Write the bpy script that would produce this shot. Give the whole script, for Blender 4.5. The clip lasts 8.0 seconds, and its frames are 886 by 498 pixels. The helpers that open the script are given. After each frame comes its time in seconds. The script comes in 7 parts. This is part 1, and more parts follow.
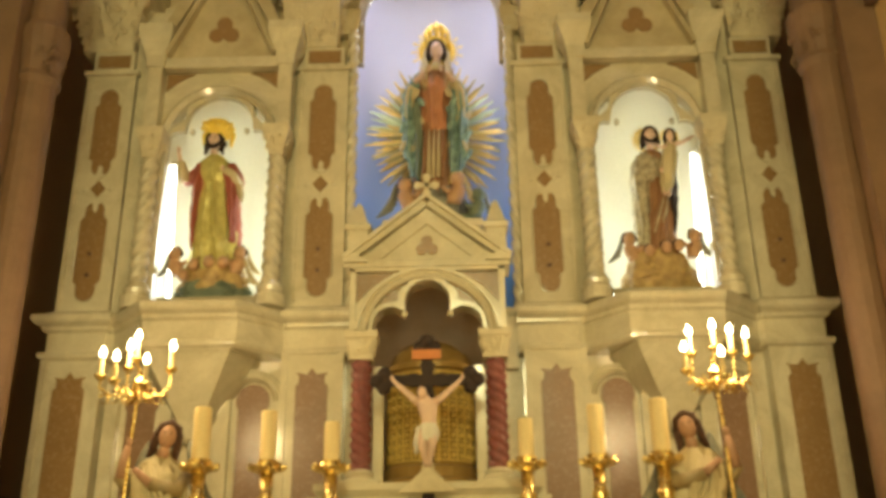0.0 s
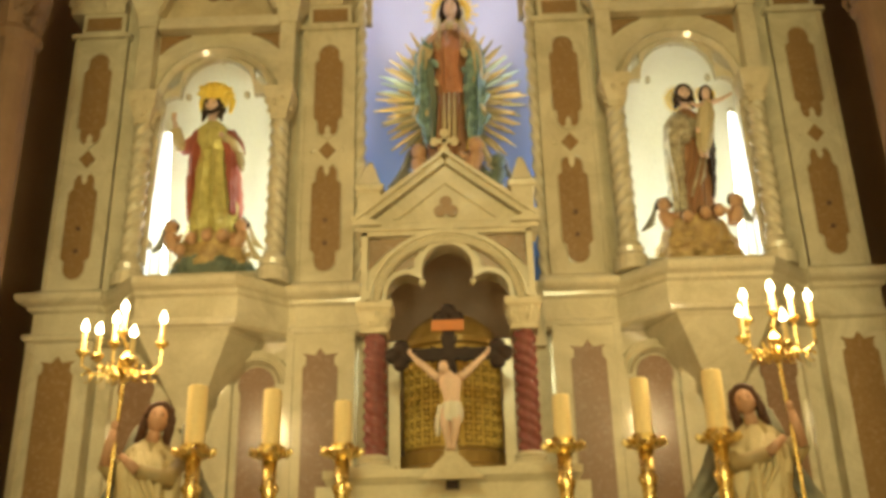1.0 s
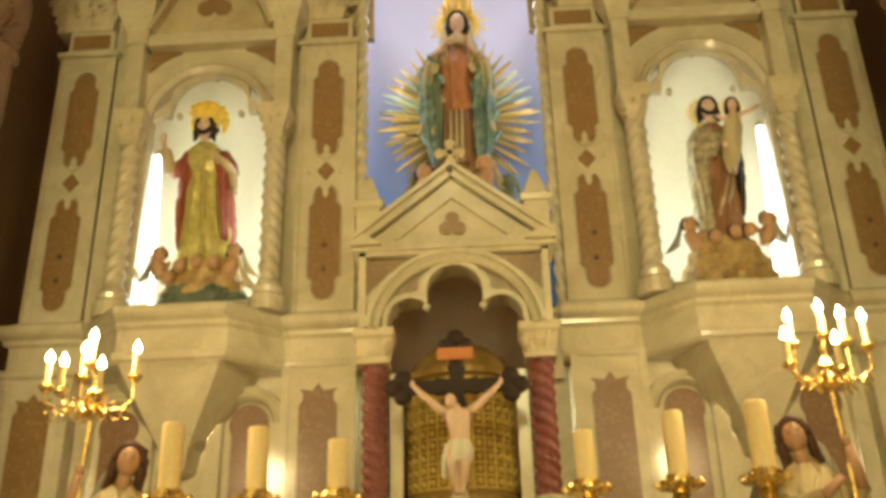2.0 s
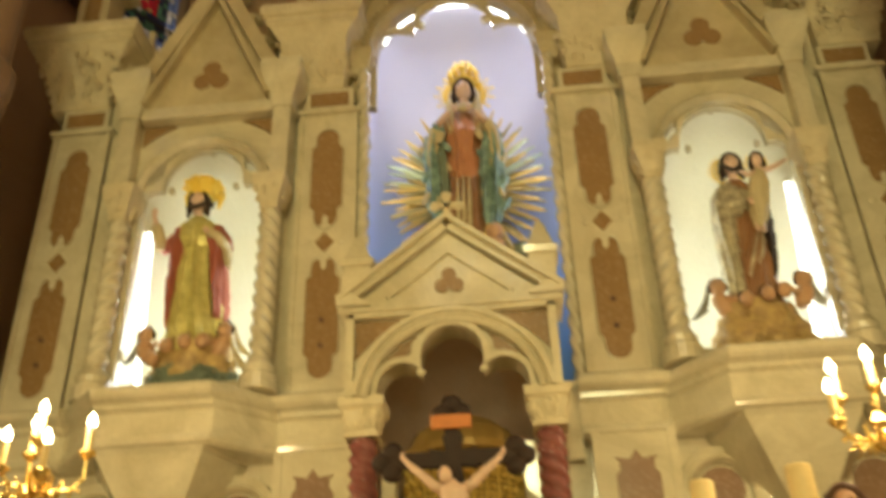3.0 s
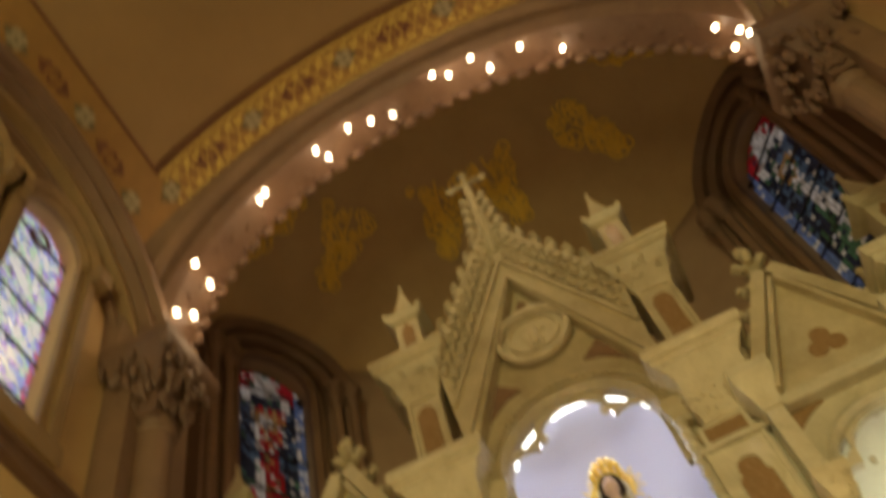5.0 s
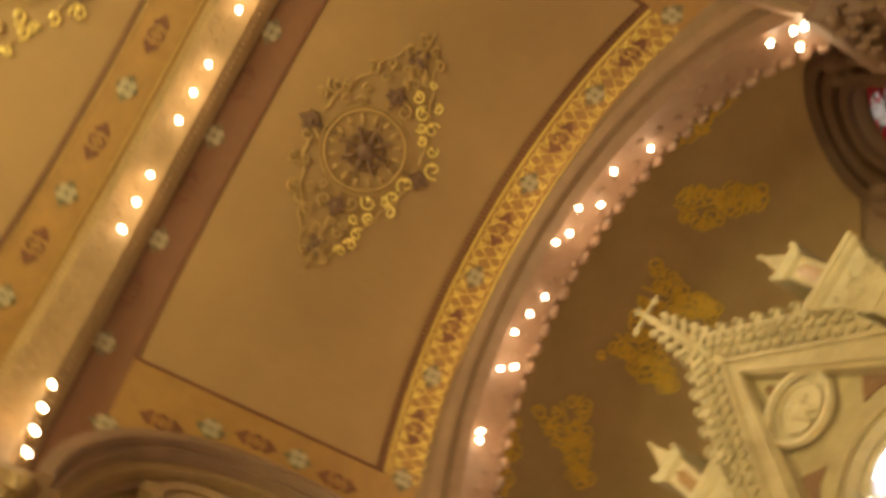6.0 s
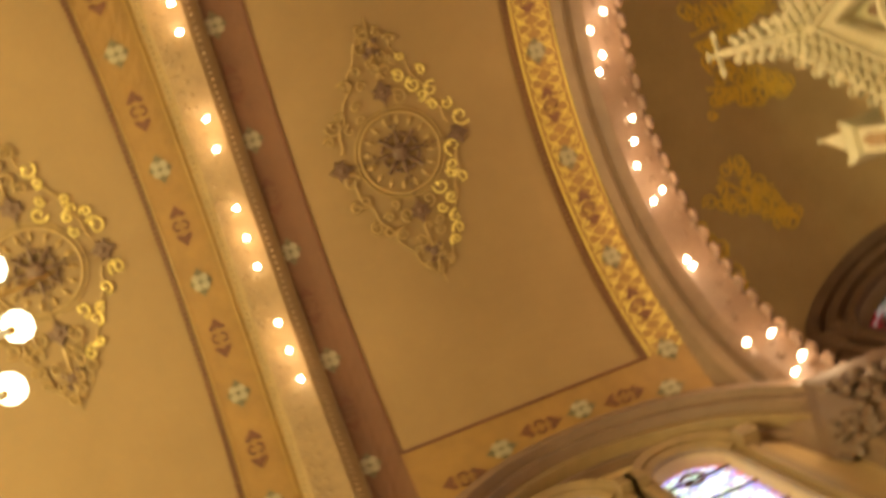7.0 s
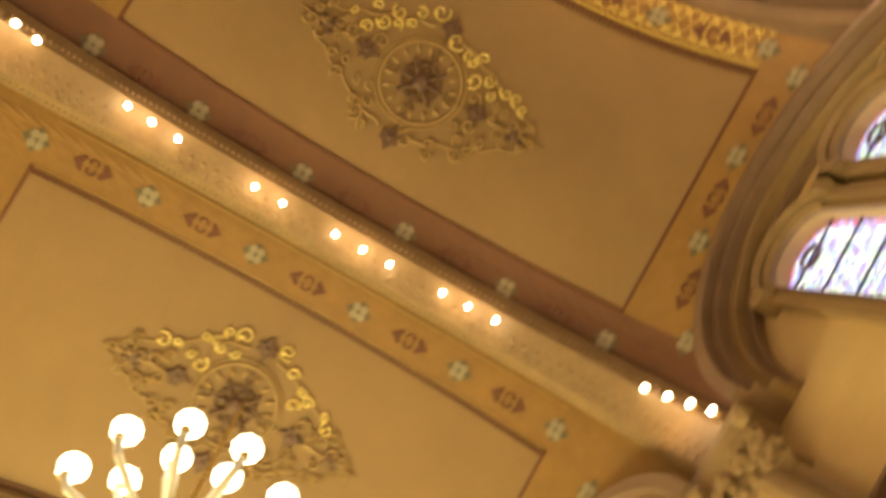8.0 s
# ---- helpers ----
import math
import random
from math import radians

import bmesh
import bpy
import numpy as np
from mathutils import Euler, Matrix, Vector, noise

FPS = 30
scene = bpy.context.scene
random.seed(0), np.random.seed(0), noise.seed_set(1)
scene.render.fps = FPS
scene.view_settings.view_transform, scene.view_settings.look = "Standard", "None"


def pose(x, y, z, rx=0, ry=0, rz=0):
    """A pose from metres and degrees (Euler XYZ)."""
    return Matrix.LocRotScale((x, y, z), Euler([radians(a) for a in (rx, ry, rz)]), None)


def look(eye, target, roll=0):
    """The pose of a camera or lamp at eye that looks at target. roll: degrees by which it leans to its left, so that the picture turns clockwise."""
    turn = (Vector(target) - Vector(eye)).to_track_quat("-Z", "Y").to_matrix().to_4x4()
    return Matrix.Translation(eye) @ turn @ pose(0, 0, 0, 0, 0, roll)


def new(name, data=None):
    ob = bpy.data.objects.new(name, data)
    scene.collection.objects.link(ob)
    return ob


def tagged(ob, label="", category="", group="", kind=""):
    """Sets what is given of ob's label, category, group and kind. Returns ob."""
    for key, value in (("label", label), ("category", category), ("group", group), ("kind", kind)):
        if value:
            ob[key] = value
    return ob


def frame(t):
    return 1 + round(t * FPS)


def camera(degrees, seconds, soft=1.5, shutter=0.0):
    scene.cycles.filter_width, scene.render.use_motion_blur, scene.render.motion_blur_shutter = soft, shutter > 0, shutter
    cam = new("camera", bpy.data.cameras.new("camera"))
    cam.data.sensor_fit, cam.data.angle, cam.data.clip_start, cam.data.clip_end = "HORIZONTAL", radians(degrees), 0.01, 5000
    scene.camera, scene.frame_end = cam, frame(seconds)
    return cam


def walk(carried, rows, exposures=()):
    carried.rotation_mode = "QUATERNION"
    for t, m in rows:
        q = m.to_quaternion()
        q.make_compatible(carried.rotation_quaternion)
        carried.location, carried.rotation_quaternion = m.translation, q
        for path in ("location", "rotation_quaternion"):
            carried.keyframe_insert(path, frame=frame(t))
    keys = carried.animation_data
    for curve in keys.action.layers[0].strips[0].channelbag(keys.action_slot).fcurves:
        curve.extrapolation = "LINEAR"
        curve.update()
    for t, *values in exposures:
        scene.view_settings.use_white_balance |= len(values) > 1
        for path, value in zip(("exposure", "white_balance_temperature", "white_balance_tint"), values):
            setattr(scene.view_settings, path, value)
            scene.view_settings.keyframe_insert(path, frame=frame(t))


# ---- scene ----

cam = camera(50, 8.0, soft=3.8, shutter=0.5)
# seconds, place in metres, turn in degrees
PATH = [
    (0, 0.151, -5.495, 1.791, 111.58, 0.84, 1.25),
    (0.5, 0.119, -5.228, 1.756, 111.95, 0.93, 2.03),
    (1, 0.084, -4.993, 1.808, 111.55, 1.29, 1.99),
    (1.5, 0.099, -4.770, 1.863, 112.89, 1.34, 3.25),
    (1.7, 0.098, -4.695, 1.884, 113.51, 1.37, 3.03),
    (2.8, 0.176, -4.253, 1.866, 118.09, 1.93, 3.69),
    (3, 0.221, -4.153, 1.863, 120.72, 1.80, 5.50),
    (3.5, 0.157, -3.946, 1.878, 126.20, 2.56, 9.32),
    (4, 0.165, -3.923, 1.896, 131.75, 4.46, 12.17),
    (4.5, 0.167, -3.914, 1.907, 138.90, 6.49, 15.50),
    (5, 0.167, -3.914, 1.906, 149.56, 10.38, 24.78),
    (5.2, 0.168, -3.909, 1.912, 154.66, 11.60, 29.70),
    (6.3, 0.064, -3.917, 1.899, 172.49, 12.80, 74.47),
    (6.5, 0.101, -3.965, 1.924, 174.09, 12.57, 84.96),
    (7, 0.141, -4.045, 1.946, 176.82, 12.79, 108.32),
    (7.5, 0.153, -4.126, 2.014, 179.88, 11.65, 131.23),
    (8, 0.032, -4.083, 2.039, 179.64, 6.705, 150.216),
]
walk(cam, [(t, pose(x, y, z, rx, ry, rz)) for t, x, y, z, rx, ry, rz in PATH],
     exposures=[(0, -0.12), (3, -0.14), (4.5, -0.46), (5.2, -0.31), (6.3, 0.96), (7, 0.92), (8, 0.78)])

# ---- light ----
world = bpy.data.worlds.new("world")
world.use_nodes = True
scene.world = world
sky = world.node_tree.nodes.new("ShaderNodeTexSky")
sky.sky_type, sky.sun_disc = "NISHITA", False
sky.sun_elevation, sky.sun_rotation = radians(25), radians(200)
world.node_tree.links.new(sky.outputs[0], world.node_tree.nodes["Background"].inputs[0])
world.node_tree.nodes["Background"].inputs[1].default_value = 0.08
WARM, LAMP, COOL = (1.0, 0.945, 0.468), (1.0, 0.66, 0.34), (0.94, 0.98, 0.76)


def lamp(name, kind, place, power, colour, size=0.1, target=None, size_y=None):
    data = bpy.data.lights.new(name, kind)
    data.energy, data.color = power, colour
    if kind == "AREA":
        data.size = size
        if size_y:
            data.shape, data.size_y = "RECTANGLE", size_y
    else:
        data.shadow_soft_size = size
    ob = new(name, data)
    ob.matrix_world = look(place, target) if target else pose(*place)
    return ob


# chandeliers of the nave: the one in view and the next ones behind it
lamp("chandelier_light", "POINT", (0, -5.52, 6.3), 21, WARM, 0.5)
lamp("chandelier_light", "POINT", (0, -9.3, 5.4), 480, WARM, 0.5)
lamp("chandelier_light", "POINT", (0, -11.3, 5.4), 320, WARM, 0.5)
# unseen fill lamps, low on both sides, added to brighten the altar front
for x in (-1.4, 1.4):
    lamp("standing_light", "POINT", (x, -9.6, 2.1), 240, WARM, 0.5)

# ---- materials ----


def mat(name, colour, rough=0.6, metal=0.0, other=None, scale=3.0, bump=0.15, fine=60.0, spread=0.5, coat=0.0, veins=False, rand=0.0):
    m = bpy.data.materials.new(name)
    m.use_nodes = True
    t = m.node_tree
    n, l = t.nodes, t.links
    b = n["Principled BSDF"]
    b.inputs["Metallic"].default_value = metal
    if coat:
        b.inputs["Coat Weight"].default_value = coat
        b.inputs["Coat Roughness"].default_value = 0.07
    co = n.new("ShaderNodeTexCoord")
    big = n.new("ShaderNodeTexNoise")
    big.inputs["Scale"].default_value, big.inputs["Detail"].default_value = scale, 8
    big.inputs["Roughness"].default_value = 0.65
    if veins:
        big.inputs["Distortion"].default_value = 1.8
    l.new(co.outputs["Object"], big.inputs["Vector"])
    small = n.new("ShaderNodeTexNoise")
    small.inputs["Scale"].default_value, small.inputs["Detail"].default_value = fine, 6
    l.new(co.outputs["Object"], small.inputs["Vector"])
    ramp = n.new("ShaderNodeValToRGB")
    other = other or tuple(c * 0.7 for c in colour)
    ramp.color_ramp.elements[0].position, ramp.color_ramp.elements[1].position = 0.5 - spread / 2, 0.5 + spread / 2
    ramp.color_ramp.elements[0].color, ramp.color_ramp.elements[1].color = (*other, 1), (*colour, 1)
    l.new(big.outputs["Fac"], ramp.inputs["Fac"])
    mix = n.new("ShaderNodeMix")
    mix.data_type, mix.blend_type = "RGBA", "MULTIPLY"
    mix.inputs["Factor"].default_value = 0.16
    l.new(ramp.outputs["Color"], mix.inputs["A"])
    grey = n.new("ShaderNodeValToRGB")
    grey.color_ramp.elements[0].position, grey.color_ramp.elements[1].position = 0.3, 0.6
    grey.color_ramp.elements[0].color = (0.55, 0.52, 0.5, 1)
    l.new(small.outputs["Fac"], grey.inputs["Fac"])
    l.new(grey.outputs["Color"], mix.inputs["B"])
    l.new(mix.outputs["Result"], b.inputs["Base Color"])
    rr = n.new("ShaderNodeMapRange")
    rr.inputs["To Min"].default_value, rr.inputs["To Max"].default_value = max(0.04, rough - 0.12), min(1, rough + 0.12)
    l.new(small.outputs["Fac"], rr.inputs["Value"])
    l.new(rr.outputs["Result"], b.inputs["Roughness"])
    if bump:
        bp = n.new("ShaderNodeBump")
        bp.inputs["Strength"].default_value, bp.inputs["Distance"].default_value = bump, 0.01
        l.new(small.outputs["Fac"], bp.inputs["Height"])
        l.new(bp.outputs["Normal"], b.inputs["Normal"])
    return m


def glow(name, colour, strength, base=(0.8, 0.8, 0.75)):
    m = bpy.data.materials.new(name)
    m.use_nodes = True
    b = m.node_tree.nodes["Principled BSDF"]
    b.inputs["Base Color"].default_value = (*base, 1)
    b.inputs["Emission Color"].default_value = (*colour, 1)
    b.inputs["Emission Strength"].default_value = strength
    return m


def stained(name, hues, strength, cell=22.0):
    """Leaded coloured glass with the day behind it."""
    m = bpy.data.materials.new(name)
    m.use_nodes = True
    n, l = m.node_tree.nodes, m.node_tree.links
    b = n["Principled BSDF"]
    b.inputs["Roughness"].default_value = 0.15
    co = n.new("ShaderNodeTexCoord")
    vo = n.new("ShaderNodeTexVoronoi")
    vo.inputs["Scale"].default_value = cell
    l.new(co.outputs["Object"], vo.inputs["Vector"])
    sep = n.new("ShaderNodeSeparateColor")
    l.new(vo.outputs["Color"], sep.inputs["Color"])
    ramp = n.new("ShaderNodeValToRGB")
    ramp.color_ramp.interpolation = "CONSTANT"
    el = ramp.color_ramp.elements
    while len(el) < len(hues):
        el.new(0.5)
    for k, h in enumerate(hues):
        el[k].position, el[k].color = k / len(hues), (*h, 1)
    l.new(sep.outputs[0], ramp.inputs["Fac"])
    edge = n.new("ShaderNodeTexVoronoi")
    edge.feature = "DISTANCE_TO_EDGE"
    edge.inputs["Scale"].default_value = cell
    l.new(co.outputs["Object"], edge.inputs["Vector"])
    mr = n.new("ShaderNodeMapRange")
    mr.inputs["From Min"].default_value, mr.inputs["From Max"].default_value = 0.02, 0.09
    l.new(edge.outputs["Distance"], mr.inputs["Value"])
    mix = n.new("ShaderNodeMix")
    mix.data_type, mix.blend_type = "RGBA", "MULTIPLY"
    mix.inputs["Factor"].default_value = 1
    l.new(ramp.outputs["Color"], mix.inputs["A"])
    l.new(mr.outputs["Result"], mix.inputs["B"])
    l.new(mix.outputs["Result"], b.inputs["Base Color"])
    l.new(mix.outputs["Result"], b.inputs["Emission Color"])
    b.inputs["Emission Strength"].default_value = strength
    return m


# upper parts of the altarpiece: darker and yellower than the marble below
UPPER = mat("tan_cream_stone", (0.56, 0.48, 0.30), 0.45, other=(0.36, 0.29, 0.17), scale=4, bump=0.35, fine=50, spread=0.4)
MARBLE = mat("cream_marble", (0.66, 0.60, 0.44), 0.15, other=(0.50, 0.445, 0.31), scale=2.6, bump=0.02, spread=0.3, coat=0.4, veins=True)
CARVED = mat("carved_stone", (0.70, 0.62, 0.44), 0.55, other=(0.50, 0.42, 0.26), scale=9, bump=0.5, fine=45)
INLAY = mat("brown_marble", (0.30, 0.185, 0.085), 0.25, other=(0.255, 0.155, 0.07), scale=2.2, bump=0.02, spread=0.5, veins=True)
INLAY2 = mat("mauve_marble", (0.27, 0.165, 0.105), 0.25, other=(0.225, 0.137, 0.087), scale=2.2, bump=0.02, spread=0.5, veins=True)
MAUVE = mat("mauve_plaster", (0.76, 0.62, 0.56), 0.6, other=(0.54, 0.42, 0.36), bump=0.05)
ROUGE = mat("red_marble", (0.17, 0.05, 0.045), 0.17, other=(0.25, 0.09, 0.08), scale=14, bump=0.03, spread=0.3, veins=True)
PLASTER = mat("white_niche_plaster", (0.80, 0.79, 0.70), 0.7, other=(0.75, 0.74, 0.66), bump=0.05)
GOLD = mat("polished_brass", (0.92, 0.74, 0.34), 0.27, 1.0, other=(0.74, 0.55, 0.2), scale=8, bump=0.1, fine=30)
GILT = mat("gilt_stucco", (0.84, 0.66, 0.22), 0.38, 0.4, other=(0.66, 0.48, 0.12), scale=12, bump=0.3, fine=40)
DOMEGILT = mat("yellow_gilt_stucco", (0.95, 0.70, 0.12), 0.4, 0.05, other=(0.85, 0.58, 0.08), scale=12, bump=0.2, fine=40)
OLDGILT = mat("dull_gilt_stucco", (0.46, 0.31, 0.10), 0.45, 0.4, other=(0.32, 0.20, 0.07), scale=9, bump=0.3, fine=40)
OLDRAY = mat("tarnished_gilt_ray", (0.46, 0.38, 0.16), 0.4, 0.5, other=(0.28, 0.24, 0.10), scale=9, bump=0.1)
GILTRAY = mat("gilt_ray", (0.80, 0.56, 0.19), 0.4, 0.6, other=(0.46, 0.34, 0.13), scale=6, bump=0.1)
# greenish-white sheen of the tube lamps, put into the ray colour
SHEENRAY = mat("tube_sheen_ray", (0.62, 0.70, 0.50), 0.4, 0.45, other=(0.36, 0.44, 0.28), scale=9, bump=0.1)
DARKGILT = mat("dark_bronze_stucco", (0.14, 0.072, 0.04), 0.6, 0.2, bump=0.3, fine=40)
WAX = mat("candle_wax", (0.82, 0.66, 0.34), 0.45, other=(0.78, 0.60, 0.28), bump=0.03)
WOOD = mat("dark_stained_wood", (0.035, 0.015, 0.01), 0.7, other=(0.022, 0.009, 0.007), scale=18)
VAULT = mat("ochre_vault_paint", (0.25, 0.147, 0.054), 0.75, other=(0.195, 0.112, 0.041), scale=1.1, bump=0.04, spread=0.6)
BAND = mat("ochre_border_paint", (0.25, 0.13, 0.027), 0.65, other=(0.19, 0.095, 0.02), scale=5, bump=0.2, fine=70)
BANDRED = mat("umber_border_paint", (0.15, 0.062, 0.022), 0.7, other=(0.11, 0.045, 0.017), scale=5, bump=0.2, fine=70)
REDLINE = mat("red_brown_paint", (0.13, 0.042, 0.014), 0.7, bump=0.05)
BANDGILT = mat("dull_gold_relief", (0.70, 0.53, 0.11), 0.38, 0.25, other=(0.56, 0.40, 0.07), scale=14, bump=0.2)
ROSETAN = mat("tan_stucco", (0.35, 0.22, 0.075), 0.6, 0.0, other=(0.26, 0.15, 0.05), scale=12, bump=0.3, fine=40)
PETAL = mat("pale_painted_petal", (0.31, 0.25, 0.15), 0.6, bump=0.1)
BANDPALE = mat("pale_ochre_relief", (0.36, 0.21, 0.05), 0.5, 0.1, other=(0.28, 0.155, 0.035), scale=14, bump=0.2)
PETALGREY = mat("grey_green_paint", (0.14, 0.105, 0.048), 0.7, bump=0.1)
RIBSTONE = mat("tan_rib_stone", (0.27, 0.168, 0.07), 0.6, other=(0.19, 0.115, 0.047), scale=6, bump=0.3, fine=35)
BROWNSTONE = mat("brown_stone", (0.21, 0.122, 0.07), 0.65, other=(0.14, 0.08, 0.045), scale=4, bump=0.3, fine=40)
PINKSTONE = mat("rosy_arch_stone", (0.16, 0.092, 0.055), 0.6, other=(0.11, 0.055, 0.033), scale=7, bump=0.35, fine=35)
WALL = mat("ochre_wall_paint", (0.52, 0.36, 0.16), 0.75, other=(0.42, 0.28, 0.12), scale=1.4, bump=0.08)
APSE = mat("olive_apse_paint", (0.54, 0.38, 0.18), 0.75, other=(0.41, 0.28, 0.125), scale=1.5, bump=0.08)
APSEWALL = mat("umber_apse_paint", (0.37, 0.25, 0.15), 0.75, other=(0.27, 0.175, 0.105), scale=1.5, bump=0.08)
FLOOR = mat("stone_floor", (0.30, 0.24, 0.17), 0.35, other=(0.22, 0.17, 0.12), scale=2)
CHERUB = mat("tanned_painted_flesh", (0.60, 0.36, 0.20), 0.45, bump=0.05)
ROCK = mat("orange_brown_painted_rock", (0.62, 0.46, 0.18), 0.45, other=(0.28, 0.17, 0.08), scale=22, bump=0.4)
ANGELSKIN = mat("rosy_painted_flesh", (0.58, 0.34, 0.22), 0.5, bump=0.05)
SKIN = mat("painted_flesh", (0.80, 0.57, 0.44), 0.45, bump=0.05)
BROWNHAIR = mat("painted_brown_hair", (0.09, 0.035, 0.018), 0.6, bump=0.3)
HAIR = mat("painted_dark_hair", (0.032, 0.014, 0.008), 0.7, bump=0.3)
ANGELROBE = mat("olive_cream_painted_robe", (0.42, 0.33, 0.17), 0.5, other=(0.27, 0.19, 0.09), scale=8, bump=0.15)
CREAMROBE = mat("cream_painted_robe", (0.66, 0.57, 0.36), 0.5, other=(0.48, 0.39, 0.22), scale=8, bump=0.15)
GREENROBE = mat("gilt_green_robe", (0.78, 0.72, 0.28), 0.32, 0.25, other=(0.42, 0.36, 0.10), scale=16, bump=0.2)
REDROBE = mat("red_painted_robe", (0.46, 0.14, 0.10), 0.45, other=(0.26, 0.06, 0.04), scale=8, bump=0.15)
BROWNROBE = mat("brown_painted_robe", (0.25, 0.11, 0.055), 0.4, other=(0.36, 0.20, 0.10), scale=12, bump=0.2)
GREYROBE = mat("grey_gilt_mantle", (0.72, 0.66, 0.46), 0.35, 0.2, other=(0.16, 0.12, 0.085), scale=26, bump=0.25)
ORANGEROBE = mat("terracotta_painted_robe", (0.58, 0.28, 0.15), 0.45, other=(0.40, 0.15, 0.07), scale=9, bump=0.15)
TEALROBE = mat("teal_painted_mantle", (0.34, 0.50, 0.44), 0.35, other=(0.08, 0.14, 0.14), scale=14, bump=0.25, spread=0.3)
CLOUD = mat("painted_cloud", (0.20, 0.25, 0.18), 0.5, other=(0.10, 0.13, 0.10), scale=9, bump=0.3)
WINGS = mat("dark_painted_wing", (0.09, 0.10, 0.10), 0.5, other=(0.30, 0.28, 0.2), scale=12, bump=0.3)
TITLE = mat("orange_painted_board", (0.62, 0.20, 0.03), 0.5, other=(0.5, 0.15, 0.02), scale=20)
LINEN = mat("white_painted_cloth", (0.75, 0.70, 0.58), 0.5, bump=0.1)
# plain glossy white for the chandelier arms
WHITEARM = mat("glossy_white", (0.85, 0.83, 0.74), 0.15, other=(0.8, 0.78, 0.7), bump=0.02)
LEAD = mat("black_lead", (0.02, 0.018, 0.016), 0.5, 0.5)
BULB = glow("lit_bulb", (1.0, 0.80, 0.52), 28.0)
FLAME = glow("lit_flame_bulb", (1.0, 0.84, 0.52), 26.0)
SHADE = glow("lit_glass_shade", (1.0, 0.94, 0.66), 5.0)
TUBE = glow("lit_white_tube", (0.96, 1.0, 0.92), 9.0)

# blue at the bottom, passing unevenly into pale lilac at the top
NICHEBLUE = bpy.data.materials.new("blue_lilac_niche")
NICHEBLUE.use_nodes = True
_n, _l = NICHEBLUE.node_tree.nodes, NICHEBLUE.node_tree.links
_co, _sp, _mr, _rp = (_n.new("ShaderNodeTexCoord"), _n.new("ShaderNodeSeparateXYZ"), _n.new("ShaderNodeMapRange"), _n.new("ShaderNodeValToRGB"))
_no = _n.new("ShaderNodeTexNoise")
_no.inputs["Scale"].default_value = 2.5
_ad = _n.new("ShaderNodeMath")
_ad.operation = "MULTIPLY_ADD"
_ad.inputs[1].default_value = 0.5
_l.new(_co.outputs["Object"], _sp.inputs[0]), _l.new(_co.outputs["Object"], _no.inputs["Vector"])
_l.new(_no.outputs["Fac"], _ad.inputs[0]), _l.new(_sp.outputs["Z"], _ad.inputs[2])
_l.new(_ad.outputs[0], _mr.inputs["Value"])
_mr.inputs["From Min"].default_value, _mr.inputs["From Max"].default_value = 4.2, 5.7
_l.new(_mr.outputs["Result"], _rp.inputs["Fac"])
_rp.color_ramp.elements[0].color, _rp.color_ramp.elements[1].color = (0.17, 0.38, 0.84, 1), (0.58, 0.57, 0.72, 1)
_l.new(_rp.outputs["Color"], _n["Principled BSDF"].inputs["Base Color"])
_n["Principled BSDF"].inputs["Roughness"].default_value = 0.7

GLASS_SIDE = stained("pale_stained_glass", [(0.55, 0.65, 0.9), (0.85, 0.88, 0.9), (0.75, 0.85, 0.8), (0.35, 0.42, 0.9), (0.9, 0.92, 0.95), (0.5, 0.7, 0.55), (0.4, 0.3, 0.7)], 1.0, 26)
GLASS_EDGE = stained("purple_stained_border", [(0.35, 0.25, 0.8), (0.6, 0.15, 0.3), (0.5, 0.45, 0.95), (0.7, 0.3, 0.45)], 0.8, 26)


def lit_glass(name, colour, strength):
    """One colour of old glass with the day behind it, uneven from piece to piece."""
    m = bpy.data.materials.new(name)
    m.use_nodes = True
    n, l = m.node_tree.nodes, m.node_tree.links
    b = n["Principled BSDF"]
    b.inputs["Roughness"].default_value = 0.2
    geo, mr = n.new("ShaderNodeNewGeometry"), n.new("ShaderNodeMapRange")
    l.new(geo.outputs["Random Per Island"], mr.inputs["Value"])
    mr.inputs["To Min"].default_value, mr.inputs["To Max"].default_value = 0.15 * strength, strength
    l.new(mr.outputs["Result"], b.inputs["Emission Strength"])
    b.inputs["Base Color"].default_value = b.inputs["Emission Color"].default_value = (*colour, 1)
    return m


GLASSES = {"border": lit_glass("blue_glass", (0.14, 0.20, 0.44), 0.26), "pale": lit_glass("pale_glass", (0.56, 0.52, 0.50), 0.38), "ruby": lit_glass("ruby_glass", (0.40, 0.02, 0.03), 0.26),
           "amber": lit_glass("amber_glass", (0.42, 0.24, 0.09), 0.28), "night": lit_glass("night_blue_glass", (0.025, 0.028, 0.05), 0.3), "azure": lit_glass("azure_glass", (0.10, 0.16, 0.28), 0.22), "moss": lit_glass("moss_green_glass", (0.07, 0.15, 0.09), 0.22)}

# ---- mesh tools ----


def part(name, bm, material, parent=None, label="", smooth=False, weld=True):
    me = bpy.data.meshes.new(name)
    if weld:
        bmesh.ops.remove_doubles(bm, verts=bm.verts, dist=4e-4)
    bmesh.ops.recalc_face_normals(bm, faces=bm.faces)
    if smooth:
        for f in bm.faces:
            f.smooth = True
    bm.to_mesh(me)
    bm.free()
    for m in material if isinstance(material, (list, tuple)) else [material]:
        me.materials.append(m)
    ob = new(name, me)
    if parent:
        ob.parent = parent
    return tagged(ob, label)


def thing(name, label, category, group="", kind=""):
    return tagged(new(name), label, category, group, kind)


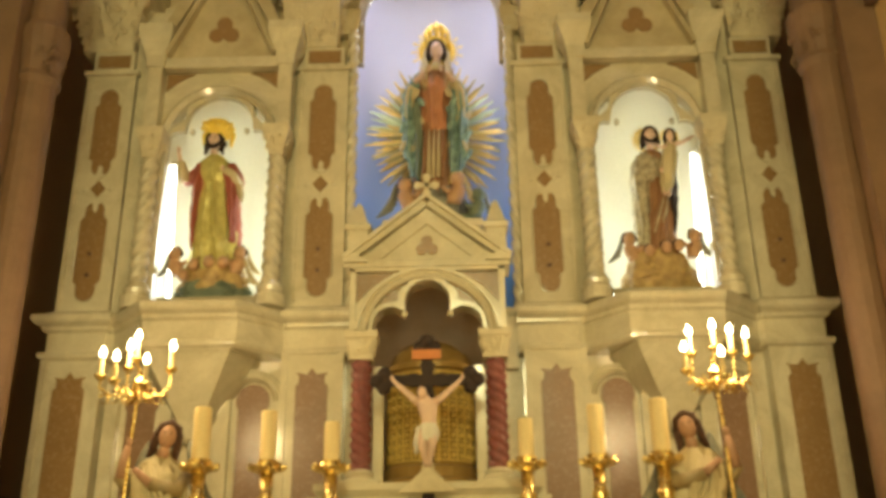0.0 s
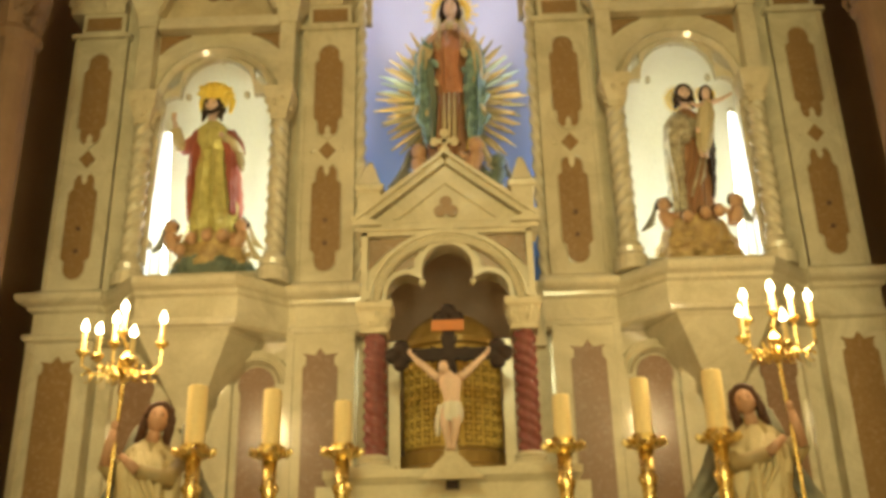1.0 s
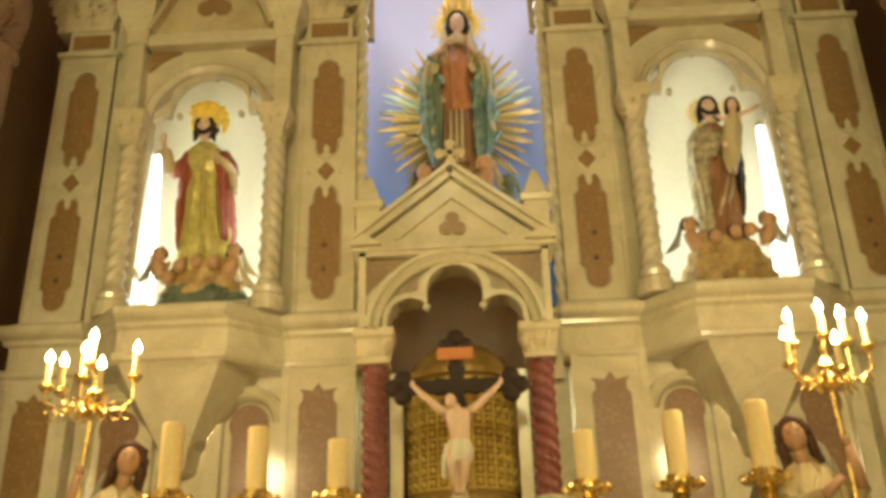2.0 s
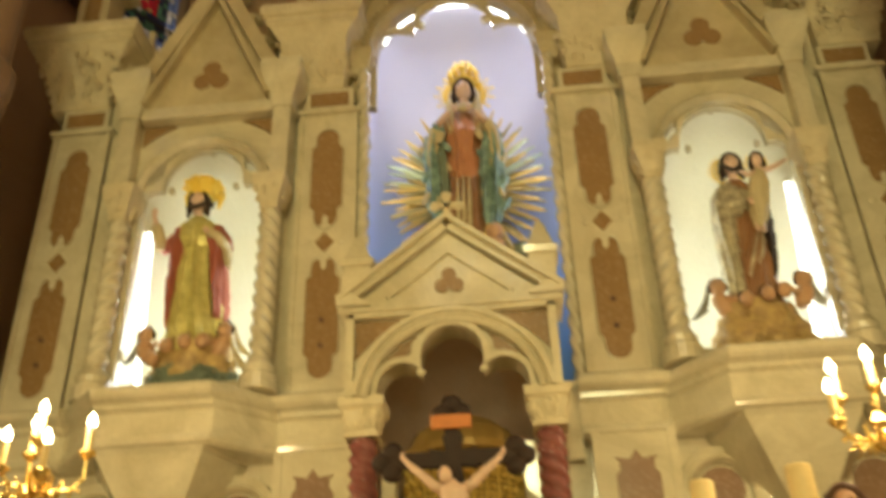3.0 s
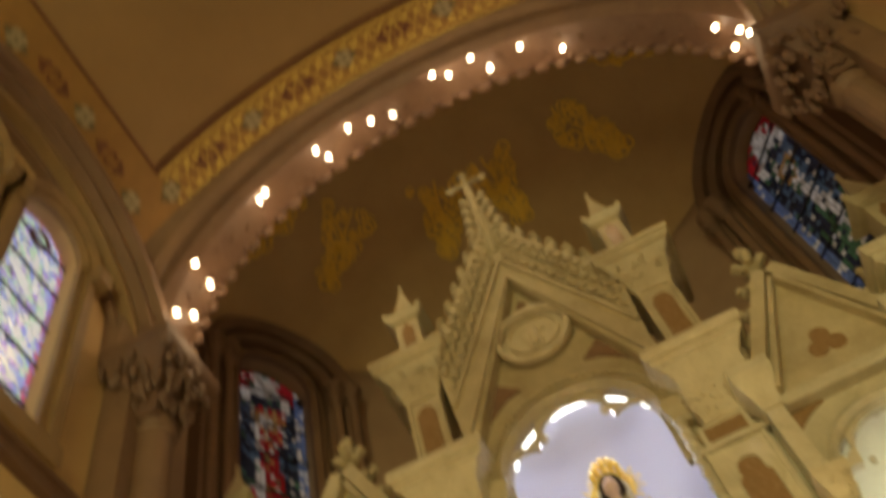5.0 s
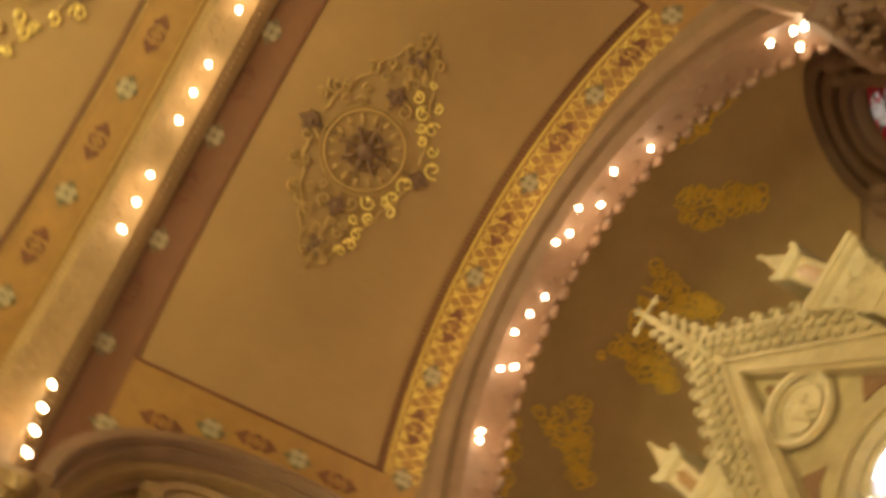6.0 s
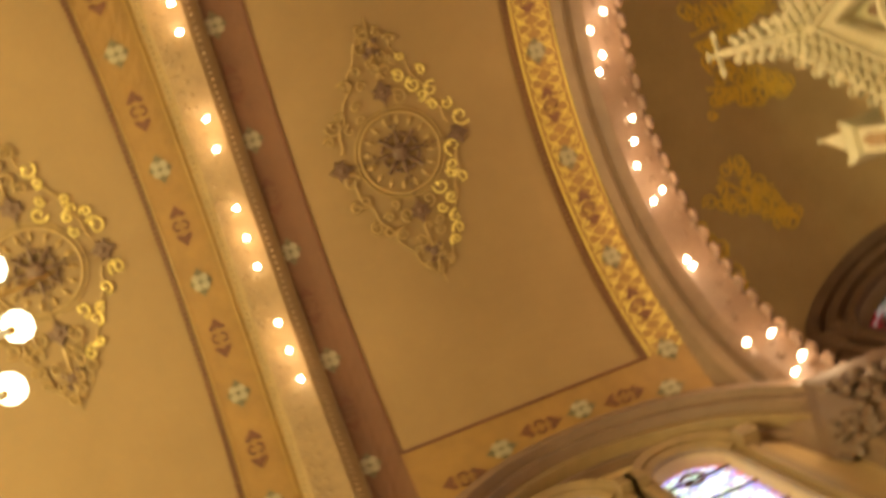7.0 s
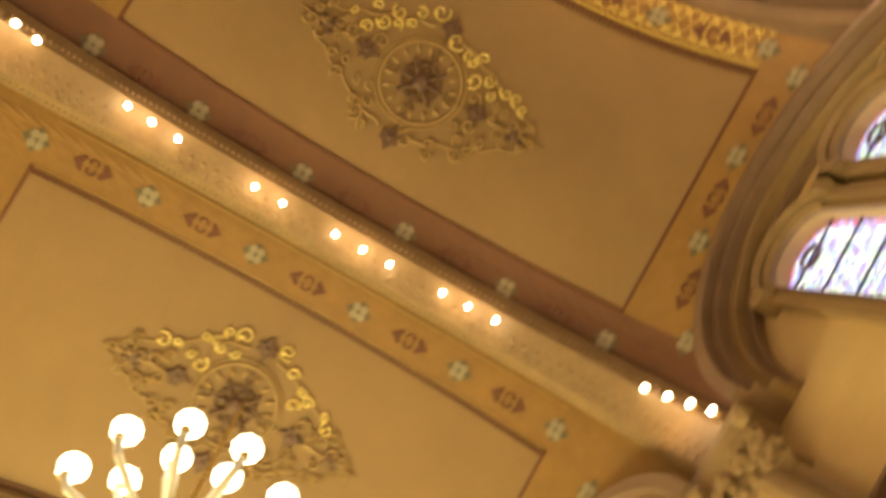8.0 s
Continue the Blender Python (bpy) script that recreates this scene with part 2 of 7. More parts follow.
def hexa(bm, p, mi=0):
    """A solid of eight corners: four below, four above, both in turn."""
    v = [bm.verts.new(q) for q in p]
    for k in ((3, 2, 1, 0), (4, 5, 6, 7), (0, 1, 5, 4), (1, 2, 6, 5), (2, 3, 7, 6), (3, 0, 4, 7)):
        bm.faces.new([v[i] for i in k]).material_index = mi


def box(bm, x0, x1, y0, y1, z0, z1, mi=0):
    hexa(bm, [(x0, y0, z0), (x1, y0, z0), (x1, y1, z0), (x0, y1, z0), (x0, y0, z1), (x1, y0, z1), (x1, y1, z1), (x0, y1, z1)], mi)


def loft(bm, rings, mi=0, cap=True):
    """Skin over rings of equal counts of points."""
    vs = [[bm.verts.new(p) for p in r] for r in rings]
    n = len(vs[0])
    for a, b in zip(vs, vs[1:]):
        for i in range(n):
            bm.faces.new((a[i], a[(i + 1) % n], b[(i + 1) % n], b[i])).material_index = mi
    if cap:
        bm.faces.new(vs[0][::-1]).material_index = mi
        bm.faces.new(vs[-1]).material_index = mi


def square(bm, cx, cy, steps, mi=0):
    """Stacked rectangles: z, half width, half depth."""
    loft(bm, [[(cx - a, cy - b, z), (cx + a, cy - b, z), (cx + a, cy + b, z), (cx - a, cy + b, z)] for z, a, b in steps], mi)


def lathe(bm, cx, cy, steps, seg=16, mi=0, twist=0.0, lobes=0, deep=0.0):
    """Stacked circles: z, radius; lobes and twist for fluted or rope shafts."""
    rings = []
    for z, r in steps:
        rings.append([(cx + r * (1 + deep * math.cos(lobes * (a := 2 * math.pi * i / seg) + twist * z)) * math.cos(a),
                       cy + r * (1 + deep * math.cos(lobes * a + twist * z)) * math.sin(a), z) for i in range(seg)])
    loft(bm, rings, mi)


def ball(bm, c, r, sx=1, sy=1, sz=1, mi=0, sub=1, turn=None):
    m = Matrix.Translation(c) @ (turn or Matrix()) @ Matrix.Diagonal((r * sx, r * sy, r * sz, 1))
    before = len(bm.faces)
    bmesh.ops.create_icosphere(bm, subdivisions=sub, radius=1, matrix=m)
    bm.faces.ensure_lookup_table()
    for f in bm.faces[before:]:
        f.material_index = mi


def tube(bm, pts, r, seg=6, mi=0):
    pts = [Vector(p) for p in pts]
    rad = r if isinstance(r, (list, tuple)) else [r] * len(pts)
    rings = []
    for i, p in enumerate(pts):
        d = (pts[min(i + 1, len(pts) - 1)] - pts[max(i - 1, 0)]).normalized()
        a = d.orthogonal().normalized() if i == 0 else (rings_a - d * rings_a.dot(d)).normalized()
        rings_a = a
        b = d.cross(a)
        rings.append([p + (a * math.cos(2 * math.pi * k / seg) + b * math.sin(2 * math.pi * k / seg)) * rad[i] for k in range(seg)])
    loft(bm, rings, mi)


def prism(bm, outline, y0, y1, mi=0):
    """A flat outline of (x, z), given depth from y0 to y1."""
    a = [bm.verts.new((x, y0, z)) for x, z in outline]
    b = [bm.verts.new((x, y1, z)) for x, z in outline]
    n = len(a)
    bm.faces.new(a).material_index = mi
    bm.faces.new(b[::-1]).material_index = mi
    for i in range(n):
        bm.faces.new((a[i], b[i], b[(i + 1) % n], a[(i + 1) % n])).material_index = mi


def columns(bm, us, low, high, d0, d1, side=False, mi=0):
    """A slab between the curves low(u) and high(u), upright; side: u runs along y and the depth along x."""
    for a, b in zip(us, us[1:]):
        e = (b - a) * 1e-4
        la, lb, ha, hb = low(a + e), low(b - e), high(a + e), high(b - e)
        if ha - la < 1e-4 and hb - lb < 1e-4:
            continue
        p = [(a, d0, la), (b, d0, lb), (b, d1, lb), (a, d1, la), (a, d0, ha), (b, d0, hb), (b, d1, hb), (a, d1, ha)]
        hexa(bm, [(y, x, z) for x, y, z in p] if side else p, mi)


def arc(cx, cz, r, a0, a1, n):
    return [(cx + r * math.cos(radians(a0 + (a1 - a0) * i / n)), cz + r * math.sin(radians(a0 + (a1 - a0) * i / n))) for i in range(n + 1)]


def ring_sweep(bm, profile, centre, a0, a1, n, axis="y", mi=0):
    """Sweep a profile of (radius, depth) round an arch; axis: the way the arch faces."""
    rings = []
    for i in range(n + 1):
        a = radians(a0 + (a1 - a0) * i / n)
        s, c = math.sin(a), math.cos(a)
        rings.append([(centre[0] + r * s, d, centre[1] + r * c) if axis == "y" else (d, centre[0] + r * s, centre[1] + r * c) for r, d in profile])
    loft(bm, rings, mi)


def span(a, b, n):
    return [a + (b - a) * i / n for i in range(n + 1)]


def foliage(bm, cx, cy, z0, z1, w0, w1, n, d=1.0, size=0.035):
    """Carved leaves round a flaring capital."""
    for i in range(n):
        z = random.uniform(z0, z1)
        w = w0 + (w1 - w0) * (z - z0) / (z1 - z0)
        a = random.uniform(-1, 1)
        side = i % 3
        p = (cx + a * w, cy - w * d, z) if side == 0 else (cx + (w if side == 1 else -w), cy + a * w * d, z)
        tilt = Matrix.Rotation(random.uniform(-0.5, 0.5), 4, "Y") @ Matrix.Rotation(-0.35, 4, "X")
        ball(bm, p, random.uniform(0.55, 0.95) * size, 0.85, 0.6, 1.7, 0, 1, tilt)
        ball(bm, (p[0], p[1] - size * 0.25, p[2] + size * 0.75), size * 0.4, 1.3, 0.8, 0.6)


# ---- the large structure ----
FLOOR_Z, VR, VZ = 0.25, 2.6, 6.8          # floor; radius and centre height of the vault
ARCH_R, ARCH_Z = 2.2, 7.0                 # arch of the apse
LUN_R, LUN_Z = 1.42, 6.74                 # wall arches over the side windows
BAYS = [(-2.27, -3.86, -1.1), (-5.75, -7.1, -4.15)]   # middle of the wall arch, both ends of each bay
SIDE_X, GLASS_X = 2.46, 2.56


def wall_arch(y, yc):
    d = abs(y - yc)
    return LUN_Z + math.sqrt(LUN_R ** 2 - d * d) if d < LUN_R else LUN_Z


def edge_angle(y, yc):
    return math.acos(min(1, max(-1, (wall_arch(y, yc) - VZ) / VR)))


def on_vault(th, y, inward=0.0):
    r = VR - inward
    return Vector((r * math.sin(th), y, VZ + r * math.cos(th)))


def vault_sheet(bm, y0, y1, lo, hi, inward, ny, nt, mi):
    """A sheet on the vault from angle lo(y) to hi(y), with its rim turned back."""
    def row(y, h):
        return [bm.verts.new(on_vault(lo(y) + (hi(y) - lo(y)) * k / nt, y, h)) for k in range(nt + 1)]
    rows = [row(y, inward) for y in span(y0, y1, ny)]
    for a, b in zip(rows, rows[1:]):
        for k in range(nt):
            bm.faces.new((a[k], a[k + 1], b[k + 1], b[k])).material_index = mi
    if inward > 0:
        back0, back1 = row(y0, -0.01), row(y1, -0.01)
        for front, back in ((rows[0], back0), (rows[-1], back1)):
            for k in range(nt):
                bm.faces.new((front[k], front[k + 1], back[k + 1], back[k])).material_index = mi


def flat_on_vault(bm, th, y, pts, h, mi, turn=0.0):
    """A small raised piece with a flat outline of (along the arch, along y)."""
    c, s = math.cos(turn), math.sin(turn)
    def at(p, k):
        u, v = p[0] * c - p[1] * s, p[0] * s + p[1] * c
        return bm.verts.new(on_vault(th + u / VR, y + v, k))
    top, low = [at(p, h) for p in pts], [at(p, 0.0) for p in pts]
    bm.faces.new(top).material_index = mi
    for i in range(len(pts)):
        bm.faces.new((top[i], low[i], low[(i + 1) % len(pts)], top[(i + 1) % len(pts)])).material_index = mi


def quatrefoil(bm, th, y, turn=0.0, size=0.085):
    flat_on_vault(bm, th, y, [(1.35 * size, 0), (0, 1.05 * size), (-1.35 * size, 0), (0, -1.05 * size)], 0.014, 5, turn)
    for k in range(4):
        a = math.pi / 4 + k * math.pi / 2
        flat_on_vault(bm, th, y, [(0.52 * size * math.cos(a) + 0.38 * size * math.cos(b), 0.52 * size * math.sin(a) + 0.38 * size * math.sin(b))
                                  for b in span(0, 2 * math.pi, 8)[:-1]], 0.024 + 0.001 * k, 4, turn)


def triangles(bm, th, y, turn=0.0):
    """Two heart-shaped leaves that point away from a scrolled ring."""
    heart = [(0.16, 0.0), (0.115, 0.035), (0.085, 0.06), (0.066, 0.052), (0.072, 0.02), (0.085, 0.0), (0.072, -0.02), (0.066, -0.052), (0.085, -0.06), (0.115, -0.035)]
    for s in (1, -1):
        flat_on_vault(bm, th, y, [(s * u, v) for u, v in heart], 0.018, 3, turn)
        ring = [(0.04 * math.cos(a), s * (0.028 + 0.034 * math.sin(a))) for a in span(-0.4, math.pi + 0.4, 9)]
        for a, b in zip(ring, ring[1:]):
            flat_on_vault(bm, th, y, [a, b, (b[0] * 0.62, b[1] * 0.78), (a[0] * 0.62, a[1] * 0.78)], 0.02, 3, turn)


def vault_tube(bm, pts, r, h, mi, seg=5):
    tube(bm, [on_vault(th, y, h) for th, y in pts], r, seg, mi)


INNER = radians(49.2)


def build_bay(name, yc, y0, y1, near_band, far_band, gilded, w1=0.42, row=0.25, relief=6, stem=0.006):
    """One bay of the vault with its painted borders; near_band is at y0."""
    bm = bmesh.new()
    vault_sheet(bm, y0 - 0.06, y1 + 0.06, lambda y: -edge_angle(y, yc), lambda y: edge_angle(y, yc), 0.0, 44, 48, 0)
    w0 = 0.36
    for a, b, m in ((y0, y0 + w0, near_band), (y1 - w1, y1, far_band)):
        vault_sheet(bm, a, b, lambda y: -edge_angle(y, yc), lambda y: edge_angle(y, yc), 0.008, 6, 48, m)
    for s in (1, -1):
        lo, hi = (lambda y: INNER, lambda y: max(INNER + 0.02, edge_angle(y, yc))) if s > 0 else (lambda y: -max(INNER + 0.02, edge_angle(y, yc)), lambda y: -INNER)
        vault_sheet(bm, y0 + w0, y1 - w1, lo, hi, 0.008, 24, 6, 1)
        vault_tube(bm, [(s * INNER, y) for y in span(y0 + w0, y1 - w1, 12)], 0.016, 0.008, 3)
        for k, d in enumerate((-1.05, -0.7, -0.35, 0.0, 0.35, 0.7, 1.05)):
            y = (y0 + w0 + y1 - w1) / 2 + d * 0.94
            th = s * (INNER + (edge_angle(y, yc) - INNER) * 0.5)
            if k % 2:
                triangles(bm, th, y, math.pi / 2)
            else:
                quatrefoil(bm, th, y, math.pi / 2)
    for y, bead in ((y0 + w0, near_band == 1), (y1 - w1, far_band == 1)):
        vault_tube(bm, [(th, y) for th in span(-INNER, INNER, 48)], 0.007 if bead else 0.014, 0.006, 3)
        if bead:
            for th in span(-INNER, INNER, 110):
                d = 0.035 if y < yc else -0.035
                flat_on_vault(bm, th, y + d, [(-0.013, -0.016), (0.013, -0.016), (0.013, 0.016), (-0.013, 0.016)], 0.022, 3)
    for y in (y0 + 0.13, y1 - row):
        for k in range(-3, 4):
            th = radians(0.8 + 10 * (2 * k - 1))
            if abs(th) < INNER + 0.12:
                quatrefoil(bm, th, y)
            th += radians(10)
            if abs(th) < INNER + 0.1:
                triangles(bm, th, y)
    for y in gilded:
        # raised interlace of leaf stems between two beads
        for s in (1, -1):
            vault_tube(bm, [(th, y + s * 0.165) for th in span(-INNER, INNER, 60)], 0.008, 0.01, relief, 4)
            for ph in (0.0, 0.5):
                vault_tube(bm, [(th, y + s * 0.13 * abs(math.sin(math.pi * (th / radians(5) + ph)))) for th in span(-INNER, INNER, 220)], stem, stem, relief, 4)
        for k in range(-9, 10):
            for s in (1, -1):
                for d in (-1, 1):
                    c = radians(5 * k + 1.6 * d)
                    vault_tube(bm, [(c + 0.016 * (1 - 0.6 * q) * math.cos(d * 7 * q + 1), y + s * (0.09 + 0.032 * (1 - 0.6 * q) * math.sin(d * 7 * q + 1))) for q in span(0, 1, 9)], stem, stem, relief, 4)
    ob = part(name, bm, [VAULT, BAND, BANDRED, REDLINE, PETAL, PETALGREY, BANDGILT, BANDPALE], smooth=False)
    return tagged(ob, "ochre painted barrel vault with ornamented borders", "ceiling", kind="structure")


build_bay("ceiling", *BAYS[0], 2, 1, [BAYS[0][2] - 0.23])
build_bay("ceiling", *BAYS[1], 1, 1, [BAYS[1][2] - 0.28], 0.45, 0.29, 7, 0.004)
# the nave goes on behind as a plain vault
bm = bmesh.new()
vault_sheet(bm, -13.5, -7.1, lambda y: -1.5, lambda y: 1.5, 0.0, 8, 32, 0)
tagged(part("ceiling", bm, VAULT), "plain ochre painted barrel vault", "ceiling", kind="structure")
bm = bmesh.new()
box(bm, -2.9, 2.9, -13.8, -13.5, FLOOR_Z, 9.6)
tagged(part("wall_south", bm, WALL), "ochre painted end wall", "wall", kind="structure")
bm = bmesh.new()
box(bm, -3.6, 3.6, -13.8, 3.2, FLOOR_Z - 0.2, FLOOR_Z)
tagged(part("floor", bm, FLOOR), "brown stone floor", "floor", kind="structure")

# unseen slab and shell, added to stop sky light leaking at the vault joints
bm = bmesh.new()
box(bm, -4.0, 4.0, -14.0, 3.8, 11.3, 11.5)
tagged(part("roof", bm, WALL), "unseen slab that closes the vaults to the sky", "roof", kind="structure")
for x in (-3.9, 3.9):
    bm = bmesh.new()
    box(bm, x - 0.1, x + 0.1, -14.0, 3.8, FLOOR_Z - 0.2, 11.3)
    tagged(part("wall_outer", bm, WALL), "unseen shell against stray sky light", "wall", kind="structure")
for y in (-13.9, 3.7):
    bm = bmesh.new()
    box(bm, -3.8, 3.8, y - 0.1, y + 0.1, FLOOR_Z - 0.2, 11.3)
    tagged(part("wall_outer", bm, WALL), "unseen shell against stray sky light", "wall", kind="structure")

# side walls with a pair of round-headed windows in each bay
WIN_HALF, WIN_LOW, WIN_SPRING = 0.27, 5.82, 7.48


def window_head(y, c):
    d = abs(y - c)
    return WIN_SPRING + math.sqrt(max(0, WIN_HALF ** 2 - d * d))


def side_wall(name, s):
    bm = bmesh.new()
    d0, d1 = s * SIDE_X, s * (SIDE_X + 0.4)
    us = [-13.6, -7.3]
    columns(bm, us, lambda u: FLOOR_Z, lambda u: 9.4, d0, d1, True)
    for yc, y0, y1 in BAYS[::-1]:
        a, b = y0 - 0.35, y1 + (0.14 if y1 > -2 else 0.06)
        cs = [yc - 0.44, yc + 0.44]
        cuts = sorted(set(span(a, b, 24)) | {c + WIN_HALF * math.cos(t) for c in cs for t in span(0, math.pi, 10)})
        top = lambda u: wall_arch(u, yc) + 0.12
        inside = lambda u: next((c for c in cs if abs(u - c) < WIN_HALF), None)
        columns(bm, cuts, lambda u: FLOOR_Z, lambda u: top(u) if inside(u) is None else WIN_LOW, d0, d1, True)
        columns(bm, cuts, lambda u: top(u) if inside(u) is None else window_head(u, inside(u)), top, d0, d1, True)
    ob = tagged(part(name, bm, WALL), "ochre painted side wall with round-headed windows", "wall", kind="structure")
    for z in (4.95, 5.62):
        bm = bmesh.new()
        x0, x1 = sorted((s * (SIDE_X - 0.06), s * SIDE_X))
        box(bm, x0, x1, -13.4, -1.12, z - 0.05, z + 0.03)
        box(bm, min(s * (SIDE_X - 0.09), s * SIDE_X), max(s * (SIDE_X - 0.09), s * SIDE_X), -13.4, -1.12, z + 0.03, z + 0.06)
        part("string_course", bm, PINKSTONE, ob, "rosy stone string course")
    for yc, y0, y1 in BAYS:
        bm = bmesh.new()
        # arch of the wall: stepped mouldings between vault and window wall
        for r0, r1, far, m in ((1.41, 1.50, 2.15, 0), (1.35, 1.41, 2.22, 0), (1.28, 1.35, 2.30, 1), (1.22, 1.28, 2.39, 0)):
            x0, x1 = s * far, s * (SIDE_X + 0.1)
            ring_sweep(bm, [(r0, x0), (r1, x0), (r1, x1), (r0, x1)], (yc, LUN_Z), -90, 90, 40, "x", m)
        part("wall_arch", bm, [BROWNSTONE, RIBSTONE], ob, "moulded arch between the vault and the windows")
        for c in (yc - 0.44, yc + 0.44):
            bm = bmesh.new()
            for r0, r1, x0 in ((0.27, 0.31, 2.42), (0.33, 0.38, 2.38)):
                ring_sweep(bm, [(r0, s * x0), (r1, s * (x0 - 0.03)), (r1 + 0.02, s * x0), (r1, s * SIDE_X), (r0, s * SIDE_X)], (c, WIN_SPRING), -90, 90, 20, "x")
                for d in (-1, 1):
                    a, b = sorted((c + d * r0, c + d * (r1 + 0.02)))
                    box(bm, min(s * x0, s * SIDE_X), max(s * x0, s * SIDE_X), a, b, WIN_LOW, WIN_SPRING)
            box(bm, min(s * 2.34, s * SIDE_X), max(s * 2.34, s * SIDE_X), c - 0.41, c + 0.41, WIN_LOW - 0.14, WIN_LOW)
            for d in (-1, 1):
                box(bm, min(s * 2.31, s * SIDE_X), max(s * 2.31, s * SIDE_X), c + d * 0.40 - 0.06, c + d * 0.40 + 0.06, WIN_SPRING - 0.1, WIN_SPRING + 0.04)
            part("window_surround", bm, RIBSTONE, ob, "moulded tan stone window surround")
    return ob


def lancet(yc, r, z0, zs, n=10):
    return [(yc - r, z0), (yc + r, z0)] + [(yc + r * math.cos(a), zs + r * math.sin(a)) for a in span(0, math.pi, n)]


wall_west, wall_east = side_wall("wall_west", -1), side_wall("wall_east", 1)
k = 0
for s in (-1, 1):
    for yc, y0, y1 in BAYS:
        for c in (yc - 0.44, yc + 0.44):
            k += 1
            win = tagged(new("window_%d" % k), "round-headed leaded window of pale stained glass", "window", "side windows", "structure")
            for nm, r, ins, g, lab in (("glass_border", 0.275, 0.0, GLASS_EDGE, "purple and red border glass"), ("glass_field", 0.225, 0.012, GLASS_SIDE, "pale blue and white glass")):
                bm = bmesh.new()
                out = lancet(c, r, WIN_LOW + (0.275 - r), WIN_SPRING)
                x0, x1 = s * (GLASS_X - ins), s * (GLASS_X - ins + 0.01)
                a, b = [bm.verts.new((x0, y, z)) for y, z in out], [bm.verts.new((x1, y, z)) for y, z in out]
                bm.faces.new(a), bm.faces.new(b[::-1])
                for i in range(len(a)):
                    bm.faces.new((a[i], b[i], b[(i + 1) % len(a)], a[(i + 1) % len(a)]))
                part(nm, bm, g, win, lab)
            for z in (6.15, 6.5, 6.85, 7.2, 7.53):
                bm = bmesh.new()
                box(bm, min(s * 2.53, s * 2.545), max(s * 2.53, s * 2.545), c - 0.27, c + 0.27, z - 0.004, z + 0.004)
                part("glazing_bar", bm, LEAD, win)
            bm = bmesh.new()
            tube(bm, [(s * 2.538, c + 0.08 * math.cos(a), 7.55 + 0.08 * math.sin(a)) for a in span(0, 2 * math.pi, 14)], 0.014, 5)
            part("medallion", bm, REDLINE, win, "red ring in the head of the window")

# transverse rib between the bays, on capitals and wall shafts
for y in (-4.05, -7.0):
    bm = bmesh.new()
    prof = [(2.60, y - 0.18), (2.50, y - 0.175), (2.46, y - 0.15), (2.42, y - 0.14), (2.39, y - 0.11), (2.39, y + 0.14), (2.42, y + 0.17), (2.46, y + 0.2), (2.52, y + 0.25), (2.60, y + 0.26)]
    ring_sweep(bm, prof, (0, VZ), -90, 90, 72)
    rib = tagged(part("rib", bm, RIBSTONE), "tan moulded transverse rib", "rib", kind="structure")
    bm = bmesh.new()
    for th in span(-1.5, 1.5, 60):
        p, q = (2.392 * math.sin(th), y - 0.05, VZ + 2.392 * math.cos(th)), 0.016
        ball(bm, p, q, mi=0)
        ball(bm, (p[0], y - 0.095, p[2]), 0.014, mi=0)
    for th in span(-1.5, 1.5, 70):
        turn = Matrix.Rotation(th, 4, "Y")
        for d in (-0.075, 0.0):
            ball(bm, (2.39 * math.sin(th + d * 0.3), y + d, VZ + 2.39 * math.cos(th + d * 0.3)), 0.03, 0.95, 0.9, 0.3, 0, 1, turn)
    for th in span(-1.53, 1.53, 150):
        turn = Matrix.Rotation(th, 4, "Y")
        for d, r in ((-0.145, 2.435), (0.185, 2.435)):
            ball(bm, (r * math.sin(th), y + d, VZ + r * math.cos(th)), 0.02, 0.8, 1.1, 0.9, 0, 1, turn)
    part("beading", bm, RIBSTONE, rib)
    for s in (-1, 1):
        bm = bmesh.new()
        square(bm, s * 2.47, y, [(6.28, 0.1, 0.15), (6.32, 0.15, 0.2), (6.4, 0.12, 0.17), (6.62, 0.15, 0.22), (6.74, 0.22, 0.29), (6.78, 0.24, 0.31), (6.86, 0.24, 0.31)])
        for i in range(44):
            a, z = random.uniform(-1, 1), random.uniform(6.45, 6.72)
            ball(bm, (s * (2.47 - 0.13 - (z - 6.45) * 0.25), y + a * 0.22, z), random.uniform(0.025, 0.045), 0.6, 0.9, 1.9)
        for b in (-0.24, 0.24):
            ball(bm, (s * 2.24, y + b, 6.72), 0.07)
        cap = part("capital", bm, RIBSTONE, rib, "carved foliage capital")
        bm = bmesh.new()
        square(bm, s * 2.47, y, [(FLOOR_Z, 0.1, 0.15), (6.3, 0.1, 0.15)])
        lathe(bm, s * 2.35, y, [(FLOOR_Z, 0.09), (6.3, 0.09)], 12)
        part("shaft", bm, RIBSTONE, rib)

# the arch of the apse with its jambs
AY0, AY1 = -1.12, -0.64
bm = bmesh.new()
prof = [(2.60, -1.20), (2.50, -1.22), (2.44, -1.17), (2.38, -1.14), (2.33, -1.07), (2.26, -1.05), (2.22, -1.0), (ARCH_R, -0.97), (ARCH_R, -0.70), (2.24, AY1), (2.95, AY1), (2.95, -1.05)]
ring_sweep(bm, prof, (0, ARCH_Z), -90, 90, 80)
arch = tagged(part("apse_arch", bm, PINKSTONE), "rosy stone arch set with bare bulbs", "arch", kind="structure")
bm = bmesh.new()
prof = [(2.62, -1.235), (2.50, -1.235), (2.435, -1.185), (2.375, -1.155), (2.33, -1.09), (2.33, -1.05), (2.62, -1.05)]
ring_sweep(bm, prof, (0, ARCH_Z), -90, 90, 80)
part("outer_moulding", bm, BROWNSTONE, arch, "brown stone outer moulding")
